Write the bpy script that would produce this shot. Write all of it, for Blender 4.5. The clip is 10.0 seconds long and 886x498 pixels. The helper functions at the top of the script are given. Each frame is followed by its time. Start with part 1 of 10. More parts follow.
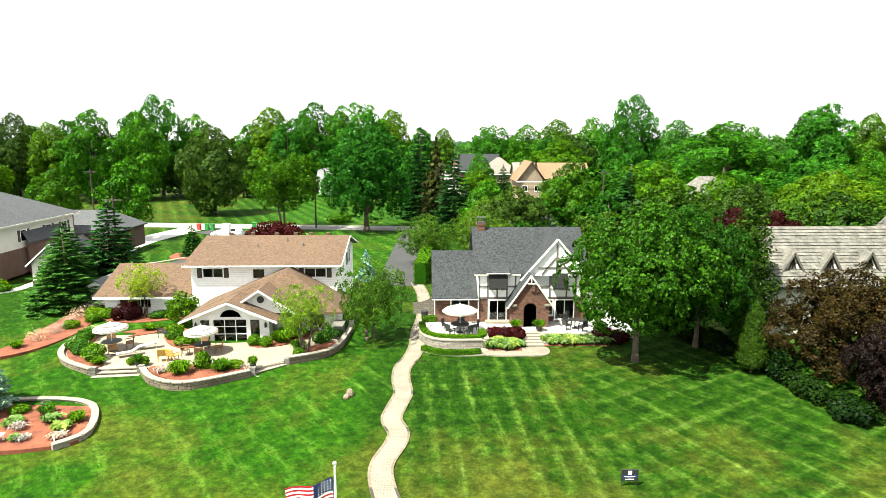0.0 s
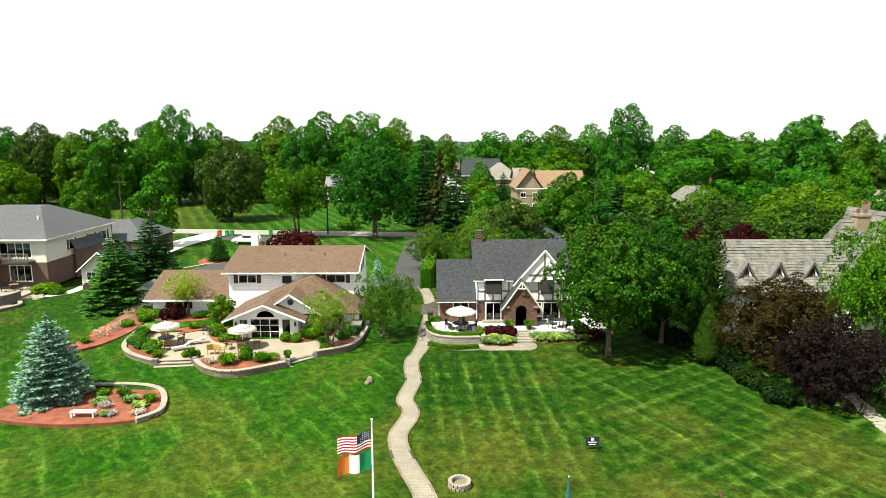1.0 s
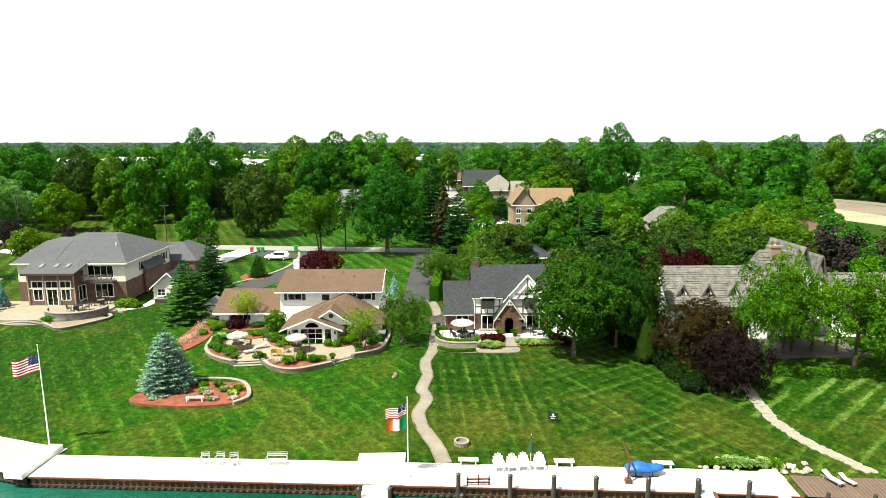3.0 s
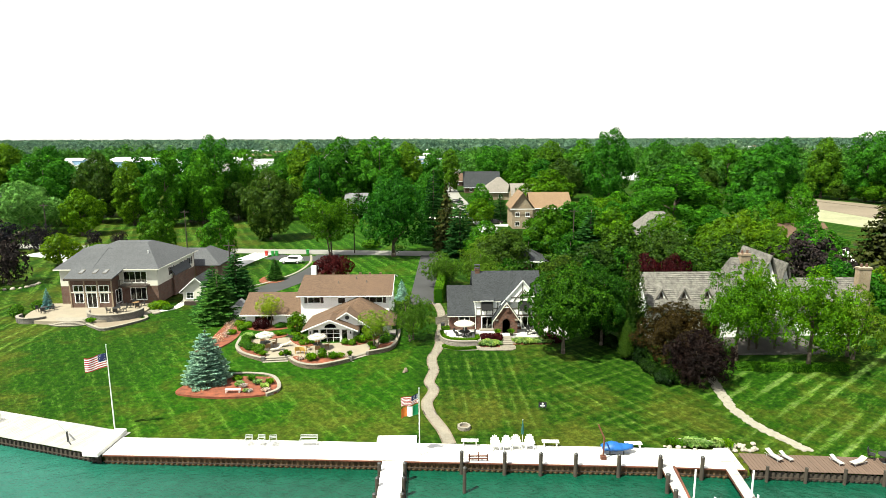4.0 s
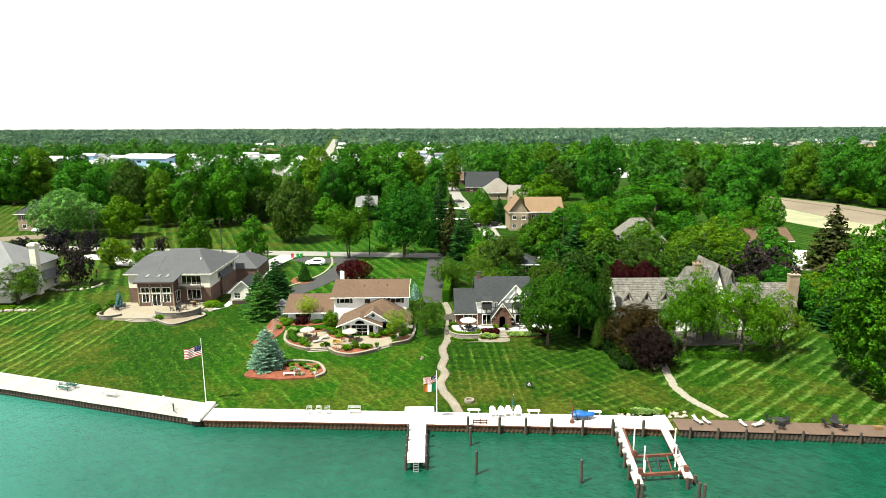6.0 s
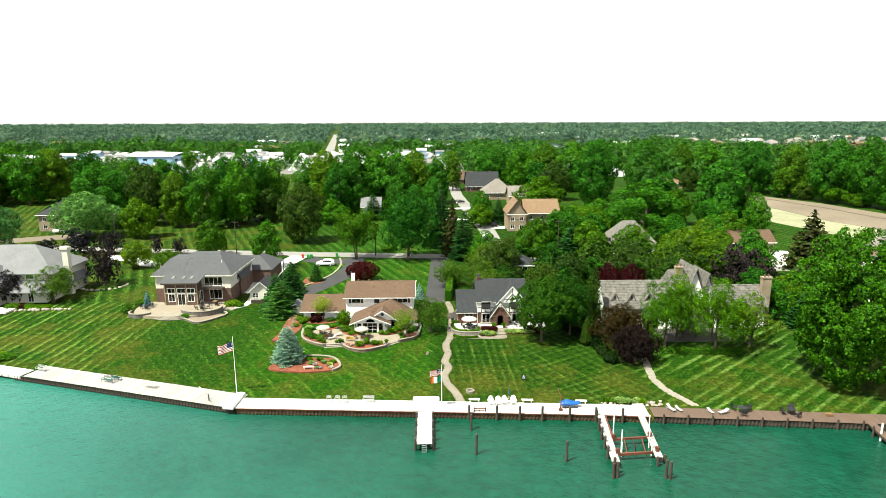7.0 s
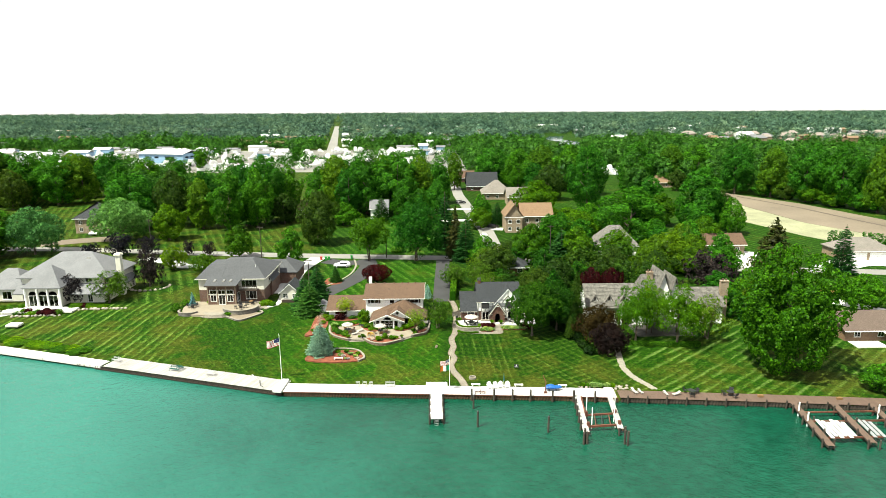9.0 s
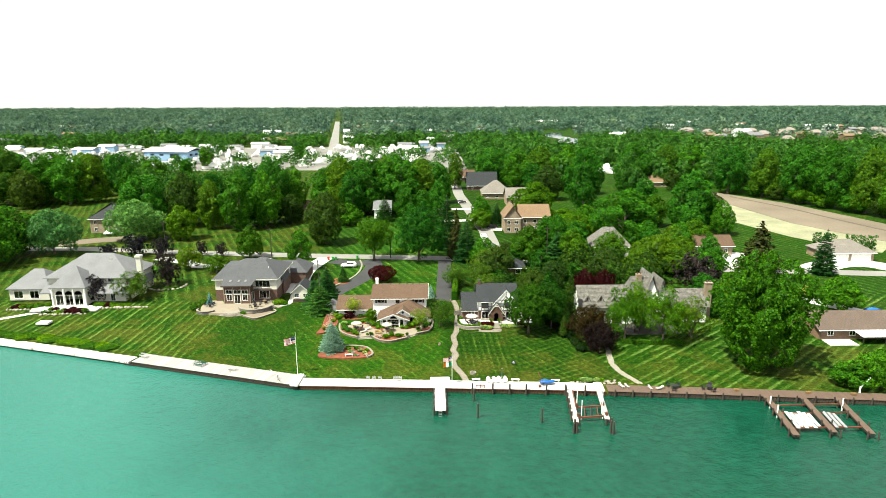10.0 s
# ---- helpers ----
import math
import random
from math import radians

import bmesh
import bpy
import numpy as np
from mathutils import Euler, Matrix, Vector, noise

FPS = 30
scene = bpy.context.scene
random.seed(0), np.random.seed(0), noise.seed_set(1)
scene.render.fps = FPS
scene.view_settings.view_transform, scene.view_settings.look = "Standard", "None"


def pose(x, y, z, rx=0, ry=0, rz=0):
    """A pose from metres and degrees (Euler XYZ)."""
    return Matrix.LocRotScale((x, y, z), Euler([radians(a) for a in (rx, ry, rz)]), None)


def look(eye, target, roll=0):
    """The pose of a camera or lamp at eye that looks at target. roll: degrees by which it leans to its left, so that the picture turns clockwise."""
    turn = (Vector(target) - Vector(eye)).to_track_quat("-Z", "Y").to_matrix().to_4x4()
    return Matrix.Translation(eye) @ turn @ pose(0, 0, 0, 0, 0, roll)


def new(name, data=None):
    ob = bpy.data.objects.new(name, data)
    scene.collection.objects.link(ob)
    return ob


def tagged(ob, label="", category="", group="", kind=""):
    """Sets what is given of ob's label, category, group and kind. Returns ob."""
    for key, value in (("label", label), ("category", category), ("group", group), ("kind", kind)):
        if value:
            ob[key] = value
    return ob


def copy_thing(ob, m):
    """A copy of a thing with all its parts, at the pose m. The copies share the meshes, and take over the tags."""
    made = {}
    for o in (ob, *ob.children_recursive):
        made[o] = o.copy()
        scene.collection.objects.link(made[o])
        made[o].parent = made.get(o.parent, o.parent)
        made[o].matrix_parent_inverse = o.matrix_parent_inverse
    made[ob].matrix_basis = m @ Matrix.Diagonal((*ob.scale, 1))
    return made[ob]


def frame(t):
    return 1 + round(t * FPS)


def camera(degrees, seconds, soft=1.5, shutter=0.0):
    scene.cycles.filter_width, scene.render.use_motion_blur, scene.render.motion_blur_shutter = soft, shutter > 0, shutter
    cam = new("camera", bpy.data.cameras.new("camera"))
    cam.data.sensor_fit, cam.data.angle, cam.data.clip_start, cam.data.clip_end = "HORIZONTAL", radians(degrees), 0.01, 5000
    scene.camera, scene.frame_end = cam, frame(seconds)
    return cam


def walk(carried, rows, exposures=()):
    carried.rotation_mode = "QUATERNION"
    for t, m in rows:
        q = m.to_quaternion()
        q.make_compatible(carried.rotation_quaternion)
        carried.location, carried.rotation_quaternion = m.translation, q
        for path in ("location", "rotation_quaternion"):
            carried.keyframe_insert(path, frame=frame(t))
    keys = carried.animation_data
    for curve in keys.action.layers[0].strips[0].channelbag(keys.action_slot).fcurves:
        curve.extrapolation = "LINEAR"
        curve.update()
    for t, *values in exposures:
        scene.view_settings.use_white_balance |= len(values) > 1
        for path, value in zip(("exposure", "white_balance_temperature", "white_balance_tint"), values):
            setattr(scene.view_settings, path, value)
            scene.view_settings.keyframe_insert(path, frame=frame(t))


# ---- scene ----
# ---- camera and its way ----
cam = camera(72.0, 10.0, soft=0.75)
PATH = [
    (0, (-0.198, -19.068, 17.387), (-0.149, -17.099, 17.04), 0.1),
    (1, (-0.48, -26.807, 19.714), (-0.439, -24.838, 19.366), 0.1),
    (2.5, (-1.047, -38.492, 24.041), (-1.009, -36.522, 23.694), 0.0),
    (4.5, (-2.108, -54.844, 30.331), (-2.077, -52.879, 29.961), -0.2),
    (5.5, (-2.959, -63.601, 33.73), (-2.927, -61.639, 33.342), -0.2),
    (7.5, (-4.392, -81.464, 41.247), (-4.36, -79.51, 40.822), -0.2),
    (9, (-5.542, -94.633, 47.239), (-5.51, -92.685, 46.788), -0.3),
    (10, (-6.312, -102.809, 51.328), (-6.279, -100.865, 50.858), -0.2),
]
walk(cam, [(t, look(eye, target, roll)) for t, eye, target, roll in PATH], exposures=[(t, s, 6850, 1) for t, s in ((0, 1.78), (0.5, 1.74), (0.75, 1.46), (1, 1.25), (2.5, 1.24), (5, 1.23), (7, 1.17), (10, 1.14))])

# ---- sky and sun ----
SUN_TO = Vector((-0.42, -0.30, 0.86)).normalized()
world = bpy.data.worlds.new("sky")
scene.world = world
world.use_nodes = True
wn, wl = world.node_tree.nodes, world.node_tree.links
sky = wn.new("ShaderNodeTexSky")
sky.sky_type = "NISHITA"
sky.sun_disc = False
sky.sun_elevation = math.asin(SUN_TO.z)
sky.sun_rotation = math.atan2(SUN_TO.x, SUN_TO.y)
sky.dust_density = 0.4
sky.air_density = 1.0
veil = wn.new("ShaderNodeMix")
veil.data_type = "RGBA"
veil.inputs["Factor"].default_value = 0.56
veil.inputs[7].default_value = (17.0, 16.4, 17.6, 1)
wl.new(sky.outputs[0], veil.inputs[6])
wl.new(veil.outputs[2], wn["Background"].inputs[0])
wn["Background"].inputs[1].default_value = 0.0435
sun = new("sun", bpy.data.lights.new("sun", "SUN"))
sun.data.energy = 5.0
sun.data.angle = radians(0.6)
sun.data.color = (1.0, 0.98, 0.88)
sun.matrix_world = look(SUN_TO * 100, (0, 0, 0))
# ---- materials ----
def mat(name):
    m = bpy.data.materials.new(name)
    m.use_nodes = True
    return m, m.node_tree.nodes, m.node_tree.links


def col4(c):
    return (c[0], c[1], c[2], 1)


def ramp(n, l, src, stops):
    r = n.new("ShaderNodeValToRGB")
    while len(r.color_ramp.elements) < len(stops):
        r.color_ramp.elements.new(0.5)
    for e, (p, c) in zip(r.color_ramp.elements, stops):
        e.position, e.color = p, col4(c)
    l.new(src, r.inputs[0])
    return r.outputs[0]


def mixc(n, l, fac, a, b, mode="MIX"):
    m = n.new("ShaderNodeMix")
    m.data_type, m.blend_type = "RGBA", mode
    for sock, v in ((m.inputs[0], fac), (m.inputs[6], a), (m.inputs[7], b)):
        if isinstance(v, (int, float)):
            sock.default_value = v
        elif isinstance(v, tuple):
            sock.default_value = col4(v)
        else:
            l.new(v, sock)
    return m.outputs[2]


def calc(n, l, op, a, b=None, c=None):
    m = n.new("ShaderNodeMath")
    m.operation = op
    for i, v in enumerate((a, b, c)):
        if v is None:
            continue
        if isinstance(v, (int, float)):
            m.inputs[i].default_value = v
        else:
            l.new(v, m.inputs[i])
    return m.outputs[0]


def noise_tex(n, l, co, scale, detail=4, rough=0.55):
    t = n.new("ShaderNodeTexNoise")
    t.inputs["Scale"].default_value, t.inputs["Detail"].default_value, t.inputs["Roughness"].default_value = scale, detail, rough
    if co is not None:
        l.new(co, t.inputs["Vector"])
    return t.outputs[0]


def world_place(n, l):
    return n.new("ShaderNodeNewGeometry").outputs["Position"]


def bumped(n, l, height, strength, distance=0.05):
    b = n.new("ShaderNodeBump")
    b.inputs["Strength"].default_value, b.inputs["Distance"].default_value = strength, distance
    l.new(height, b.inputs["Height"])
    l.new(b.outputs[0], n["Principled BSDF"].inputs["Normal"])


def plain(name, c, rough=0.7, vary=0.15, scale=1.5, fine=14.0, metal=0.0, bump=0.2, piece=0.0):
    """A surface with stains at one scale and grain at another."""
    m, n, l = mat(name)
    p = n["Principled BSDF"]
    co = world_place(n, l)
    big, small = noise_tex(n, l, co, scale), noise_tex(n, l, co, fine, 3)
    f = calc(n, l, "ADD", calc(n, l, "MULTIPLY", big, 0.6), calc(n, l, "MULTIPLY", small, 0.4))
    dark = tuple(v * (1 - vary * 1.6) for v in c)
    light = tuple(min(1, v * (1 + vary)) for v in c)
    out = ramp(n, l, f, [(0.3, dark), (0.68, light)])
    if piece:
        info = n.new("ShaderNodeObjectInfo")
        out = mixc(n, l, piece, out, ramp(n, l, info.outputs["Random"], [(0, dark), (1, light)]))
    l.new(out, p.inputs["Base Color"])
    p.inputs["Roughness"].default_value, p.inputs["Metallic"].default_value = rough, metal
    if bump:
        bumped(n, l, small, bump, 0.02)
    return m


def bricked(name, c1, c2, mortar, w, h, rough=0.85, gap=0.012, bump=0.5, flat=False, stains=0.5):
    """Courses of brick, shingle or siding at real size; upright faces take x+y along and z up."""
    m, n, l = mat(name)
    p = n["Principled BSDF"]
    co = world_place(n, l)
    sep, comb = n.new("ShaderNodeSeparateXYZ"), n.new("ShaderNodeCombineXYZ")
    l.new(co, sep.inputs[0])
    l.new(calc(n, l, "ADD", sep.outputs[0], sep.outputs[1]) if not flat else sep.outputs[0], comb.inputs[0])
    l.new(sep.outputs[2] if not flat else sep.outputs[1], comb.inputs[1])
    b = n.new("ShaderNodeTexBrick")
    l.new(comb.outputs[0], b.inputs["Vector"])
    b.inputs["Scale"].default_value = 1.0
    b.inputs["Brick Width"].default_value, b.inputs["Row Height"].default_value = w, h
    b.inputs["Mortar Size"].default_value, b.inputs["Mortar Smooth"].default_value = gap, 0.2
    b.inputs["Color1"].default_value, b.inputs["Color2"].default_value, b.inputs["Mortar"].default_value = col4(c1), col4(c2), col4(mortar)
    stain = noise_tex(n, l, co, 0.6, 5)
    grain = noise_tex(n, l, co, 22, 3)
    out = mixc(n, l, stains, b.outputs[0], ramp(n, l, stain, [(0.3, (0.55, 0.55, 0.55)), (0.7, (1.25, 1.25, 1.25))]), "MULTIPLY")
    out = mixc(n, l, stains, out, ramp(n, l, grain, [(0.3, (0.7, 0.7, 0.7)), (0.7, (1.25, 1.25, 1.25))]), "MULTIPLY")
    l.new(out, p.inputs["Base Color"])
    p.inputs["Roughness"].default_value = rough
    bumped(n, l, calc(n, l, "SUBTRACT", calc(n, l, "MULTIPLY", grain, 0.4), b.outputs[1]), bump, 0.02)
    return m


def shingled(name, c1, c2, rough=0.9, row=0.16, tab_size=9.0):
    """Roof shingles: dark and light tabs, courses by height."""
    m, n, l = mat(name)
    p = n["Principled BSDF"]
    co = world_place(n, l)
    vo = n.new("ShaderNodeTexVoronoi")
    vo.inputs["Scale"].default_value = tab_size
    l.new(co, vo.inputs["Vector"])
    tab = vo.outputs["Color"]
    sepc = n.new("ShaderNodeSeparateColor")
    l.new(tab, sepc.inputs[0])
    sep = n.new("ShaderNodeSeparateXYZ")
    l.new(co, sep.inputs[0])
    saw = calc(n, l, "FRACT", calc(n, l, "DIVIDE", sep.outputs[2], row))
    stain = noise_tex(n, l, co, 0.35, 5)
    out = ramp(n, l, sepc.outputs[0], [(0.1, c1), (0.9, c2)])
    out = mixc(n, l, 0.7, out, ramp(n, l, stain, [(0.3, (0.86, 0.86, 0.86)), (0.7, (1.12, 1.12, 1.12))]), "MULTIPLY")
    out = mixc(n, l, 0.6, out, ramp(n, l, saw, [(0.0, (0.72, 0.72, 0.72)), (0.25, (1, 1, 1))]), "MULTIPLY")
    l.new(out, p.inputs["Base Color"])
    p.inputs["Roughness"].default_value = rough
    bumped(n, l, calc(n, l, "ADD", saw, calc(n, l, "MULTIPLY", sepc.outputs[1], 0.6)), 0.4, 0.02)
    return m


def leafy(name, dark, light, through_share=0.24, vary=0.7, patch_scale=0.5, patch_share=0.5, grain=8.0, cut=0.0):
    """Foliage: each clump its own tint, each plant a shift of its own."""
    m, n, l = mat(name)
    n.remove(n["Principled BSDF"])
    g = n.new("ShaderNodeNewGeometry")
    info = n.new("ShaderNodeObjectInfo")
    tint = ramp(n, l, g.outputs["Random Per Island"], [(0.0, dark), (1.0, light)])
    shift = ramp(n, l, info.outputs["Random"], [(0.0, (0.55, 0.72, 0.85)), (0.35, (0.9, 0.95, 1)), (0.7, (1.25, 1.15, 1.0)), (1.0, (1.75, 1.4, 0.95))])
    tint = mixc(n, l, vary, tint, shift, "MULTIPLY")
    patch = noise_tex(n, l, g.outputs["Position"], patch_scale, 3)
    tint = mixc(n, l, patch_share, tint, ramp(n, l, patch, [(0.32, (0.50, 0.60, 0.62)), (0.5, (1, 1, 1)), (0.68, (1.55, 1.32, 1.05))]), "MULTIPLY")
    leaf = noise_tex(n, l, g.outputs["Position"], grain, 3, 0.7)
    tint = mixc(n, l, 0.7, tint, ramp(n, l, leaf, [(0.34, (0.24, 0.29, 0.29)), (0.5, (0.9, 0.92, 0.92)), (0.66, (1.85, 1.7, 1.4))]), "MULTIPLY")
    bump = n.new("ShaderNodeBump")
    bump.inputs["Strength"].default_value, bump.inputs["Distance"].default_value = 0.7, 0.9 / grain
    l.new(leaf, bump.inputs["Height"])
    d, tr, gl, a1, a2 = (n.new("ShaderNode" + k) for k in ("BsdfDiffuse", "BsdfTranslucent", "BsdfGlossy", "MixShader", "MixShader"))
    l.new(tint, d.inputs[0])
    l.new(bump.outputs[0], d.inputs["Normal"])
    l.new(tint, tr.inputs[0])
    gl.inputs["Roughness"].default_value = 0.5
    gl.inputs[0].default_value = (0.9, 0.95, 1, 1)
    a1.inputs[0].default_value, a2.inputs[0].default_value = through_share, 0.005
    l.new(d.outputs[0], a1.inputs[1])
    l.new(tr.outputs[0], a1.inputs[2])
    l.new(a1.outputs[0], a2.inputs[1])
    l.new(gl.outputs[0], a2.inputs[2])
    out = a2.outputs[0]
    if cut:
        gap = noise_tex(n, l, g.outputs["Position"], cut, 2, 0.6)
        clear, blend = n.new("ShaderNodeBsdfTransparent"), n.new("ShaderNodeMixShader")
        l.new(calc(n, l, "GREATER_THAN", gap, 0.49), blend.inputs[0])
        l.new(clear.outputs[0], blend.inputs[1])
        l.new(out, blend.inputs[2])
        out = blend.outputs[0]
    l.new(out, n["Material Output"].inputs[0])
    return m


def lawn_material():
    """Mown grass: stripes whose direction changes from lot to lot, dry patches, fine blades."""
    m, n, l = mat("lawn")
    p = n["Principled BSDF"]
    co = world_place(n, l)
    sep = n.new("ShaderNodeSeparateXYZ")
    l.new(co, sep.inputs[0])
    x, y = sep.outputs[0], sep.outputs[1]
    wob = calc(n, l, "MULTIPLY", calc(n, l, "SUBTRACT", noise_tex(n, l, co, 0.25, 2), 0.5), 0.22)

    def stripe(ax, ay, width, gain=1.6, depth=0.14, rough=1.7):
        """Mown bands with pale lines between them, and streaks of cut grass along them."""
        across = calc(n, l, "ADD", calc(n, l, "ADD", calc(n, l, "MULTIPLY", x, ax), calc(n, l, "MULTIPLY", y, ay)), wob)
        along = calc(n, l, "ADD", calc(n, l, "MULTIPLY", x, -ay), calc(n, l, "MULTIPLY", y, ax))
        s = calc(n, l, "SINE", calc(n, l, "MULTIPLY", across, math.pi / width))
        band = calc(n, l, "MULTIPLY_ADD", s, depth, 0.395)
        line = calc(n, l, "POWER", calc(n, l, "ABSOLUTE", calc(n, l, "SINE", calc(n, l, "MULTIPLY", across, math.pi / (2 * width)))), 5.0)
        cv = n.new("ShaderNodeCombineXYZ")
        l.new(calc(n, l, "MULTIPLY", across, 1.0), cv.inputs[0])
        l.new(calc(n, l, "MULTIPLY", along, 0.26), cv.inputs[1])
        streak = noise_tex(n, l, cv.outputs[0], 3.2, 6, 0.68)
        cl = n.new("ShaderNodeCombineXYZ")
        l.new(calc(n, l, "MULTIPLY", across, 0.5), cl.inputs[0])
        l.new(calc(n, l, "MULTIPLY", along, 0.07), cl.inputs[1])
        pale = calc(n, l, "MULTIPLY", calc(n, l, "MAXIMUM", calc(n, l, "SUBTRACT", noise_tex(n, l, cl.outputs[0], 1.3, 3, 0.6), 0.38), 0.0), calc(n, l, "ADD", streak, 0.4))
        v = calc(n, l, "ADD", band, calc(n, l, "MULTIPLY", calc(n, l, "MULTIPLY", line, pale), gain))
        return calc(n, l, "ADD", v, calc(n, l, "MULTIPLY", calc(n, l, "SUBTRACT", streak, 0.5), rough))

    def step(v, lo, hi):
        r = n.new("ShaderNodeMapRange")
        r.interpolation_type = "SMOOTHSTEP"
        r.inputs[1].default_value, r.inputs[2].default_value = lo, hi
        l.new(v, r.inputs[0])
        return r.outputs[0]

    left, mid_b = stripe(1.0, -0.07, 0.95, 2.8, 0.11), mixc(n, l, 0.5, stripe(0.87, 0.5, 0.75, 3.2), stripe(0.5, -0.87, 0.75, 3.2))
    mid_a = mixc(n, l, 0.35, stripe(1, 0.04, 0.62, 2.6), stripe(0.05, 1, 0.95, 2.6))
    brown, right, far = stripe(0.82, 0.57, 0.9, 1.1, 0.04, 0.95), stripe(0.62, -0.78, 0.85, 4.2, 0.11), stripe(0.9, 0.4, 1.3)
    front = stripe(0.82, 0.57, 0.9, 0.8, 0.05)
    s = mixc(n, l, step(x, -57, -53), left, front)
    s = mixc(n, l, step(x, -33.5, -32), s, brown)
    s = mixc(n, l, step(x, -2.5, -1.5), s, mid_a)
    s = mixc(n, l, step(x, 7, 13), s, mid_b)
    s = mixc(n, l, step(x, 26, 28), s, right)
    s = mixc(n, l, step(y, 44, 48), s, far)
    patch = noise_tex(n, l, co, 0.14, 7, 0.7)
    fine = noise_tex(n, l, co, 7, 4, 0.7)
    mid_n = noise_tex(n, l, co, 1.4, 5, 0.7)
    g = ramp(n, l, s, [(0.05, (0.0034, 0.0195, 0.0005)), (0.45, (0.0098, 0.0410, 0.0012)), (0.9, (0.078, 0.150, 0.020)), (1.0, (0.125, 0.192, 0.050))])
    plain_g = ramp(n, l, mid_n, [(0.3, (0.0044, 0.0245, 0.0007)), (0.7, (0.0205, 0.064, 0.003))])
    strong = calc(n, l, "MAXIMUM", step(noise_tex(n, l, co, 0.08, 2), 0.36, 0.62), calc(n, l, "SUBTRACT", 1.5, step(x, -62, -52)))
    strong = calc(n, l, "MINIMUM", strong, 1.25)
    g = mixc(n, l, calc(n, l, "MULTIPLY_ADD", strong, 0.6, 0.2), plain_g, g)
    lot = calc(n, l, "MULTIPLY", step(x, -5, -1.5), calc(n, l, "SUBTRACT", 1.0, step(x, 26, 29)))
    g = mixc(n, l, lot, g, mixc(n, l, 1.0, g, (0.84, 0.82, 0.80), "MULTIPLY"))
    lush = calc(n, l, "MULTIPLY", step(x, -38, -32), calc(n, l, "SUBTRACT", 1.0, step(x, -6, -3)))
    g = mixc(n, l, lush, g, mixc(n, l, 1.0, g, (1.20, 1.28, 1.15), "MULTIPLY"))
    worn = calc(n, l, "MAXIMUM", calc(n, l, "SUBTRACT", 1.0, step(y, 5, 19)), calc(n, l, "SUBTRACT", 1.0, step(x, -56, -38)))
    dry = ramp(n, l, calc(n, l, "MULTIPLY_ADD", worn, 0.11, patch), [(0.53, (0, 0, 0)), (0.70, (1, 1, 1))])
    g = mixc(n, l, calc(n, l, "MULTIPLY", dry, 0.5), g, (0.07728, 0.07392, 0.01176))
    g = mixc(n, l, 0.75, g, ramp(n, l, fine, [(0.25, (0.50, 0.54, 0.5)), (0.75, (1.45, 1.4, 1.35))]), "MULTIPLY")
    crisp = noise_tex(n, l, co, 1.9, 9, 0.78)
    g = mixc(n, l, 0.75, g, ramp(n, l, crisp, [(0.40, (0.38, 0.46, 0.38)), (0.5, (0.80, 0.85, 0.80)), (0.60, (1.30, 1.30, 1.25))]), "MULTIPLY")
    g = mixc(n, l, 0.8, g, ramp(n, l, mid_n, [(0.3, (0.62, 0.66, 0.62)), (0.5, (1, 1, 1)), (0.7, (1.45, 1.38, 1.3))]), "MULTIPLY")
    l.new(g, p.inputs["Base Color"])
    p.inputs["Roughness"].default_value = 0.95
    p.inputs["Specular IOR Level"].default_value = 0.06
    bumped(n, l, fine, 0.5, 0.05)
    return m


def water_material():
    m, n, l = mat("lake_water")
    p = n["Principled BSDF"]
    co = world_place(n, l)
    mp = n.new("ShaderNodeMapping")
    mp.inputs["Rotation"].default_value = (0, 0, 0.8)
    mp.inputs["Scale"].default_value = (0.85, 1.0, 1)
    l.new(co, mp.inputs[0])
    deep = noise_tex(n, l, co, 0.018, 5)
    sep = n.new("ShaderNodeSeparateXYZ")
    l.new(co, sep.inputs[0])
    # Paler to the left and outwards: sky sheen and glitter painted into the colour.
    paler = n.new("ShaderNodeMapRange")
    paler.interpolation_type = "SMOOTHSTEP"
    paler.inputs[1].default_value, paler.inputs[2].default_value = 8, 92
    off = calc(n, l, "SUBTRACT", calc(n, l, "MULTIPLY", sep.outputs[1], -0.4), calc(n, l, "MULTIPLY", sep.outputs[0], 1.3))
    l.new(calc(n, l, "ADD", off, calc(n, l, "MULTIPLY", calc(n, l, "SUBTRACT", deep, 0.5), 70)), paler.inputs[0])
    # Light and dark of ripples put into the base colour, besides the bump.
    ripple_shade = noise_tex(n, l, mp.outputs[0], 0.9, 6, 0.7)
    body = ramp(n, l, calc(n, l, "MULTIPLY_ADD", ripple_shade, 0.5, calc(n, l, "MULTIPLY", deep, 0.5)), [(0.36, (0.0010, 0.026, 0.0140)), (0.64, (0.0052, 0.066, 0.038))])
    body = mixc(n, l, calc(n, l, "MULTIPLY", paler.outputs[0], 0.66), body, (0.036, 0.185, 0.150))
    l.new(body, p.inputs["Base Color"])
    a, b = noise_tex(n, l, mp.outputs[0], 0.8, 5, 0.6), noise_tex(n, l, mp.outputs[0], 3.5, 3)
    p.inputs["Roughness"].default_value, p.inputs["IOR"].default_value = 0.12, 1.33
    bumped(n, l, calc(n, l, "ADD", a, calc(n, l, "MULTIPLY", b, 0.35)), 0.75, 0.30)
    return m


def glass_material():
    m, n, l = mat("window_glass")
    p = n["Principled BSDF"]
    p.inputs["Base Color"].default_value = (0.42, 0.48, 0.48, 1)
    p.inputs["Roughness"].default_value = 0.03
    p.inputs["Transmission Weight"].default_value = 1.0
    p.inputs["IOR"].default_value = 1.45
    return m


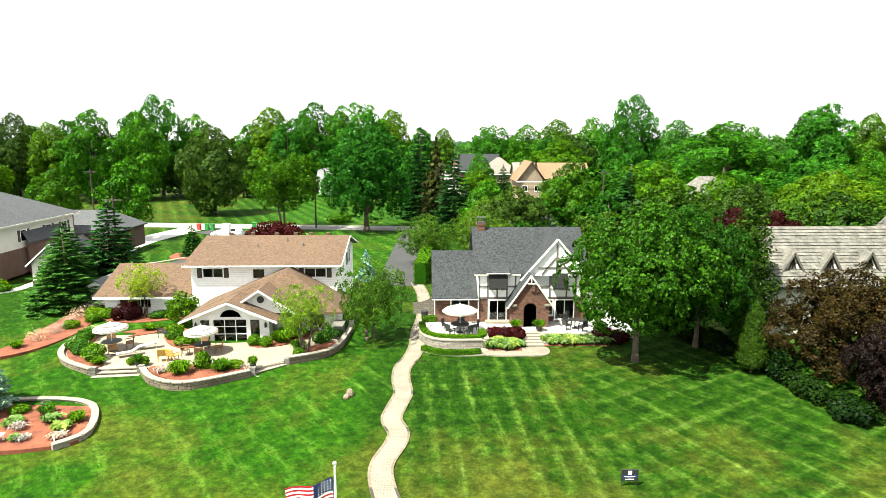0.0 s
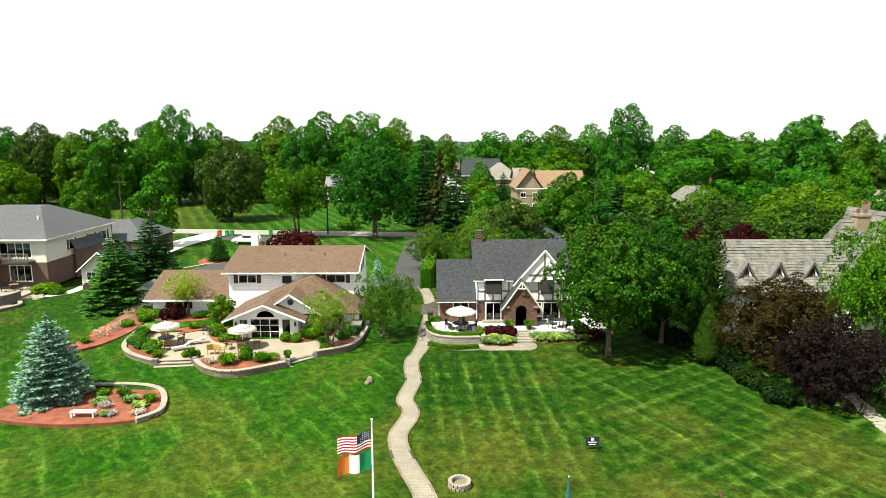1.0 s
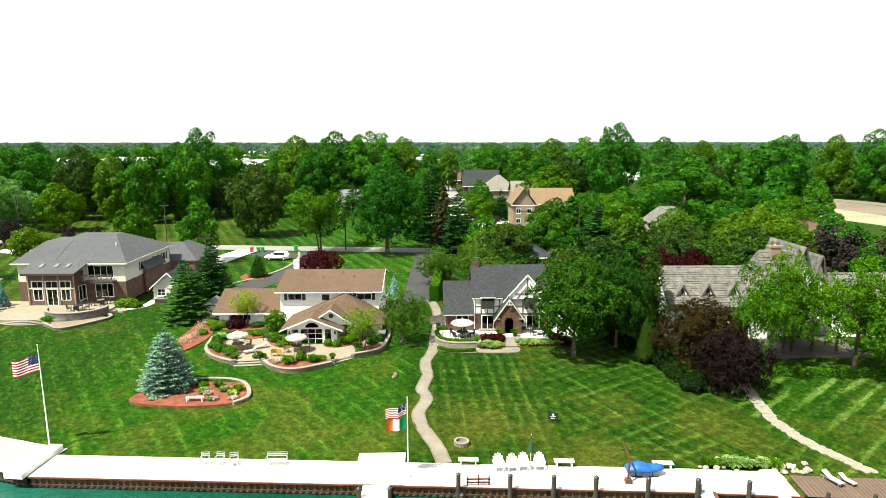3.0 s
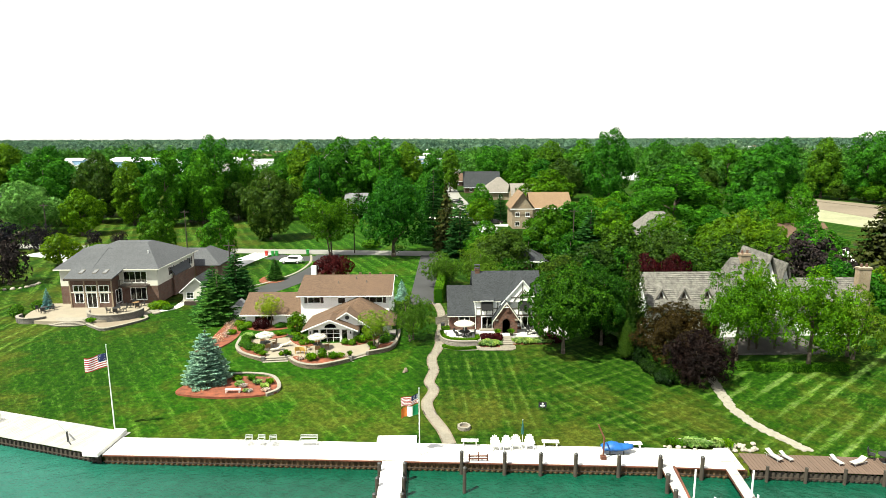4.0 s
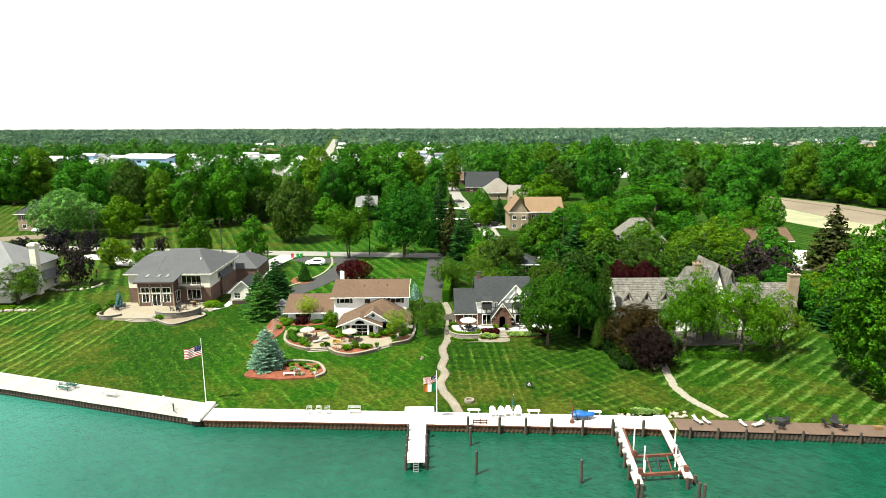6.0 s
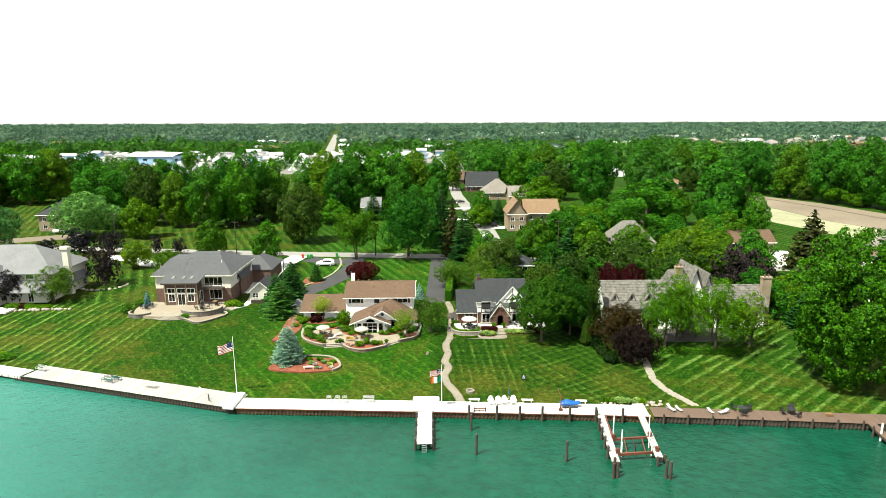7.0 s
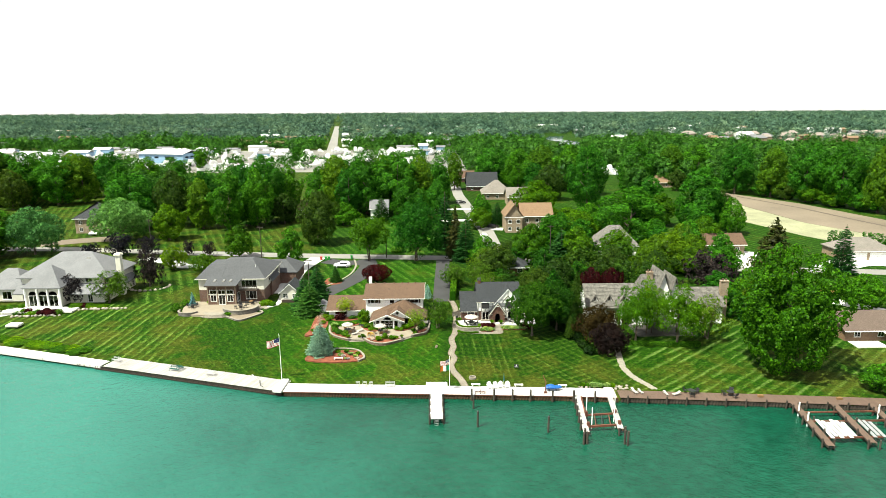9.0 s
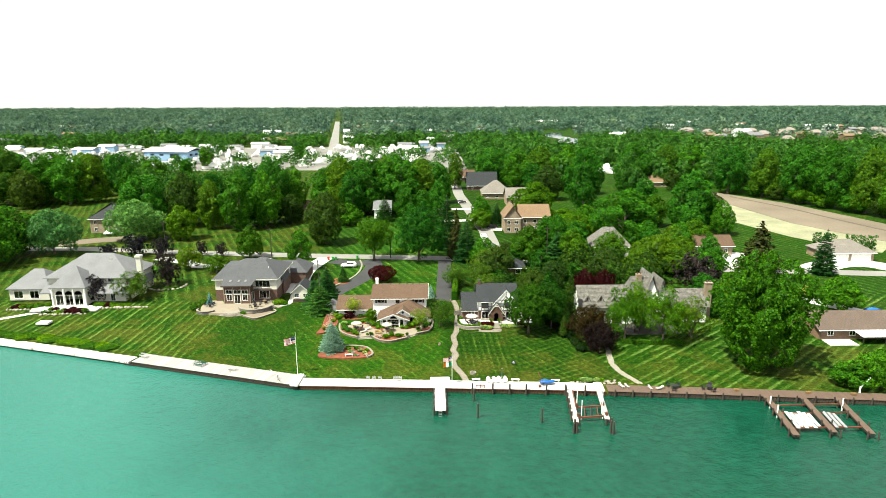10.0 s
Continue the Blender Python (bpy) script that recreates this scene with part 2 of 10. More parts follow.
LAWN, WATER, GLASS = lawn_material(), water_material(), glass_material()
CALM = plain("calm_pond_water", (0.018, 0.045, 0.045), 0.06, 0.1, 0.02, 0.3, bump=0.0)
CONCRETE = plain("pale_concrete", (0.5616, 0.546, 0.5148), 0.85, 0.12, 0.4, 9)
PAVER = bricked("beige_paver", (0.1916, 0.1676, 0.1306), (0.2264, 0.2003, 0.1611), (0.1132, 0.09576, 0.07402), 0.3, 0.15, flat=True)
PATIO = plain("sand_coloured_patio", (0.2327, 0.1969, 0.1477), 0.85, 0.12, 0.5, 7)
BLOCK = bricked("retaining_block", (0.121, 0.09378, 0.06653), (0.1814, 0.1452, 0.1028), (0.04234, 0.03326, 0.02419), 0.45, 0.2)
PALEBLOCK = bricked("pale_stone_block", (0.2177, 0.1935, 0.1633), (0.2842, 0.2601, 0.2237), (0.09675, 0.08467, 0.07258), 0.45, 0.2)
GREYBLOCK = bricked("grey_stone_block", (0.1089, 0.09981, 0.09072), (0.1633, 0.1512, 0.1361), (0.06048, 0.05443, 0.04838), 0.45, 0.2)
CAP = plain("stone_cap", (0.2217, 0.1981, 0.1604), 0.8, 0.15, 1, 12)
PLANK = plain("weathered_grey_plank", (0.36, 0.345, 0.325), 0.85, 0.22, 1.5, 18, piece=0.5)
BROWNPLANK = plain("brown_composite_plank", (0.1089, 0.06981, 0.05102), 0.8, 0.15, 1.0, 16, piece=0.4)
PALEPLANK = plain("bleached_plank", (0.72, 0.70, 0.66), 0.8, 0.12, 1.5, 18, piece=0.5)
RUST = plain("rusty_steel_sheet", (0.1125, 0.06446, 0.02835), 0.85, 0.45, 0.9, 6, 0.1)
RUSTBEAM = plain("rust_red_beam", (0.1285, 0.04158, 0.02268), 0.7, 0.35, 1, 8, 0.1)
PILE = plain("weathered_timber_pile", (0.04453, 0.03515, 0.02631), 0.9, 0.4, 1.2, 15)
ASPHALT = plain("dark_asphalt", (0.03326, 0.03326, 0.03508), 0.9, 0.2, 0.3, 8)
GRAVEL = plain("pale_gravel", (0.1814, 0.1724, 0.1572), 0.95, 0.3, 0.05, 3)
ROAD = plain("grey_road", (0.2056, 0.1979, 0.1825), 0.9, 0.15, 0.15, 5)
MULCH = plain("red_mulch", (0.1736, 0.0475, 0.0221), 0.95, 0.45, 1.5, 16, bump=0.9)
SIDING = bricked("white_siding", (0.90, 0.895, 0.87), (0.92, 0.915, 0.89), (0.62, 0.61, 0.59), 8.0, 0.16, 0.6, 0.010, 0.6, stains=0.2)
STUCCO = plain("white_stucco", (0.88, 0.87, 0.84), 0.85, 0.06, 1, 20)
CREAM = plain("cream_panel", (0.576, 0.552, 0.48), 0.8, 0.06, 1, 20)
WHITE = plain("white_paint", (0.82, 0.82, 0.80), 0.5, 0.05, 2, 20, bump=0.05)
TIMBER = plain("greyed_timber", (0.121, 0.1089, 0.09378), 0.8, 0.2, 2, 16)
BRICK = bricked("brown_brick", (0.045, 0.014, 0.009), (0.185, 0.062, 0.034), (0.10, 0.072, 0.055), 0.22, 0.075, stains=0.75)
REDBRICK = bricked("red_brick", (0.09072, 0.03508, 0.02299), (0.127, 0.05323, 0.03387), (0.121, 0.09675, 0.07862), 0.22, 0.075)
TANBRICK = bricked("tan_brick", (0.2177, 0.1512, 0.09072), (0.2661, 0.1935, 0.121), (0.3024, 0.254, 0.1935), 0.22, 0.075)
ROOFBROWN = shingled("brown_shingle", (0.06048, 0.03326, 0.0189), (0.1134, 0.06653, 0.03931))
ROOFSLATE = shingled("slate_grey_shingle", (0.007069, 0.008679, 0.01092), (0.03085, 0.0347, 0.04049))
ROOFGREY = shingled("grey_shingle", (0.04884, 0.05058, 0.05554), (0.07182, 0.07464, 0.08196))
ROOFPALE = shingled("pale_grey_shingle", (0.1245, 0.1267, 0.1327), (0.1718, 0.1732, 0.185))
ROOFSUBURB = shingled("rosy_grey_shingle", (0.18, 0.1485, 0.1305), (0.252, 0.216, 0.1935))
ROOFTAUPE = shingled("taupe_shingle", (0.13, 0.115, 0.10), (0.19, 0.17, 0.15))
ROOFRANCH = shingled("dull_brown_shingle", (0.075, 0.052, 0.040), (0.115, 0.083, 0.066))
RANCHBRICK = bricked("tawny_brick", (0.13, 0.07, 0.035), (0.19, 0.105, 0.055), (0.17, 0.13, 0.10), 0.22, 0.075)
ROOFTAN = shingled("tan_shingle", (0.1361, 0.08467, 0.04687), (0.1966, 0.1247, 0.07182))
SHAKE = plain("bleached_cedar_shake", (0.1356, 0.1269, 0.1137), 0.9, 0.5, 1.6, 7, bump=0.6)
DARKWOOD = plain("dark_brown_wood", (0.04158, 0.02722, 0.01966), 0.7, 0.2, 2, 16)
BLACK = plain("black_metal", (0.0189, 0.0189, 0.02041), 0.5, 0.1, 2, 16, bump=0.05)
CANVASBLACK = plain("black_canvas", (0.007938, 0.007938, 0.008619), 0.95, 0.15, 2, 18)
CANVAS = plain("cream_canvas", (0.3984, 0.3727, 0.3149), 0.9, 0.06, 2, 18)
STEEL = plain("galvanised_steel", (0.55, 0.55, 0.55), 0.4, 0.1, 2, 16, 0.7, bump=0.05)
WICKER = plain("tan_wicker", (0.1905, 0.1089, 0.04423), 0.85, 0.3, 4, 30, bump=0.5)
BLUETARP = plain("blue_tarpaulin", (0.004536, 0.08694, 0.3175), 0.5, 0.25, 2, 9, bump=0.6)
REDPAINT = plain("red_paint", (0.4158, 0.02646, 0.0189), 0.5, 0.1, 2, 16, bump=0.05)
GREENPAINT = plain("green_paint", (0.02268, 0.2268, 0.0378), 0.5, 0.1, 2, 16, bump=0.05)
NAVY = plain("navy_cloth", (0.01512, 0.02646, 0.1134), 0.85, 0.1, 3, 20)
FLAGRED = plain("flag_red_cloth", (0.4158, 0.01512, 0.03024), 0.85, 0.1, 3, 20)
FLAGWHITE = plain("flag_white_cloth", (0.85, 0.84, 0.82), 0.85, 0.05, 3, 20)
FLAGGREEN = plain("flag_green_cloth", (0.00756, 0.2646, 0.1058), 0.85, 0.1, 3, 20)
FLAGORANGE = plain("flag_orange_cloth", (0.6426, 0.2117, 0.0378), 0.85, 0.1, 3, 20)
DARKGREENCLOTH = plain("dark_green_canvas", (0.00756, 0.06804, 0.05292), 0.9, 0.1, 3, 20)
BOULDER = plain("pale_boulder", (0.3175, 0.2797, 0.2344), 0.9, 0.3, 1.5, 12, bump=0.6)
RUBBER = plain("black_rubber", (0.01512, 0.01512, 0.01512), 0.8, 0.1, 2, 16)
BARK = plain("grey_brown_bark", (0.09828, 0.0756, 0.0567), 0.95, 0.35, 2, 12, bump=0.8)
METALBLUE = plain("pale_blue_cladding", (0.2117, 0.3478, 0.499), 0.6, 0.08, 0.1, 2)
ROOFWHITE = plain("white_metal_roof", (0.80, 0.80, 0.80), 0.5, 0.06, 0.1, 2)
WHEAT = plain("pale_dry_field", (0.2331, 0.2341, 0.1405), 0.95, 0.25, 0.12, 1.5)
SOIL = plain("bare_soil", (0.1633, 0.13, 0.09378), 0.95, 0.2, 0.05, 1.2)
CARWHITE = plain("white_car_paint", (0.85, 0.85, 0.85), 0.25, 0.02, 2, 16, bump=0.0)
CARBLACK = plain("black_car_paint", (0.01512, 0.01512, 0.01663), 0.25, 0.02, 2, 16, bump=0.0)
CARBLUE = plain("blue_car_paint", (0.01512, 0.1134, 0.378), 0.25, 0.02, 2, 16, bump=0.0)
SILVER = plain("silver_paint", (0.6, 0.6, 0.6), 0.3, 0.02, 2, 16, 0.3, bump=0.0)
L_MAPLE = leafy("maple_leaves", (0.008403, 0.04636, 0.00184), (0.05811, 0.2149, 0.008286), cut=3.0)
L_LAWNMAPLE = leafy("deep_green_maple_leaves", (0.005223, 0.02702, 0.001218), (0.03619, 0.125, 0.005315), 0.25)
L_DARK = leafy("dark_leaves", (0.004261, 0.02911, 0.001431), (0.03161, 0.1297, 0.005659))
L_BRIGHT = leafy("bright_leaves", (0.01885, 0.06857, 0.001085), (0.08743, 0.2267, 0.005013), 0.32)
L_YELLOW = leafy("yellow_green_leaves", (0.02611, 0.07337, 0.001649), (0.0897, 0.1879, 0.006093), 0.32, cut=3.5)
L_OLIVE = leafy("olive_leaves", (0.0284, 0.07212, 0.003865), (0.1238, 0.2304, 0.0156), 0.28)
L_SILVER = leafy("silvery_leaves", (0.03715, 0.1128, 0.02419), (0.1366, 0.3254, 0.07604), 0.3, cut=3.0)
L_SPRUCE = leafy("spruce_needles", (0.0084, 0.04208, 0.009085), (0.04404, 0.1403, 0.02836), 0.1)
L_BLUE = leafy("blue_spruce_needles", (0.02462, 0.0801, 0.07705), (0.1911, 0.3801, 0.3771), 0.1)
L_BROWNSPRUCE = leafy("brown_tinged_needles", (0.01547, 0.01867, 0.00459), (0.0488, 0.05818, 0.01298), 0.1)
L_PURPLE = leafy("purple_leaves", (0.004325, 0.002545, 0.002206), (0.02452, 0.01272, 0.01047), 0.2)
L_BRONZE = leafy("bronze_leaves", (0.008222, 0.005543, 0.001099), (0.04812, 0.03326, 0.00795), 0.25)
L_RED = leafy("red_maple_leaves", (0.01072, 0.0007938, 0.001522), (0.05258, 0.004763, 0.006019), 0.3)
L_HOSTA = leafy("hosta_leaves", (0.0567, 0.1512, 0.0126), (0.2646, 0.3654, 0.126), 0.3)
L_HEDGE = leafy("hedge_leaves", (0.02042, 0.07059, 0.001309), (0.1084, 0.2384, 0.005672), 0.3)
L_SHRUB = leafy("dark_shrub_leaves", (0.012, 0.05, 0.002), (0.06, 0.17, 0.008), 0.2)
L_PLUM = leafy("blackish_plum_leaves", (0.006, 0.006, 0.007), (0.030, 0.026, 0.032), 0.2)
L_GRASSY = leafy("grassy_green_leaves", (0.01674, 0.05766, 0.002046), (0.08556, 0.2065, 0.0093), 0.28, cut=3.2)
L_ARBOR = leafy("arborvitae_sprays", (0.008112, 0.02683, 0.00156), (0.04118, 0.0936, 0.00624), 0.2)
L_FEATHER = leafy("light_feathery_leaves", (0.07762, 0.1502, 0.00552), (0.2911, 0.4111, 0.02208), 0.35)
L_MUTED = leafy("muted_green_leaves", (0.00816, 0.0306, 0.00204), (0.04488, 0.1122, 0.00816), 0.26)
L_PINK = leafy("pale_pink_blossom", (0.24, 0.18, 0.165), (0.60, 0.52, 0.48), 0.3)
# Far leaf colours carry haze of distance, slight here, strong in the next.
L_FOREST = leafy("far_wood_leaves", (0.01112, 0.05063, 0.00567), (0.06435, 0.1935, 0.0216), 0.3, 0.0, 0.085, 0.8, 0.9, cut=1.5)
L_HAZED = leafy("hazy_wood_leaves", (0.034, 0.076, 0.050), (0.112, 0.200, 0.136), 0.3, 0.0, 0.014, 0.9, 0.35, cut=0.6)
L_SUNNY = leafy("sunny_green_leaves", (0.009905, 0.04952, 0.001061), (0.06365, 0.2051, 0.00566), 0.35)
FLAGSTONE = plain("pale_flagstone", (0.239, 0.2191, 0.1773), 0.85, 0.18, 2, 12)
# Shade under the trees painted into these leaves as a very dark green.
L_SHADEBUSH = leafy("shade_toned_bush_leaves", (0.001871, 0.008426, 0.0007018), (0.01123, 0.03275, 0.002807), 0.15)
L_DEEP = leafy("deep_green_leaves", (0.006112, 0.04447, 0.00272), (0.04535, 0.1981, 0.01075), 0.26, cut=3.2)
L_VIVID = leafy("vivid_green_leaves", (0.01791, 0.06265, 0.001028), (0.08308, 0.207, 0.004747), 0.26, cut=3.6)
L_TAWNY = leafy("tawny_olive_leaves", (0.01026, 0.02999, 0.002373), (0.04474, 0.09596, 0.009596), 0.26, cut=3.2)
# ---- building helpers ----
ORIGIN = {}


def thing(name, at, label, category, group="", kind=""):
    ob = new(name)
    ob.empty_display_size = 0.3
    ob.location = at
    ORIGIN[ob.name] = Vector(at)
    return tagged(ob, label, category, group, kind)


def finish(name, bm, material, smooth=False):
    me = bpy.data.meshes.new(name)
    bmesh.ops.recalc_face_normals(bm, faces=bm.faces)
    bm.to_mesh(me)
    bm.free()
    me.materials.append(material)
    if smooth:
        me.polygons.foreach_set("use_smooth", [True] * len(me.polygons))
    return me


def part(name, bm, material, parent=None, label="", smooth=False):
    """Links a bmesh in world coordinates as one mesh under a thing or part."""
    o = ORIGIN.get(parent.name, Vector()) if parent else Vector()
    bmesh.ops.translate(bm, vec=-o, verts=bm.verts)
    ob = new(name, finish(name, bm, material, smooth))
    ORIGIN[ob.name] = o
    if parent:
        ob.parent = parent
    return tagged(ob, label) if label else ob


def solo(name, bm, material, at, label, category, group="", kind="", smooth=False):
    """A thing that is one mesh."""
    bmesh.ops.translate(bm, vec=-Vector(at), verts=bm.verts)
    ob = new(name, finish(name, bm, material, smooth))
    ob.location = at
    ORIGIN[ob.name] = Vector(at)
    return tagged(ob, label, category, group, kind)


def box(bm, x0, x1, y0, y1, z0, z1, m=None):
    v = [bm.verts.new((x, y, z)) for x in (x0, x1) for y in (y0, y1) for z in (z0, z1)]
    if m is not None:
        for q in v:
            q.co = m @ q.co
    for f in ((0, 1, 3, 2), (4, 6, 7, 5), (0, 4, 5, 1), (2, 3, 7, 6), (0, 2, 6, 4), (1, 5, 7, 3)):
        bm.faces.new([v[i] for i in f])
    return v


def bar(bm, a, b, w, h=None):
    """A square bar from a to b."""
    a, b = Vector(a), Vector(b)
    h = h or w
    d = b - a
    q = d.to_track_quat("X", "Z").to_matrix().to_4x4()
    box(bm, 0, d.length, -w / 2, w / 2, -h / 2, h / 2, Matrix.Translation(a) @ q)


def rod(bm, a, b, r0, r1=None, seg=8):
    """A round rod from a to b."""
    a, b = Vector(a), Vector(b)
    r1 = r0 if r1 is None else r1
    q = (b - a).to_track_quat("Z", "Y").to_matrix()
    rings = []
    for c, r in ((a, r0), (b, r1)):
        rings.append([bm.verts.new(c + q @ Vector((r * math.cos(t), r * math.sin(t), 0))) for t in (2 * math.pi * i / seg for i in range(seg))])
    for i in range(seg):
        bm.faces.new((rings[0][i], rings[0][(i + 1) % seg], rings[1][(i + 1) % seg], rings[1][i]))
    bm.faces.new(rings[0][::-1])
    bm.faces.new(rings[1])


def slab(bm, pts, th):
    """A plate with the given upper face, th thick, straight down."""
    top = [bm.verts.new(p) for p in pts]
    low = [bm.verts.new((p[0], p[1], p[2] - th)) for p in pts]
    bm.faces.new(top)
    bm.faces.new(low[::-1])
    n = len(pts)
    for i in range(n):
        bm.faces.new((top[i], low[i], low[(i + 1) % n], top[(i + 1) % n]))


def flat_shape(bm, outline, z, th):
    slab(bm, [(x, y, z) for x, y in outline], th)


def ribbon(bm, line, width, lift, th, zf=None):
    """A strip along a line of points, laid on the ground."""
    pts = [Vector((*p, 0)) for p in line]
    left, right = [], []
    for i, p in enumerate(pts):
        d = (pts[min(i + 1, len(pts) - 1)] - pts[max(i - 1, 0)]).normalized()
        nrm = Vector((-d.y, d.x, 0))
        w = width[i] if isinstance(width, (list, tuple)) else width
        left.append(p + nrm * w / 2)
        right.append(p - nrm * w / 2)
    zz = zf or ground_z
    a = [bm.verts.new((p.x, p.y, zz(p.x, p.y) + lift)) for p in left]
    b = [bm.verts.new((p.x, p.y, zz(p.x, p.y) + lift)) for p in right]
    a2 = [bm.verts.new((v.co.x, v.co.y, v.co.z - th)) for v in a]
    b2 = [bm.verts.new((v.co.x, v.co.y, v.co.z - th)) for v in b]
    for i in range(len(pts) - 1):
        bm.faces.new((a[i], b[i], b[i + 1], a[i + 1]))
        bm.faces.new((a[i], a[i + 1], a2[i + 1], a2[i]))
        bm.faces.new((b[i], b2[i], b2[i + 1], b[i + 1]))
    bm.faces.new((a[0], a2[0], b2[0], b[0]))
    bm.faces.new((a[-1], b[-1], b2[-1], a2[-1]))


def smooth_line(pts, steps=6, closed=False):
    """Catmull-Rom through the points."""
    out, n = [], len(pts)
    rng = range(n if closed else n - 1)
    for i in rng:
        p = [Vector(pts[(i + k) % n] if closed else pts[min(max(i + k, 0), n - 1)]) for k in (-1, 0, 1, 2)]
        for s in range(steps):
            t = s / steps
            q = 0.5 * (2 * p[1] + (p[2] - p[0]) * t + (2 * p[0] - 5 * p[1] + 4 * p[2] - p[3]) * t * t + (3 * p[1] - p[0] - 3 * p[2] + p[3]) * t ** 3)
            out.append(tuple(q))
    if not closed:
        out.append(tuple(pts[-1]))
    return out


def smoothstep(a, b, v):
    t = min(1, max(0, (v - a) / (b - a)))
    return t * t * (3 - 2 * t)


# ---- shore and ground ----
SHORE = [(-5000, 900), (-700, 190), (-260, 64), (-130, 29.3), (-99, 20.8), (-66, 10.3), (-31, -0.9), (17, -3.9), (44, -6.4), (75, -9.6), (160, -19), (700, -80), (5000, -500)]


def shore_y(x):
    for (x0, y0), (x1, y1) in zip(SHORE, SHORE[1:]):
        if x <= x1:
            return y0 + (y1 - y0) * (x - x0) / (x1 - x0)
    return SHORE[-1][1]


def ground_z(x, y):
    d = y - shore_y(x)
    return 1.5 + 0.8 * smoothstep(5, 32, d)


def build_ground():
    xs = sorted({*np.linspace(-130, 130, 131).tolist(), *np.linspace(-700, 700, 57).tolist(), -5000, -3000, -1500, 1500, 3000, 5000, *[p[0] for p in SHORE]})
    ds = [0.3, 2, 4, 5, 7, 9, 11, 13, 15, 17, 19, 21, 23, 25, 27, 29, 31, 33, 36, 40, 50, 70, 100, 150, 250, 500, 1000, 2000, 5600]
    bm = bmesh.new()
    rows = []
    for x in xs:
        s = shore_y(x)
        rows.append([bm.verts.new((x, s + d, ground_z(x, s + d) + (0.05 * noise.noise((x * 0.1, d * 0.1, 3)) if 5 < d < 100 else 0))) for d in ds])
    for a, b in zip(rows, rows[1:]):
        for i in range(len(ds) - 1):
            bm.faces.new((a[i], b[i], b[i + 1], a[i + 1]))
    low = [bm.verts.new((r[0].co.x, r[0].co.y, -1.5)) for r in rows]
    for i in range(len(rows) - 1):
        bm.faces.new((rows[i][0], low[i], low[i + 1], rows[i + 1][0]))
    part("ground", bm, LAWN, None, "mown green lawn with stripes and dry patches", smooth=True)["kind"] = "structure"
    bm = bmesh.new()
    g = [-5000, -1500, -500, -200, 0, 200, 500, 1500, 5000]
    ys = [-5000, -1500, -500, -200, -100, -50, 0, 60, 200, 1000]
    v = [[bm.verts.new((x, y, 0.72)) for y in ys] for x in g]
    for i in range(len(g) - 1):
        for j in range(len(ys) - 1):
            bm.faces.new((v[i][j], v[i + 1][j], v[i + 1][j + 1], v[i][j + 1]))
    tagged(part("water", bm, WATER, None, "rippled turquoise lake water"), "", "water", "", "structure")


build_ground()


def laid(name, bm, material, label, category):
    return tagged(part(name, bm, material, None, label), "", category, "", "structure")


def road_strip(name, line, width, material, label, lift=0.03):
    bm = bmesh.new()
    ribbon(bm, line, width, lift, 0.15)
    return laid(name, bm, material, label, "road")


road_strip("road", [(-400, 128), (-200, 107), (-125, 104.0), (-84, 97), (-45, 91.8), (0, 87), (30, 82), (60, 74), (120, 66), (300, 40)], 5.6, ROAD, "pale grey street along the lawns")
road_strip("road_side", [(11.5, 88), (14.5, 105), (14.3, 128), (11, 175), (8, 225), (7, 330), (5, 420)], 5.6, ROAD, "pale grey side street")
road_strip("driveway_tudor", [(-2.6, 85), (-3.2, 65), (-3.6, 44)], [3.9, 4.0, 4.4], ASPHALT, "dark asphalt driveway", 0.04)
road_strip("driveway_brown", smooth_line([(-26, 86.5), (-24.5, 78), (-26, 67), (-29.5, 58), (-33, 50), (-34, 41)]), 5.2, ASPHALT, "dark asphalt driveway", 0.04)
road_strip("driveway_brown_loop", smooth_line([(-26, 82), (-33, 82.5), (-38, 85)]), 5.5, ASPHALT, "dark asphalt turning bay", 0.036)
road_strip("driveway_kerb", smooth_line([(-29.6, 86), (-28.2, 78), (-29, 68), (-33, 59), (-37, 55)]), 0.5, CAP, "pale concrete drive edge", 0.07)
road_strip("driveway_grey", smooth_line([(-41, 89), (-44, 74), (-43.5, 62), (-43, 52)]), 5.0, CONCRETE, "pale concrete driveway", 0.045)
road_strip("driveway_left", smooth_line([(-95, 90), (-84, 85), (-78, 80), (-66, 82), (-60, 90)]), 4.5, CONCRETE, "pale concrete driveway", 0.045)
road_strip("driveway_right", smooth_line([(84, 72), (88, 82), (94, 92)]), 6.5, CONCRETE, "pale concrete driveway", 0.05)
road_strip("driveway_garage", smooth_line([(106, 70), (118, 77), (128, 76), (134, 66)]), 9, CONCRETE, "pale concrete driveway", 0.05)
road_strip("driveway_far", [(-140, 112), (-128, 118), (-118, 121)], 9, SOIL, "bare sandy drive", 0.045)
road_strip("walk_left", smooth_line([(-126, 29), (-112, 34), (-101, 40), (-95, 42)]), 1.4, CONCRETE, "pale concrete garden walk", 0.04)

bm = bmesh.new()
flat_shape(bm, [(118, 146), (126, 115), (134.5, 97), (142, 90), (156, 104), (141, 140), (137, 195), (128, 202)], 2.35, 0.1)
laid("field_straw", bm, WHEAT, "pale dry straw field", "field")
bm = bmesh.new()
flat_shape(bm, [(137.3, 196), (141.3, 140), (156.3, 104), (190, 66), (226, 82), (178, 137), (168, 188), (147, 232)], 2.36, 0.1)
laid("field_soil", bm, SOIL, "bare brown field strip", "field")
bm = bmesh.new()
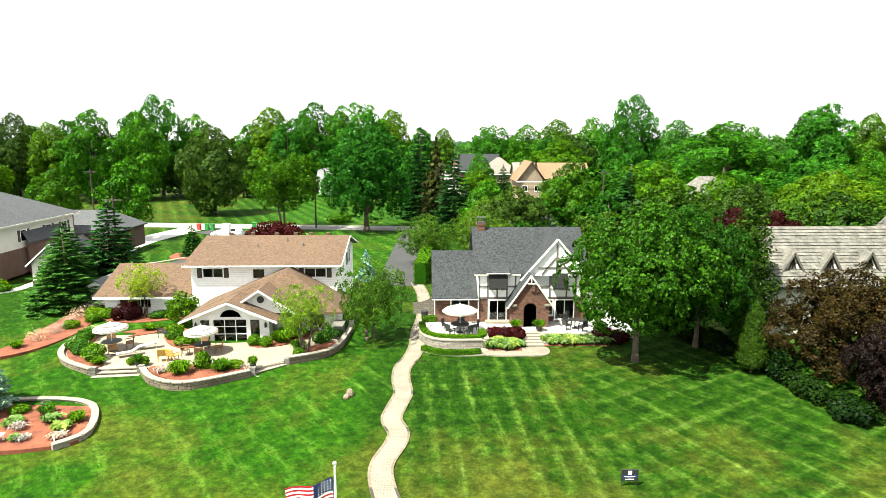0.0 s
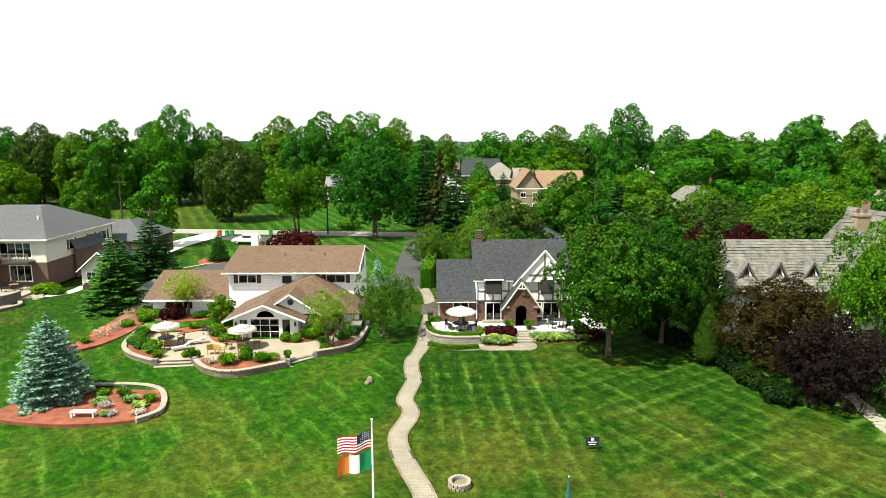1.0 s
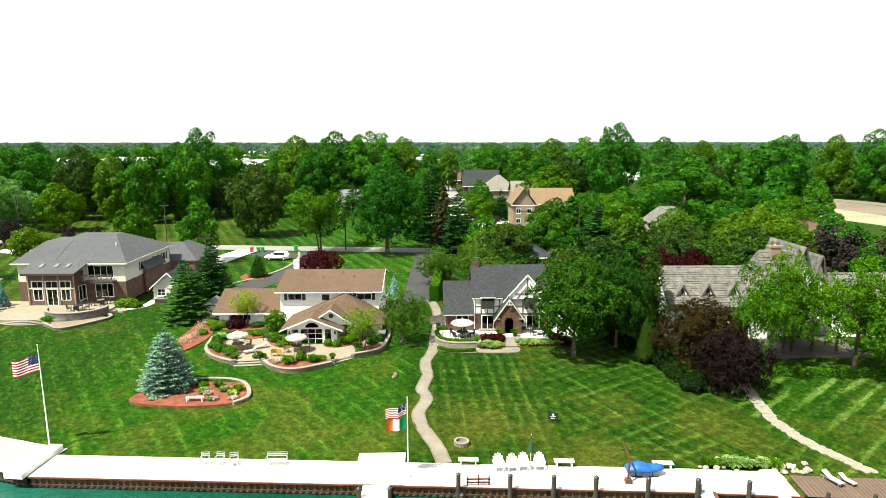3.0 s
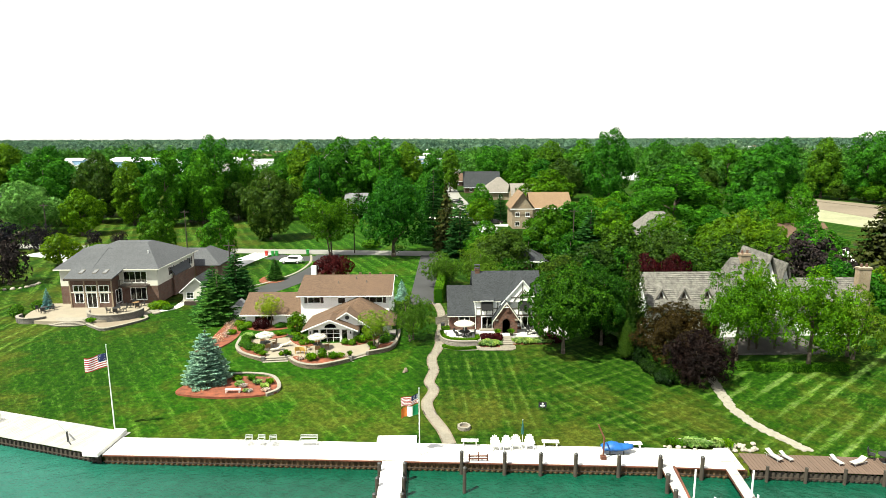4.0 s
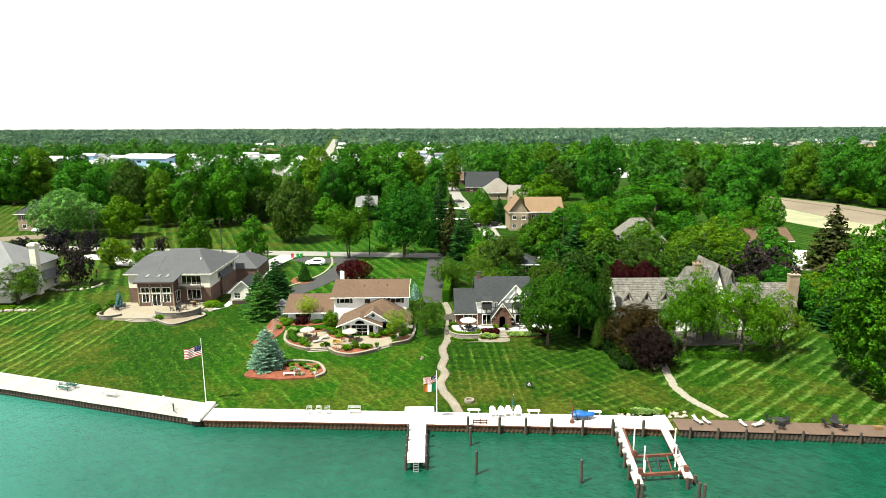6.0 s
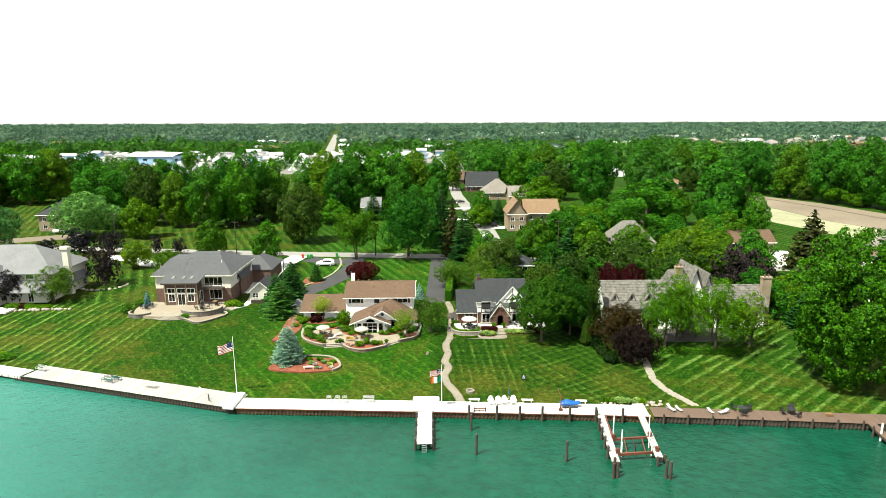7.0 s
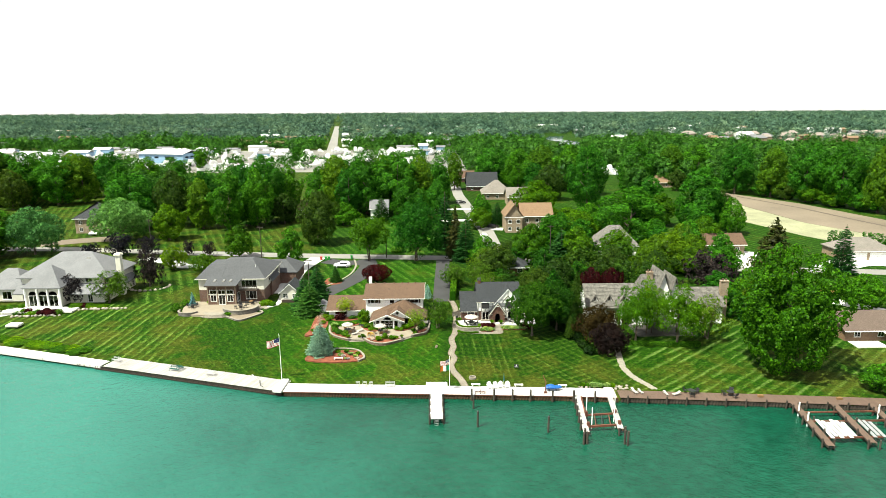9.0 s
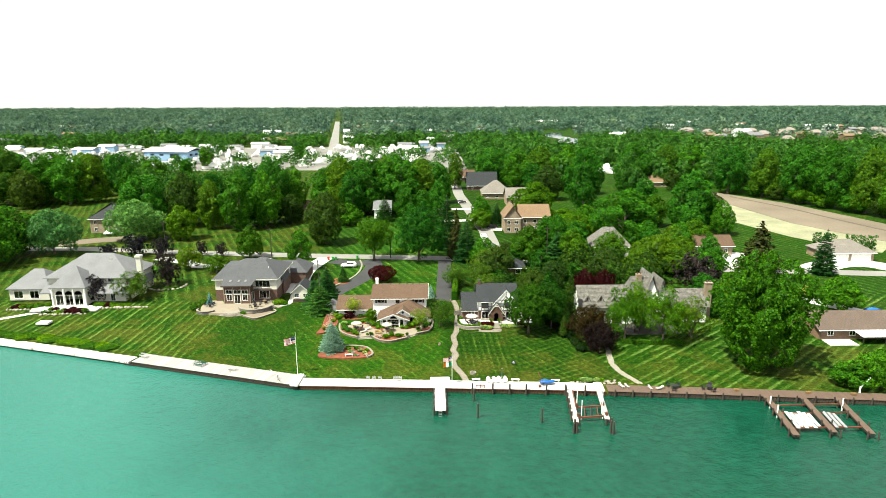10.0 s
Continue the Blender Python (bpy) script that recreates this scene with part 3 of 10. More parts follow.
ribbon(bm, [(150, 212), (160.7, 175), (164, 150), (169, 123), (196, 84)], 1.6, 0.11, 0.1)
laid("field_ditch", bm, BARK, "dark furrow along the bare field", "ditch")

# ---- garden path ----
PATHLINE = smooth_line([(-0.4, 0.2), (-0.9, 2.6), (-1.6, 4.6), (-2.12, 6.15), (-2.5, 7.9), (-2.45, 9.2), (-1.95, 10.8), (-1.84, 12.0), (-2.3, 13.5), (-2.1, 15.0), (-1.77, 16.8), (-2.0, 18.9), (-1.95, 20.8), (-1.4, 22.6), (-1.05, 25.0), (-1.0, 28.0), (-0.6, 33.0), (-0.7, 40.0), (-1.5, 45.5)], 6)
bm = bmesh.new()
ribbon(bm, PATHLINE, 1.02, 0.035, 0.1)
laid("path_winding", bm, PAVER, "winding beige paver path across the lawn", "path")
for side in (-1, 1):
    bm = bmesh.new()
    pts = [Vector((*p, 0)) for p in PATHLINE]
    edge = []
    for i, p in enumerate(pts):
        d = (pts[min(i + 1, len(pts) - 1)] - pts[max(i - 1, 0)]).normalized()
        edge.append((p.x - d.y * side * 0.56, p.y + d.x * side * 0.56))
    ribbon(bm, edge, 0.13, 0.05, 0.1)
    laid("path_edging", bm, BLOCK, "darker paver edging of the path", "edging")

# ---- sea wall ----
def wall_line(x0, x1, step=0.45):
    n = max(2, round(abs(x1 - x0) / step))
    return [(x0 + (x1 - x0) * i / n, shore_y(x0 + (x1 - x0) * i / n)) for i in range(n + 1)]


def sheet_wall(name, x0, x1, top, material, label):
    """Corrugated sheet piling, with a cap beam."""
    bm = bmesh.new()
    pts = wall_line(x0, x1, 0.12)
    prof = []
    for i, (x, y) in enumerate(pts):
        prof.append((x, y - 0.08 - (0.13 if (i // 2) % 2 else 0.0)))
    a = [bm.verts.new((x, y, top)) for x, y in prof]
    b = [bm.verts.new((x, y, -0.6)) for x, y in prof]
    for i in range(len(prof) - 1):
        bm.faces.new((a[i], b[i], b[i + 1], a[i + 1]))
    w = thing(name, (x0, shore_y(x0), 0), label, "sea wall", kind="structure")
    part("sheet_piling", bm, material, w)
    bm = bmesh.new()
    ribbon(bm, [(x, y - 0.33) for x, y in wall_line(x0, x1, 3)], 0.06, -0.34, 0.08, lambda x, y: top)
    part("waler", bm, DARKWOOD, w)
    return w


sheet_wall("sea_wall_centre", -30.6, 24.2, 1.42, RUST, "rusty corrugated steel sheet-pile sea wall")
sheet_wall("sea_wall_left", -68, -30.9, 1.42, PILE, "dark brown corrugated sea wall")
sheet_wall("sea_wall_right", 24.5, 110, 1.42, PILE, "dark corrugated sea wall under the deck")


def deck_slab(name, x0, x1, depth, material, label, overhang=0.25):
    bm = bmesh.new()
    line = wall_line(x0, x1, 2)
    ribbon(bm, [(x, y - overhang + depth / 2) for x, y in line], depth, 0, 0.16, lambda x, y: 1.62)
    return laid(name, bm, material, label, "deck")


deck_slab("deck_concrete", -30.6, 24.0, 3.1, CONCRETE, "bright white concrete quay slab")


def planked_deck(name, x0, x1, depth, w, material, label, overhang=0.25):
    """Planks across the deck, one object each on one mesh."""
    d = thing(name, (x0, shore_y(x0), 1.5), label, "deck", kind="structure")
    bm = bmesh.new()
    for k in (0.15, 0.5, 0.85):
        ribbon(bm, [(x, y - overhang + depth * k) for x, y in wall_line(x0, x1, 3)], 0.14, -0.06, 0.16, lambda x, y: 1.62)
    part("joist", bm, PILE, d)
    me = None
    n = int((x1 - x0) / w)
    for i in range(n):
        x = x0 + (i + 0.5) * w
        ang = math.atan2(shore_y(x + 0.5) - shore_y(x - 0.5), 1.0)
        if me is None:
            bm = bmesh.new()
            box(bm, -w / 2 + 0.014, w / 2 - 0.014, -overhang, depth - overhang, -0.05, 0.0)
            bmesh.ops.bevel(bm, geom=bm.edges[:], offset=0.008, segments=1, affect="EDGES")
            me = finish("plank", bm, material)
        ob = new("plank", me)
        ob.parent = d
        ob.matrix_local = Matrix.Translation((x - x0, shore_y(x) - shore_y(x0), 0.12 + 0.008 * math.sin(i * 12.9))) @ Matrix.Rotation(ang, 4, "Z")
    return d


# rough timber piles along the water
def pile(x, y, top=2.3, r=0.15, group="mooring piles", cap=True, low=-0.8):
    p = thing("mooring_pile", (x, y, low), "weathered round timber mooring pile with a dark cap", "pile", group)
    bm = bmesh.new()
    rod(bm, (x, y, low), (x + 0.02, y, top), r * 1.04, r, 10)
    part("post", bm, PILE, p, smooth=False)
    if cap:
        bm = bmesh.new()
        rod(bm, (x + 0.02, y, top), (x + 0.02, y, top + 0.12), r * 1.1, 0.03, 10)
        part("cap", bm, BLACK, p, "black conical cap")
    return p
# ---- houses ----
def face_frame(p0, p1, z0):
    d = (Vector((*p1, 0)) - Vector((*p0, 0)))
    length = d.length
    d.normalize()
    m = Matrix(((d.x, -d.y, 0, p0[0]), (d.y, d.x, 0, p0[1]), (0, 0, 1, z0), (0, 0, 0, 1)))
    return m, length


def wall(house, material, p0, p1, z0, z1, openings=(), th=0.24, label="", name="wall"):
    """Outer face from p0 to p1, seen from its right-hand side; openings (u0, u1, v0, v1) go through."""
    m, length = face_frame(p0, p1, z0)
    us = sorted({0.0, length, *[o[0] for o in openings], *[o[1] for o in openings]})
    bm = bmesh.new()
    for u0, u1 in zip(us, us[1:]):
        mid = (u0 + u1) / 2
        cuts = sorted((o[2], o[3]) for o in openings if o[0] < mid < o[1])
        z = 0.0
        for v0, v1 in cuts:
            if v0 > z + 1e-4:
                box(bm, u0, u1, 0, th, z, v0, m)
            z = v1
        if z < z1 - z0 - 1e-4:
            box(bm, u0, u1, 0, th, z, z1 - z0, m)
    bmesh.ops.remove_doubles(bm, verts=bm.verts, dist=0.0005)
    return part(name, bm, material, house, label)


def gable_wall(house, material, p0, p1, z0, apex, h, th=0.24, name="gable", label="", base=0.0):
    m, length = face_frame(p0, p1, z0)
    bm = bmesh.new()
    pts = [(0, 0), (length, 0), (apex, h)] if not base else [(0, 0), (length, 0), (length, base), (apex, h), (0, base)]
    f = [bm.verts.new(m @ Vector((u, 0, v))) for u, v in pts]
    b = [bm.verts.new(m @ Vector((u, th, v))) for u, v in pts]
    bm.faces.new(f)
    bm.faces.new(b[::-1])
    for i in range(len(pts)):
        j = (i + 1) % len(pts)
        bm.faces.new((f[i], b[i], b[j], f[j]))
    bmesh.ops.remove_doubles(bm, verts=bm.verts[:], dist=0.0005)
    return part(name, bm, material, house, label)


def window(house, p0, p1, z0, o, nx=2, ny=1, trim=WHITE, name="window", sill=True, shutters=None, bar_w=0.05, casing=0.06):
    """Frame, bars, panes and sill in an opening."""
    m, _ = face_frame(p0, p1, z0)
    u0, u1, v0, v1 = o
    bm = bmesh.new()
    box(bm, u0 - casing, u1 + casing, -0.035, 0.10, v1 - 0.02, v1 + casing, m)
    box(bm, u0 - casing, u0 + 0.03, -0.03, 0.10, v0, v1 - 0.02, m)
    box(bm, u1 - 0.03, u1 + casing, -0.03, 0.10, v0, v1 - 0.02, m)
    box(bm, u0 - casing, u1 + casing, -0.03, 0.10, v0 - casing, v0, m)
    w = part(name, bm, trim, house)
    for i in range(1, nx):
        u = u0 + (u1 - u0) * i / nx
        bm = bmesh.new()
        box(bm, u - bar_w / 2, u + bar_w / 2, 0.0, 0.08, v0, v1 - 0.02, m)
        part("mullion", bm, trim, w)
    for j in range(1, ny):
        v = v0 + (v1 - v0) * j / ny
        bm = bmesh.new()
        box(bm, u0 + 0.03, u1 - 0.03, 0.012, 0.07, v - bar_w / 2, v + bar_w / 2, m)
        part("glazing_bar", bm, trim, w)
    for i in range(nx):
        bm = bmesh.new()
        box(bm, u0 + (u1 - u0) * i / nx + 0.02, u0 + (u1 - u0) * (i + 1) / nx - 0.02, 0.035, 0.047, v0 - 0.01, v1 - 0.01, m)
        part("pane", bm, GLASS, w)
    if sill:
        bm = bmesh.new()
        box(bm, u0 - casing - 0.04, u1 + casing + 0.04, -0.10, 0.02, v0 - casing - 0.06, v0 - casing, m)
        part("sill", bm, trim, w)
    if shutters:
        for a, b in ((u0 - casing - 0.42, u0 - casing - 0.01), (u1 + casing + 0.01, u1 + casing + 0.42)):
            bm = bmesh.new()
            box(bm, a, b, -0.05, -0.004, v0 - 0.05, v1 + 0.05, m)
            bmesh.ops.bevel(bm, geom=bm.edges[:], offset=0.012, segments=1, affect="EDGES")
            part("shutter", bm, shutters, w, "dark wooden shutter")
    return w


def roof_planes(house, material, planes, th=0.16, label="", fascia=None, name="roof"):
    """Each plane: its upper face, eave first."""
    bm = bmesh.new()
    for pts in planes:
        slab(bm, pts, th)
    r = part(name, bm, material, house, label)
    return r


def trim_bar(house, a, b, w, h, material=WHITE, name="fascia", label=""):
    bm = bmesh.new()
    bar(bm, a, b, w, h)
    return part(name, bm, material, house, label)


def fill_windows(house, p0, p1, z0, opens, **kw):
    for o in opens:
        window(house, p0, p1, z0, o, **kw)


def floor_slab(house, x0, x1, y0, y1, z, th=0.2, material=None, name="floor"):
    bm = bmesh.new()
    box(bm, x0 + 0.25, x1 - 0.25, y0 + 0.25, y1 - 0.25, z - th, z)
    part(name, bm, material or DARKWOOD, house)


# Tudor house: slate roof, brown brick below, white stucco and timber above
def tudor_house():
    z0, y0 = 2.6, 29.8
    h = thing("tudor_house", (8, 33, z0 - 0.4), "two-storey Tudor house, brown brick and white stucco, slate-grey roof", "house")
    bm = bmesh.new()
    box(bm, 0.35, 12.9, 29.85, 38.2, 2.0, z0)
    part("plinth", bm, CONCRETE, h)
    # brick ground floor
    wing_o = [(1.3, 2.75, 1.0, 1.95)]
    wall(h, BRICK, (0.4, y0 + 0.1), (3.9, y0 + 0.1), z0, 4.8, wing_o)
    fill_windows(h, (0.4, y0 + 0.1), (3.9, y0 + 0.1), z0, wing_o, nx=2)
    wall(h, BRICK, (0.4, 37.6), (0.4, y0 + 0.34), z0, 4.8)
    wall(h, BRICK, (3.9, 37.8), (0.4, 37.8), z0, 4.8)
    main_o = [(0.95, 2.35, 0.0, 1.85), (5.3, 6.25, 0.6, 1.85), (6.45, 8.0, 0.25, 1.85)]
    wall(h, BRICK, (3.9, y0), (12.9, y0), z0, 4.62, main_o)
    fill_windows(h, (3.9, y0), (12.9, y0), z0, main_o[:1], nx=2, casing=0.10)
    fill_windows(h, (3.9, y0), (12.9, y0), z0, main_o[1:], nx=2)
    up_o = [(0.95, 2.25, 1.25, 2.05), (6.1, 7.2, 1.0, 1.95)]
    wall(h, STUCCO, (3.9, y0), (12.9, y0), 4.62, 6.72, up_o)
    fill_windows(h, (3.9, y0), (12.9, y0), 4.62, up_o, nx=2)
    for p0, p1 in (((12.9, y0 + 0.24), (12.9, 37.56)), ((12.9, 37.8), (3.9, 37.8)), ((3.9, 37.56), (3.9, y0 + 0.24))):
        wall(h, BRICK, p0, p1, z0, 4.62)
        wall(h, STUCCO, p0, p1, 4.62, 6.72)
    floor_slab(h, 3.9, 12.9, y0, 37.8, 4.7)
    floor_slab(h, 3.9, 12.9, y0, 37.8, z0 + 0.05, 0.04)
    # timbers on the stucco
    tb = [((3.9, 4.68), (12.9, 4.68)), ((3.9, 5.62), (4.8, 5.62)), ((6.3, 5.62), (9.9, 5.62)), ((11.2, 5.62), (12.9, 5.62)), ((3.95, 6.62), (12.9, 6.62))]
    tb += [((x, 4.68), (x, 6.65)) for x in (3.98, 4.72, 6.3, 7.0, 9.85, 11.25, 12.0, 12.82)] + [((5.5, 4.68), (5.5, 5.55))]
    for a, b in tb:
        trim_bar(h, (a[0], y0 - 0.03, a[1]), (b[0], y0 - 0.03, b[1]), 0.05, 0.13, TIMBER, "timber")
    # main roof
    zr, yr = 10.0, 33.9
    e = 6.62
    roof_planes(h, ROOFSLATE, [[(3.6, y0 - 0.22, e + 0.1), (13.2, y0 - 0.22, e + 0.1), (13.2, yr, zr), (3.6, yr, zr)], [(13.2, 38.2, e), (3.6, 38.2, e), (3.6, yr, zr), (13.2, yr, zr)]], label="slate-grey shingle roof")
    for x in (3.9, 12.66):
        gable_wall(h, STUCCO, (x + 0.24, 37.8), (x + 0.24, y0), 6.62, 37.8 - yr, 3.1) if x < 5 else gable_wall(h, STUCCO, (x + 0.24, y0), (x + 0.24, 37.8), 6.62, yr - y0, 3.1)
    trim_bar(h, (3.6, y0 - 0.24, e + 0.02), (7.4, y0 - 0.24, e + 0.02), 0.05, 0.09, CREAM, "gutter")
    # low wing roof
    roof_planes(h, ROOFSLATE, [[(0.1, y0 - 0.35, 4.72), (3.9, y0 - 0.35, 4.72), (3.9, 33.8, 7.95), (0.1, 33.8, 7.95)], [(3.9, 38.1, 4.72), (0.1, 38.1, 4.72), (0.1, 33.8, 7.95), (3.9, 33.8, 7.95)]])
    gable_wall(h, STUCCO, (0.4, 37.8), (0.4, y0 + 0.1), 4.7, 4.0, 3.0)
    trim_bar(h, (0.1, y0 - 0.37, 4.62), (3.9, y0 - 0.37, 4.62), 0.05, 0.09, CREAM, "gutter")
    # large front gable
    gy = y0 - 0.35
    gx, gz, half = 10.3, 9.75, 2.95
    gable_wall(h, STUCCO, (gx - half + 0.3, gy), (gx + half - 0.3, gy), 6.6, half - 0.3, gz - 6.9, th=0.4)
    roof_planes(h, ROOFSLATE, [[(gx - half, gy - 0.14, 6.35), (gx, gy - 0.14, gz), (gx, yr, gz), (gx - half, yr - 3.4, 6.35)], [(gx + half, gy - 0.14, 6.35), (gx, gy - 0.14, gz), (gx, yr, gz), (gx + half, yr - 3.4, 6.35)]])
    for s in (-1, 1):
        trim_bar(h, (gx + s * half, gy - 0.16, 6.22), (gx, gy - 0.16, gz - 0.12), 0.06, 0.15, WHITE, "barge_board")
    for a, b in (((gx, 6.7), (gx, gz - 0.5)), ((gx - 1.2, 6.7), (gx - 0.1, 8.1)), ((gx + 1.2, 6.7), (gx + 0.1, 8.1)), ((gx - 1.5, 7.25), (gx + 1.5, 7.25))):
        trim_bar(h, (a[0], gy - 0.03, a[1]), (b[0], gy - 0.03, b[1]), 0.05, 0.13, TIMBER, "timber")
    # brick entry with an arched door
    ex0, ex1, ey = 6.55, 9.5, 28.16
    arch_c, arch_w, spring = 8.0, 0.52, 1.5
    m, _ = face_frame((ex0, ey), (ex1, ey), z0)
    bm = bmesh.new()
    L = ex1 - ex0
    box(bm, 0, arch_c - ex0 - arch_w, 0, 0.3, 0, 2.1, m)
    box(bm, arch_c - ex0 + arch_w, L, 0, 0.3, 0, 2.1, m)
    c = arch_c - ex0
    arc = [(c - arch_w * math.cos(math.pi * i / 12), spring + arch_w * 1.02 * math.sin(math.pi * i / 12)) for i in range(13)]
    for (a0, b0), (a1, b1) in zip(arc, arc[1:]):
        for dy in (0, 0.3):
            bm.faces.new([bm.verts.new(m @ Vector(q)) for q in ((a0, dy, b0), (a1, dy, b1), (a1, dy, 2.1), (a0, dy, 2.1))])
        bm.faces.new([bm.verts.new(m @ Vector(q)) for q in ((a0, 0, b0), (a1, 0, b1), (a1, 0.3, b1), (a0, 0.3, b0))])
    part("entry_wall", bm, BRICK, h)
    gable_wall(h, BRICK, (ex0, ey), (ex1, ey), z0 + 2.1, L / 2, 2.05, th=0.3)
    for p0, p1 in (((ex1, ey + 0.3), (ex1, y0)), ((ex0, y0), (ex0, ey + 0.3))):
        wall(h, BRICK, p0, p1, z0, z0 + 2.1)
    roof_planes(h, ROOFSLATE, [[(ex0 - 0.4, ey - 0.15, 4.35), (arch_c, ey - 0.15, 7.02), (arch_c, y0 + 0.6, 7.02), (ex0 - 0.4, y0 + 0.2, 4.35)], [(ex1 + 0.4, ey - 0.15, 4.35), (arch_c, ey - 0.15, 7.02), (arch_c, y0 + 0.6, 7.02), (ex1 + 0.4, y0 + 0.2, 4.35)]])
    for s, x in ((-1, ex0 - 0.4), (1, ex1 + 0.4)):
        trim_bar(h, (x, ey - 0.17, 4.24), (arch_c, ey - 0.17, 6.92), 0.06, 0.13, CREAM, "barge_board")
        trim_bar(h, (x + s * -0.25, ey - 0.06, 4.48), (x + s * -0.75, ey - 0.06, 4.48), 0.14, 0.16, CAP, "stone_shoulder")
    trim_bar(h, (arch_c - 0.32, ey - 0.3, 6.3), (arch_c + 0.32, ey - 0.3, 6.3), 0.06, 0.08, WHITE, "gable_tie")
    trim_bar(h, (arch_c, ey - 0.3, 6.3), (arch_c, ey - 0.3, 6.85), 0.06, 0.08, WHITE, "gable_tie")
    bm = bmesh.new()
    pts = [(c - arch_w, 0), (c + arch_w, 0)] + [(a, b) for a, b in arc[::-1]]
    for dy in (0.2,):
        bm.faces.new([bm.verts.new(m @ Vector((u, dy, v))) for u, v in pts])
    bmesh.ops.solidify(bm, geom=bm.faces[:], thickness=0.05)
    d = part("entry_door", bm, DARKWOOD, h, "dark arched wooden door with a tall pane")
    bm = bmesh.new()
    pts = [(c - 0.36, 0.75), (c + 0.36, 0.75)] + [(c + (a - c) * 0.7, 1.5 + (b - 1.5) * 0.7) for a, b in arc[::-1]]
    bm.faces.new([bm.verts.new(m @ Vector((u, 0.18, v))) for u, v in pts])
    bmesh.ops.solidify(bm, geom=bm.faces[:], thickness=0.012)
    part("pane", bm, GLASS, d)
    # black awnings over the upper windows
    for x0, x1 in ((4.75, 6.25), (9.95, 11.2)):
        bm = bmesh.new()
        top, low, out = 6.62, 5.72, 0.6
        slab(bm, [(x0, y0 - 0.5, top + 0.2), (x1, y0 - 0.5, top + 0.2), (x1, y0 - out - 0.35, low), (x0, y0 - out - 0.35, low)], 0.04)
        for x in (x0, x1 - 0.03):
            bm.faces.new([bm.verts.new(q) for q in ((x, y0 - 0.05, top), (x, y0 - 0.5, top + 0.18), (x, y0 - out - 0.35, low), (x, y0 - 0.05, low))])
        for k in range(8):
            w = (x1 - x0) / 8
            box(bm, x0 + k * w, x0 + (k + 1) * w - 0.02, y0 - out - 0.37, y0 - out - 0.33, low - 0.16 - 0.03 * (k % 2), low)
        part("awning", bm, CANVASBLACK, h, "black canvas window awning")
    # small dormer above the left awning
    roof_planes(h, ROOFSLATE, [[(4.55, y0 - 0.75, 6.95), (6.45, y0 - 0.75, 6.95), (6.45, y0 + 0.7, 7.45), (4.55, y0 + 0.7, 7.45)]], 0.12)
    trim_bar(h, (4.55, y0 - 0.78, 6.88), (6.45, y0 - 0.78, 6.88), 0.05, 0.08, WHITE, "dormer_fascia")
    # chimney, downpipes, doorstep
    bm = bmesh.new()
    box(bm, 4.1, 4.75, 33.5, 34.15, 6.5, 10.35)
    box(bm, 4.05, 4.8, 33.45, 34.2, 10.2, 10.4)
    ch = part("chimney", bm, BRICK, h)
    bm = bmesh.new()
    box(bm, 4.05, 4.8, 33.45, 34.15, 10.4, 10.47)
    for x, y in ((4.12, 33.52), (4.72, 33.52), (4.12, 34.08), (4.72, 34.08)):
        rod(bm, (x, y, 10.4), (x, y, 10.85), 0.03)
    box(bm, 4.05, 4.8, 33.45, 34.15, 10.85, 10.9)
    part("chimney_cap", bm, BLACK, ch)
    bm = bmesh.new()
    rod(bm, (3.95, y0 - 0.08, z0), (3.95, y0 - 0.08, 6.45), 0.05)
    part("downpipe", bm, WHITE, h)
    bm = bmesh.new()
    box(bm, 4.5, 6.5, 29.2, 29.78, z0 - 0.02, z0 + 0.2)
    part("doorstep", bm, CAP, h)
    # side extension to the right, under the trees
    wall(h, STUCCO, (12.95, y0 + 1.2), (15.2, y0 + 1.2), z0 - 0.4, 5.2)
    wall(h, STUCCO, (15.2, y0 + 1.44), (15.2, 37), z0 - 0.4, 5.2)
    roof_planes(h, ROOFSLATE, [[(12.9, y0 + 0.8, 5.1), (15.5, y0 + 0.8, 5.1), (15.5, 34, 6.6), (12.9, 34, 6.6)], [(15.5, 37.4, 5.1), (12.9, 37.4, 5.1), (12.9, 34, 6.6), (15.5, 34, 6.6)]])


tudor_house()


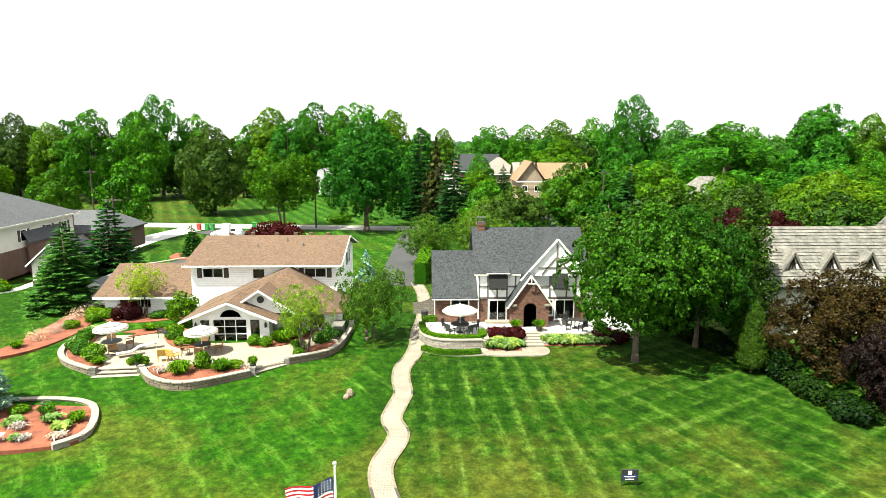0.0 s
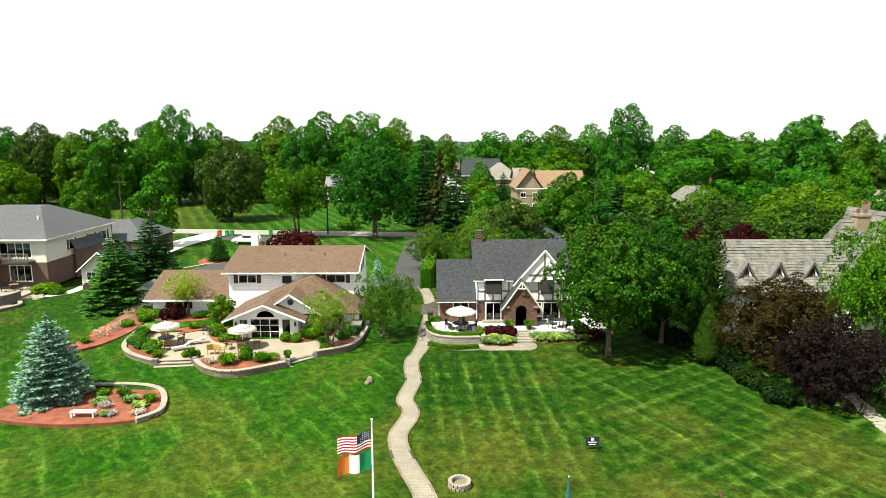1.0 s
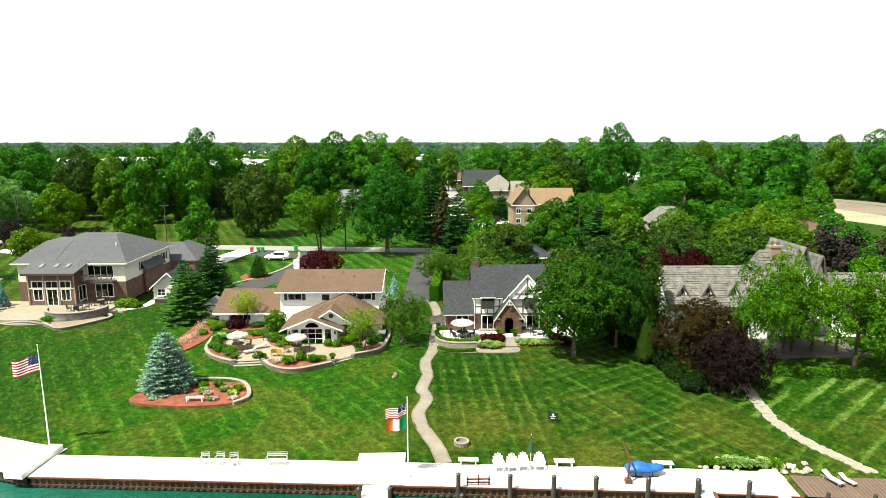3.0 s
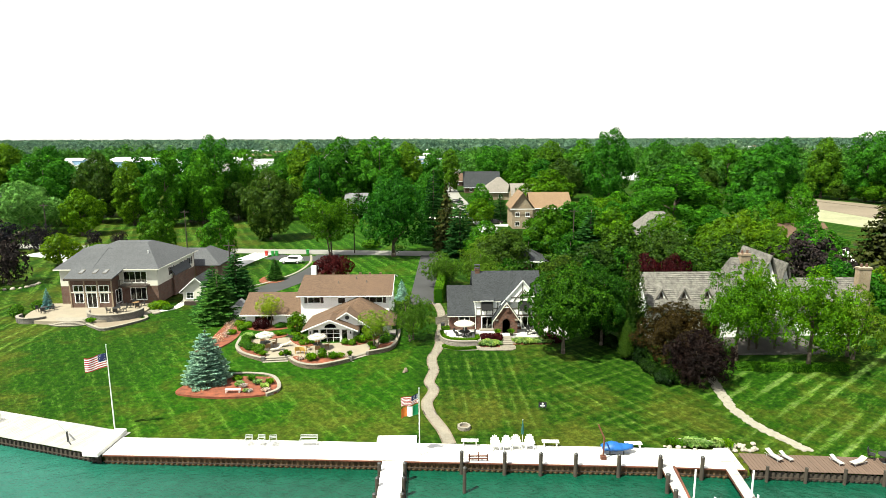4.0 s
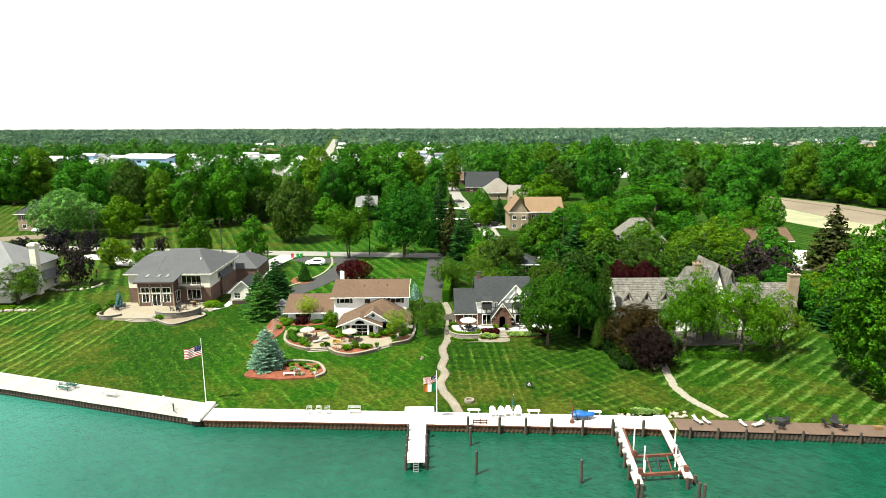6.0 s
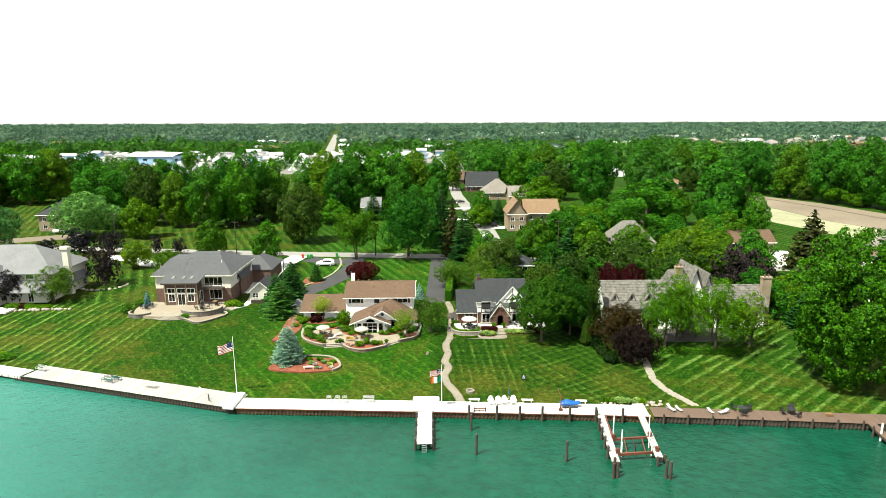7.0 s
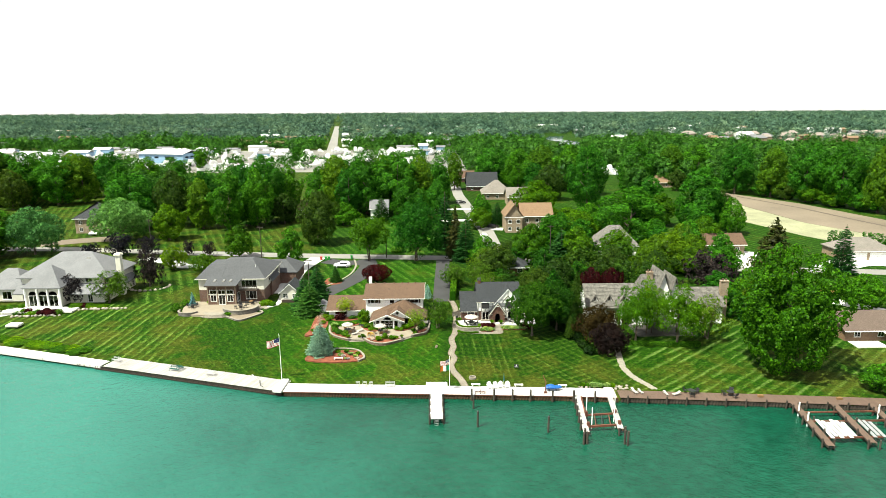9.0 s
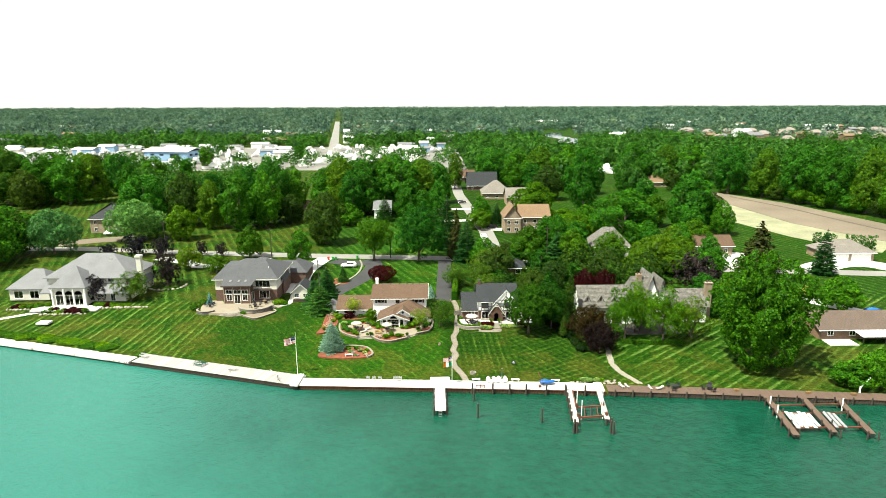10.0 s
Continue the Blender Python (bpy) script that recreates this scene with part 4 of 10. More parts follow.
# White-sided split-level house with brown roofs
def brown_house():
    z0 = 2.2
    h = thing("brown_roofed_house", (-17, 33, z0 - 0.3), "white-sided split-level house with brown shingle roofs", "house")
    yc = 32.0
    # two-storey block
    up = [(1.0, 2.7, 0.75, 1.5), (9.6, 11.4, 0.75, 1.5)]
    x0, x1, y1 = -20.3, -8.0, 43.2
    wall(h, SIDING, (x0, yc), (x1, yc), z0, 7.25, [(a, b, c + 3.05, d + 3.05) for a, b, c, d in up] + [(5.2, 6.2, 3.7, 4.5)])
    fill_windows(h, (x0, yc), (x1, yc), z0 + 3.05, up, nx=2, shutters=DARKWOOD, sill=True)
    window(h, (x0, yc), (x1, yc), z0, (5.2, 6.2, 3.7, 4.5), nx=1)
    side = [(2.0, 3.2, 3.6, 4.7), (6.5, 7.7, 3.6, 4.7)]
    wall(h, SIDING, (x1, yc + 0.24), (x1, y1 - 0.24), z0, 7.25, side)
    fill_windows(h, (x1, yc + 0.24), (x1, y1 - 0.24), z0, side, nx=1, shutters=DARKWOOD)
    wall(h, SIDING, (x1, y1), (x0, y1), z0, 7.25)
    wall(h, SIDING, (x0, y1 - 0.24), (x0, yc + 0.24), z0, 7.25)
    yr, zr, e = 37.6, 8.75, 7.12
    roof_planes(h, ROOFBROWN, [[(x0 - 0.5, yc - 0.6, e), (x1 + 0.5, yc - 0.6, e), (x1 + 0.5, yr, zr), (x0 - 0.5, yr, zr)], [(x1 + 0.5, y1 + 0.6, e), (x0 - 0.5, y1 + 0.6, e), (x0 - 0.5, yr, zr), (x1 + 0.5, yr, zr)]], label="weathered brown shingle roof")
    gable_wall(h, SIDING, (x1, yc), (x1, y1), 7.1, yr - yc, 1.5)
    gable_wall(h, SIDING, (x0, y1), (x0, yc), 7.1, y1 - yr, 1.5)
    trim_bar(h, (x0 - 0.5, yc - 0.62, e - 0.07), (x1 + 0.5, yc - 0.62, e - 0.07), 0.05, 0.12, WHITE, "gutter")
    for y, z in ((yc - 0.6, e), (y1 + 0.6, e)):
        trim_bar(h, (x1 + 0.53, y, z - 0.07), (x1 + 0.53, yr, zr - 0.07), 0.05, 0.12, WHITE, "barge_board")
    for x in (-18.6, -16.6, -14.4, -12.6, -11.2, -9.6):
        bm = bmesh.new()
        box(bm, x - 0.16, x + 0.16, yr + 0.15, yr + 0.45, 8.62, 8.95)
        part("roof_vent", bm, ROOFBROWN, h)
    for x, y, z in ((-15.4, 35.0, 7.9), (-13.0, 36.2, 8.3), (-11.4, 35.2, 7.95)):
        bm = bmesh.new()
        rod(bm, (x, y, z), (x, y, z + 0.5), 0.06)
        part("vent_pipe", bm, TIMBER, h)
    # chimney behind
    bm = bmesh.new()
    box(bm, -20.4, -19.7, 40.5, 41.2, 6.5, 9.4)
    part("chimney", bm, WHITE, h)
    # low left wing
    lx0, lx1, ly, ly1 = -28.6, -20.3, 33.6, 42.5
    lo = [(1.3, 4.0, 0.75, 1.55)]
    wall(h, SIDING, (lx0, ly), (lx1, ly), z0, 4.15, lo + [(6.6, 7.6, 0.0, 1.75)])
    fill_windows(h, (lx0, ly), (lx1, ly), z0, lo, nx=3)
    window(h, (lx0, ly), (lx1, ly), z0, (6.6, 7.6, 0.0, 1.75), nx=1, sill=False)
    wall(h, SIDING, (lx0, ly1 - 0.24), (lx0, ly + 0.24), z0, 4.15)
    wall(h, SIDING, (lx1, ly1), (lx0, ly1), z0, 4.15)
    roof_planes(h, ROOFBROWN, [[(lx0 - 0.6, ly - 0.8, 4.05), (lx1, ly - 0.8, 4.05), (lx1, 38.0, 6.05), (lx0 - 0.6, 38.0, 6.05)], [(lx1, ly1 + 0.5, 4.05), (lx0 - 0.6, ly1 + 0.5, 4.05), (lx0 - 0.6, 38.0, 6.05), (lx1, 38.0, 6.05)]])
    gable_wall(h, SIDING, (lx0, ly1), (lx0, ly), 4.1, ly1 - 38.0, 1.8)
    trim_bar(h, (lx0 - 0.6, ly - 0.82, 3.98), (lx1, ly - 0.82, 3.98), 0.05, 0.18, WHITE, "gutter")
    # great room towards the lake: hipped and gabled, one ridge runs back
    fx0, fx1, fy = -18.2, -12.4, 26.3
    door_o = [(0.55, 1.3, 0.15, 1.75), (1.55, 4.1, 0.02, 1.78), (4.35, 5.1, 0.15, 1.75)]
    wall(h, STUCCO, (fx0, fy), (fx1, fy), z0, 4.1, door_o)
    window(h, (fx0, fy), (fx1, fy), z0, door_o[0], nx=1, ny=1, sill=False)
    window(h, (fx0, fy), (fx1, fy), z0, door_o[2], nx=1, ny=1, sill=False)
    window(h, (fx0, fy), (fx1, fy), z0, door_o[1], nx=3, ny=3, sill=False, name="patio_door")
    bm = bmesh.new()
    m, L = face_frame((fx0, fy), (fx1, fy), 4.1)
    cx = L / 2
    us = [0.0] + [cx - 0.85 * math.cos(math.pi * i / 10) for i in range(11)] + [L]
    for u0, u1 in zip(us, us[1:]):
        lo_z = [0.68 * math.sqrt(max(0.0, 1 - ((u - cx) / 0.85) ** 2)) if abs(u - cx) < 0.8501 else 0.0 for u in (u0, u1)]
        hi_z = [1.3 * (1 - abs(u - cx) / cx) + 0.02 for u in (u0, u1)]
        f = [Vector((u0, 0, lo_z[0])), Vector((u1, 0, lo_z[1])), Vector((u1, 0, hi_z[1])), Vector((u0, 0, hi_z[0]))]
        a = [bm.verts.new(m @ p) for p in f]
        b = [bm.verts.new(m @ (p + Vector((0, 0.2, 0)))) for p in f]
        bm.faces.new(a)
        bm.faces.new(b[::-1])
        for k in range(4):
            bm.faces.new((a[k], b[k], b[(k + 1) % 4], a[(k + 1) % 4]))
    bmesh.ops.remove_doubles(bm, verts=bm.verts[:], dist=0.0005)
    part("gable", bm, STUCCO, h)
    bm = bmesh.new()
    arc = [(cx - 0.85 * math.cos(math.pi * i / 10), 0.68 * math.sin(math.pi * i / 10)) for i in range(11)]
    bm.faces.new([bm.verts.new(m @ Vector((u, 0.12, v))) for u, v in arc])
    bmesh.ops.solidify(bm, geom=bm.faces[:], thickness=0.012)
    fan = part("fanlight", bm, GLASS, h, "half-round fanlight over the patio door")
    bm = bmesh.new()
    for (a, b), (a2, b2) in zip(arc, arc[1:]):
        bar(bm, m @ Vector((a, -0.02, b)), m @ Vector((a2, -0.02, b2)), 0.05, 0.1)
    bar(bm, m @ Vector((cx - 0.9, -0.02, 0)), m @ Vector((cx + 0.9, -0.02, 0)), 0.05, 0.1)
    part("frame", bm, WHITE, fan)
    so = [(0.6, 1.7, 0.35, 1.7), (2.2, 3.4, 0.35, 1.7)]
    wall(h, STUCCO, (fx1, fy + 0.24), (fx1, yc), z0, 4.1, so)
    fill_windows(h, (fx1, fy + 0.24), (fx1, yc), z0, so, nx=1)
    so = [(3.4, 4.5, 0.35, 1.7)]
    wall(h, STUCCO, (fx0, yc), (fx0, fy + 0.24), z0, 4.1, so)
    fill_windows(h, (fx0, yc), (fx0, fy + 0.24), z0, so, nx=1)
    px = (fx0 + fx1) / 2
    fe = 3.98
    # front small gable roof
    roof_planes(h, ROOFBROWN, [[(fx0 - 0.8, fy - 0.7, fe), (px, fy - 0.7, 5.5), (px, 31.0, 5.5), (fx0 - 0.8, 31.0, fe)], [(fx1 + 0.8, fy - 0.7, fe), (px, fy - 0.7, 5.5), (px, 31.0, 5.5), (fx1 + 0.8, 31.0, fe)]])
    for s, x in ((1, fx0 - 0.8), (-1, fx1 + 0.8)):
        trim_bar(h, (x, fy - 0.73, fe - 0.1), (px, fy - 0.73, 5.4), 0.06, 0.14, WHITE, "barge_board")
    # hipped roof behind, and a gable with a round window
    gx, gz, we = -11.9, 7.0, 4.1
    wx0, wx1, wy = -18.8, -6.9, 27.7
    roof_planes(h, ROOFBROWN, [[(wx0, wy, we), (wx1, wy, we), (gx, 30.6, gz)], [(wx1, wy, we), (wx1, yc + 1.0, we), (gx, yc + 1.0, gz), (gx, 30.6, gz)], [(wx0, yc + 1.0, we), (wx0, wy, we), (gx, 30.6, gz), (gx, yc + 1.0, gz)]])
    kx, ky, kz, kh = -13.2, 27.2, 6.2, 3.0
    gable_wall(h, STUCCO, (kx - kh + 0.3, ky), (kx + kh - 0.3, ky), 4.2, kh - 0.3, kz - 4.38, th=0.3)
    for s in (-1, 1):
        roof_planes(h, ROOFBROWN, [[(kx + s * kh, ky - 0.55, 4.2), (kx, ky - 0.55, kz), (kx, 30.2, kz), (kx + s * kh, 28.2, 4.2)]])
        trim_bar(h, (kx + s * kh, ky - 0.58, 4.1), (kx, ky - 0.58, kz - 0.1), 0.06, 0.13, WHITE, "barge_board")
    bm = bmesh.new()
    rod(bm, (kx, ky - 0.08, 5.3), (kx, ky + 0.02, 5.3), 0.36, 0.36, 20)
    rw = part("round_window", bm, WHITE, h, "round gable window")
    bm = bmesh.new()
    rod(bm, (kx, ky - 0.10, 5.3), (kx, ky - 0.085, 5.3), 0.28, 0.28, 20)
    part("pane", bm, BLACK, rw)
    ro = [(0.6, 2.0, 0.3, 1.7), (2.6, 3.8, 0.3, 1.7)]
    wall(h, STUCCO, (fx1 + 0.01, 28.7), (-7.6, 28.7), z0, 4.1, ro)
    fill_windows(h, (fx1 + 0.01, 28.7), (-7.6, 28.7), z0, ro, nx=2)
    wall(h, STUCCO, (-7.6, 28.94), (-7.6, yc), z0, 4.1)
    for x in (fx0 + 0.25, fx1 - 0.25):
        bm = bmesh.new()
        box(bm, x - 0.07, x + 0.07, fy - 0.16, fy - 0.02, 3.35, 3.65)
        rod(bm, (x, fy - 0.09, 3.65), (x, fy - 0.09, 3.78), 0.08, 0.02, 6)
        part("wall_lantern", bm, BLACK, h, "black wall lantern")
    floor_slab(h, -20.3, -8.0, yc, 43.2, 4.6)
    floor_slab(h, -28.6, -7.6, 26.5, 43, z0 + 0.04, 0.04)


brown_house()


# Brick and cream house with a hipped grey roof
def grey_house():
    z0, yg = 2.65, 44.5
    h = thing("grey_roofed_house", (-52, 50, z0 - 0.3), "large red-brick and cream house with a hipped grey roof", "house")
    x0, x1, y1 = -60.9, -45.6, 59.5
    wall(h, REDBRICK, (x0, yg), (x1, yg), z0, 5.6, [(10.9, 13.4, 0.75, 2.6), (8.3, 9.5, 0.1, 2.5)])
    window(h, (x0, yg), (x1, yg), z0, (10.9, 13.4, 0.75, 2.6), nx=3)
    window(h, (x0, yg), (x1, yg), z0, (8.3, 9.5, 0.1, 2.5), nx=2, sill=False)
    wall(h, CREAM, (x0, yg), (x1, yg), 5.6, 8.5, [(10.0, 13.6, 0.6, 2.3)])
    window(h, (x0, yg), (x1, yg), 5.6, (10.0, 13.6, 0.6, 2.3), nx=4, name="balcony_door")
    so = [(4.5, 5.6, 3.7, 4.9), (9.0, 10.2, 3.7, 4.9), (12.2, 13.4, 3.7, 4.9)]
    wall(h, REDBRICK, (x1, yg + 0.24), (x1, y1), z0, 5.6)
    wall(h, CREAM, (x1, yg + 0.24), (x1, y1), 5.6, 8.5, [(a, b, c - 2.95, d - 2.95) for a, b, c, d in so])
    fill_windows(h, (x1, yg + 0.24), (x1, y1), 5.6, [(a, b, c - 2.95, d - 2.95) for a, b, c, d in so], nx=1, shutters=DARKWOOD)
    wall(h, REDBRICK, (x0, y1), (x0, yg + 0.24), z0, 5.6)
    wall(h, CREAM, (x0, y1), (x0, yg + 0.24), 5.6, 8.5)
    wall(h, REDBRICK, (x1, y1 + 0.24), (x0, y1 + 0.24), z0, 8.5)
    e, zr = 8.4, 11.55
    rl, rr, yr = -55.4, -49.7, 51.0
    a, b, c, d = (x0 - 0.6, yg - 0.6, e), (x1 + 0.6, yg - 0.6, e), (x1 + 0.6, y1 + 0.8, e), (x0 - 0.6, y1 + 0.8, e)
    r0, r1 = (rl, yr, zr), (rr, yr, zr)
    roof_planes(h, ROOFGREY, [[a, b, r1, r0], [b, c, (rr, yr + 2, zr), r1], [c, d, (rl, yr + 2, zr), (rr, yr + 2, zr)], [d, a, r0, (rl, yr + 2, zr)], [r0, r1, (rr, yr + 2, zr), (rl, yr + 2, zr)]], label="hipped grey shingle roof")
    roof_planes(h, ROOFGREY, [[(-61.45, 43.9, e + 0.03), (-55.4, 43.9, e + 0.03), (-55.4, 49.2, 10.8), (-59.4, 49.2, 10.8)], [(-61.45, 56, e + 0.03), (-61.45, 43.9, e + 0.03), (-59.4, 49.2, 10.8), (-59.4, 53.5, 10.8)], [(-59.4, 49.2, 10.8), (-54.6, 49.2, 10.8), (-54.6, 53.5, 10.8), (-59.4, 53.5, 10.8)]])
    for p, q in ((a, b), (b, c)):
        trim_bar(h, (p[0], p[1], e - 0.08), (q[0], q[1], e - 0.08), 0.05, 0.2, CREAM, "gutter")
    # sun porch with its own roof slope and skylights
    px0, px1, py = -58.2, -51.6, 42.2
    po = [(0.75, 2.0, 0.85, 2.35), (2.6, 4.05, 0.12, 2.35), (4.6, 5.85, 0.85, 2.35), (0.6, 2.1, 2.65, 3.55), (2.5, 4.15, 2.65, 3.55), (4.5, 6.0, 2.65, 3.55)]
    wall(h, REDBRICK, (px0, py), (px1, py), z0, 7.3, po)
    for x in (px0 + 0.1, px0 + 2.3, px0 + 4.32, px1 - 0.1):
        trim_bar(h, (x, py - 0.06, z0), (x, py - 0.06, 7.25), 0.1, 0.2, TANBRICK, "porch_post")
    trim_bar(h, (px0, py - 0.05, z0 + 2.5), (px1, py - 0.05, z0 + 2.5), 0.09, 0.16, CREAM, "porch_rail")
    for o in po:
        window(h, (px0, py), (px1, py), z0, o, nx=2, ny=2 if o[2] > 0.3 and o[3] < 2 else 1, sill=False, casing=0.07)
    wall(h, REDBRICK, (px1, py + 0.24), (px1, yg), z0, 7.3, [(0.6, 2.2, 0.5, 2.6)])
    window(h, (px1, py + 0.24), (px1, yg), z0, (0.6, 2.2, 0.5, 2.6), nx=2)
    wall(h, REDBRICK, (px0, yg), (px0, py + 0.24), z0, 7.3)
    roof_planes(h, ROOFGREY, [[(px0 - 0.4, py - 0.7, 7.42), (px1 + 0.4, py - 0.7, 7.42), (px1 + 1.2, yg - 0.2, 8.62), (px0 - 0.4, yg - 0.2, 8.62)]])
    trim_bar(h, (px0 - 0.4, py - 0.73, 7.3), (px1 + 0.4, py - 0.73, 7.3), 0.06, 0.3, DARKWOOD, "fascia")
    for x in (-56.6, -54.5, -52.9):
        bm = bmesh.new()
        sl = (8.62 - 7.42) / (yg - 0.2 - py + 0.7)
        za = 7.42 + sl * (1.3)
        slab(bm, [(x - 0.34, py + 0.6, za + 0.1), (x + 0.26, py + 0.6, za + 0.1), (x + 0.36, py + 1.5, za + 0.1 + sl * 0.9), (x - 0.24, py + 1.5, za + 0.1 + sl * 0.9)], 0.1)
        s = part("skylight", bm, TIMBER, h)
        bm = bmesh.new()
        slab(bm, [(x - 0.27, py + 0.7, za + 0.12 + sl * 0.1), (x + 0.20, py + 0.7, za + 0.12 + sl * 0.1), (x + 0.28, py + 1.4, za + 0.12 + sl * 0.8), (x - 0.18, py + 1.4, za + 0.12 + sl * 0.8)], 0.03)
        part("pane", bm, ROOFPALE, s)
    # balcony
    bm = bmesh.new()
    box(bm, -51.2, -46.9, yg - 1.3, yg, 5.62, 5.85)
    bal = part("balcony", bm, DARKWOOD, h, "small dark wooden balcony")
    bm = bmesh.new()
    for x in (-51.1, -49.05, -47.0):
        box(bm, x - 0.06, x + 0.06, yg - 1.28, yg - 1.16, 5.85, 6.85)
    box(bm, -51.2, -46.9, yg - 1.28, yg - 1.18, 6.78, 6.86)
    for i in range(24):
        x = -51.1 + 4.1 * i / 24
        box(bm, x - 0.02, x + 0.02, yg - 1.24, yg - 1.2, 5.85, 6.78)
    part("railing", bm, TIMBER, bal)
    # right-hand rear wing and lean-to roof
    roof_planes(h, ROOFGREY, [[(-44.9, 49.5, 6.2), (-44.9, 56.5, 6.2), (x1, 56.5, 7.4), (x1, 49.5, 7.4)]])
    wall(h, REDBRICK, (-45.2, 49.8), (-45.2, 56), z0, 6.0)
    wall(h, REDBRICK, (x1, y1 + 0.3), (-41.5, y1 + 0.3), z0, 5.6)
    wall(h, REDBRICK, (-41.5, y1 + 0.5), (-41.5, 70), z0, 5.6)
    roof_planes(h, ROOFGREY, [[(-48.5, y1 + 0.1, 5.7), (-41.0, y1 + 0.1, 5.7), (-44.8, y1 + 4, 8.3), (-48.5, y1 + 4, 8.3)], [(-41.0, y1 + 0.1, 5.7), (-41.0, 70, 5.7), (-44.8, 66, 8.3), (-44.8, y1 + 4, 8.3)]])
    floor_slab(h, x0, x1, yg, y1, 5.5)
    floor_slab(h, x0, x1, yg, y1, z0 + 0.04, 0.04)
    bm = bmesh.new()
    rod(bm, (-48.3, 48.0, 9.9), (-48.3, 48.0, 10.7), 0.09)
    part("vent_pipe", bm, WHITE, h)


grey_house()


def cream_garage():
    z0 = 2.6
    h = thing("cream_garage", (-39.8, 47, z0 - 0.4), "small cream-sided outbuilding with a dark gable roof", "outbuilding")
    x0, x1, y0, y1 = -42.0, -37.5, 45.0, 50.5
    o = [(0.6, 1.7, 0.75, 1.7), (2.8, 3.9, 0.75, 1.7)]
    wall(h, CREAM, (x0, y0), (x1, y0), z0, 4.75, o)
    fill_windows(h, (x0, y0), (x1, y0), z0, o, nx=2, ny=2)
    wall(h, CREAM, (x1, y0 + 0.24), (x1, y1), z0, 4.75)
    wall(h, CREAM, (x0, y1), (x0, y0 + 0.24), z0, 4.75)
    wall(h, CREAM, (x1, y1 + 0.24), (x0, y1 + 0.24), z0, 4.75)
    gable_wall(h, CREAM, (x0, y0), (x1, y0), 4.74, 2.25, 1.95)
    px = (x0 + x1) / 2
    roof_planes(h, ROOFSLATE, [[(x0 - 0.4, y0 - 0.4, 4.5), (px, y0 - 0.4, 6.85), (px, y1 + 0.5, 6.85), (x0 - 0.4, y1 + 0.5, 4.5)], [(x1 + 0.4, y0 - 0.4, 4.5), (px, y0 - 0.4, 6.85), (px, y1 + 0.5, 6.85), (x1 + 0.4, y1 + 0.5, 4.5)]])
    for x in (x0 - 0.4, x1 + 0.4):
        trim_bar(h, (x, y0 - 0.43, 4.4), (px, y0 - 0.43, 6.75), 0.05, 0.13, WHITE, "barge_board")
    bm = bmesh.new()
    box(bm, x0 + 0.3, x1 - 0.2, y0 - 0.55, y0 - 0.05, z0 - 0.4, z0 + 0.3)
    part("planter", bm, DARKWOOD, h)
    bm = bmesh.new()
    box(bm, x0, x1, y0 + 0.02, y1, z0 - 0.6, z0)
    part("plinth", bm, CONCRETE, h)


cream_garage()


def white_shed():
    h = thing("garden_shed", (-30.8, 37.5, 2.2), "small white garden shed with a grey roof", "shed")
    x0, x1, y0, y1, z0 = -32.0, -29.6, 36.4, 39.2, 2.2
    wall(h, SIDING, (x0, y0), (x1, y0), z0, 4.0)
    wall(h, SIDING, (x1, y0 + 0.24), (x1, y1), z0, 4.0)
    wall(h, SIDING, (x0, y1), (x0, y0 + 0.24), z0, 4.0)
    gable_wall(h, SIDING, (x0, y0), (x1, y0), 3.99, 1.2, 0.75)
    px = (x0 + x1) / 2
    roof_planes(h, ROOFPALE, [[(x0 - 0.15, y0 - 0.15, 3.95), (px, y0 - 0.15, 4.8), (px, y1 + 0.1, 4.8), (x0 - 0.15, y1 + 0.1, 3.95)], [(x1 + 0.15, y0 - 0.15, 3.95), (px, y0 - 0.15, 4.8), (px, y1 + 0.1, 4.8), (x1 + 0.15, y1 + 0.1, 3.95)]], 0.08)


white_shed()


# Wood-shake house under the trees
def shake_roof(house, eave_a, eave_b, ridge_b, ridge_a, rows=16, cols=26):
    """Courses of shakes of uneven width and lift, joined in one mesh."""
    bm = bmesh.new()
    ea, eb, ra, rb = (Vector(p) for p in (eave_a, eave_b, ridge_a, ridge_b))
    slab(bm, [ea, eb, rb, ra], 0.14)
    nrm = (eb - ea).cross(ra - ea).normalized()
    if nrm.z < 0:
        nrm.negate()
    rnd = random.Random(5)
    for r in range(rows):
        t0, t1 = r / rows, min(1, (r + 1.15) / rows)
        u = 0.0
        while u < 1:
            w = rnd.uniform(0.5, 1.5) / cols
            u1 = min(1, u + w)
            lift0, lift1 = rnd.uniform(0.05, 0.11), 0.015
            p = [ea.lerp(ra, t0).lerp(eb.lerp(rb, t0), u), ea.lerp(ra, t0).lerp(eb.lerp(rb, t0), u1 - 0.003), ea.lerp(ra, t1).lerp(eb.lerp(rb, t1), u1 - 0.003), ea.lerp(ra, t1).lerp(eb.lerp(rb, t1), u)]
            q = [p[0] + nrm * lift0, p[1] + nrm * lift0, p[2] + nrm * lift1, p[3] + nrm * lift1]
            v = [bm.verts.new(k) for k in q]
            lo = [bm.verts.new(k + nrm * 0.004) for k in p[:2]]
            bm.faces.new(v)
            bm.faces.new((lo[0], lo[1], v[1], v[0]))
            u = u1
    return part("shake_roof", bm, SHAKE, house, "bleached wooden shake roof")


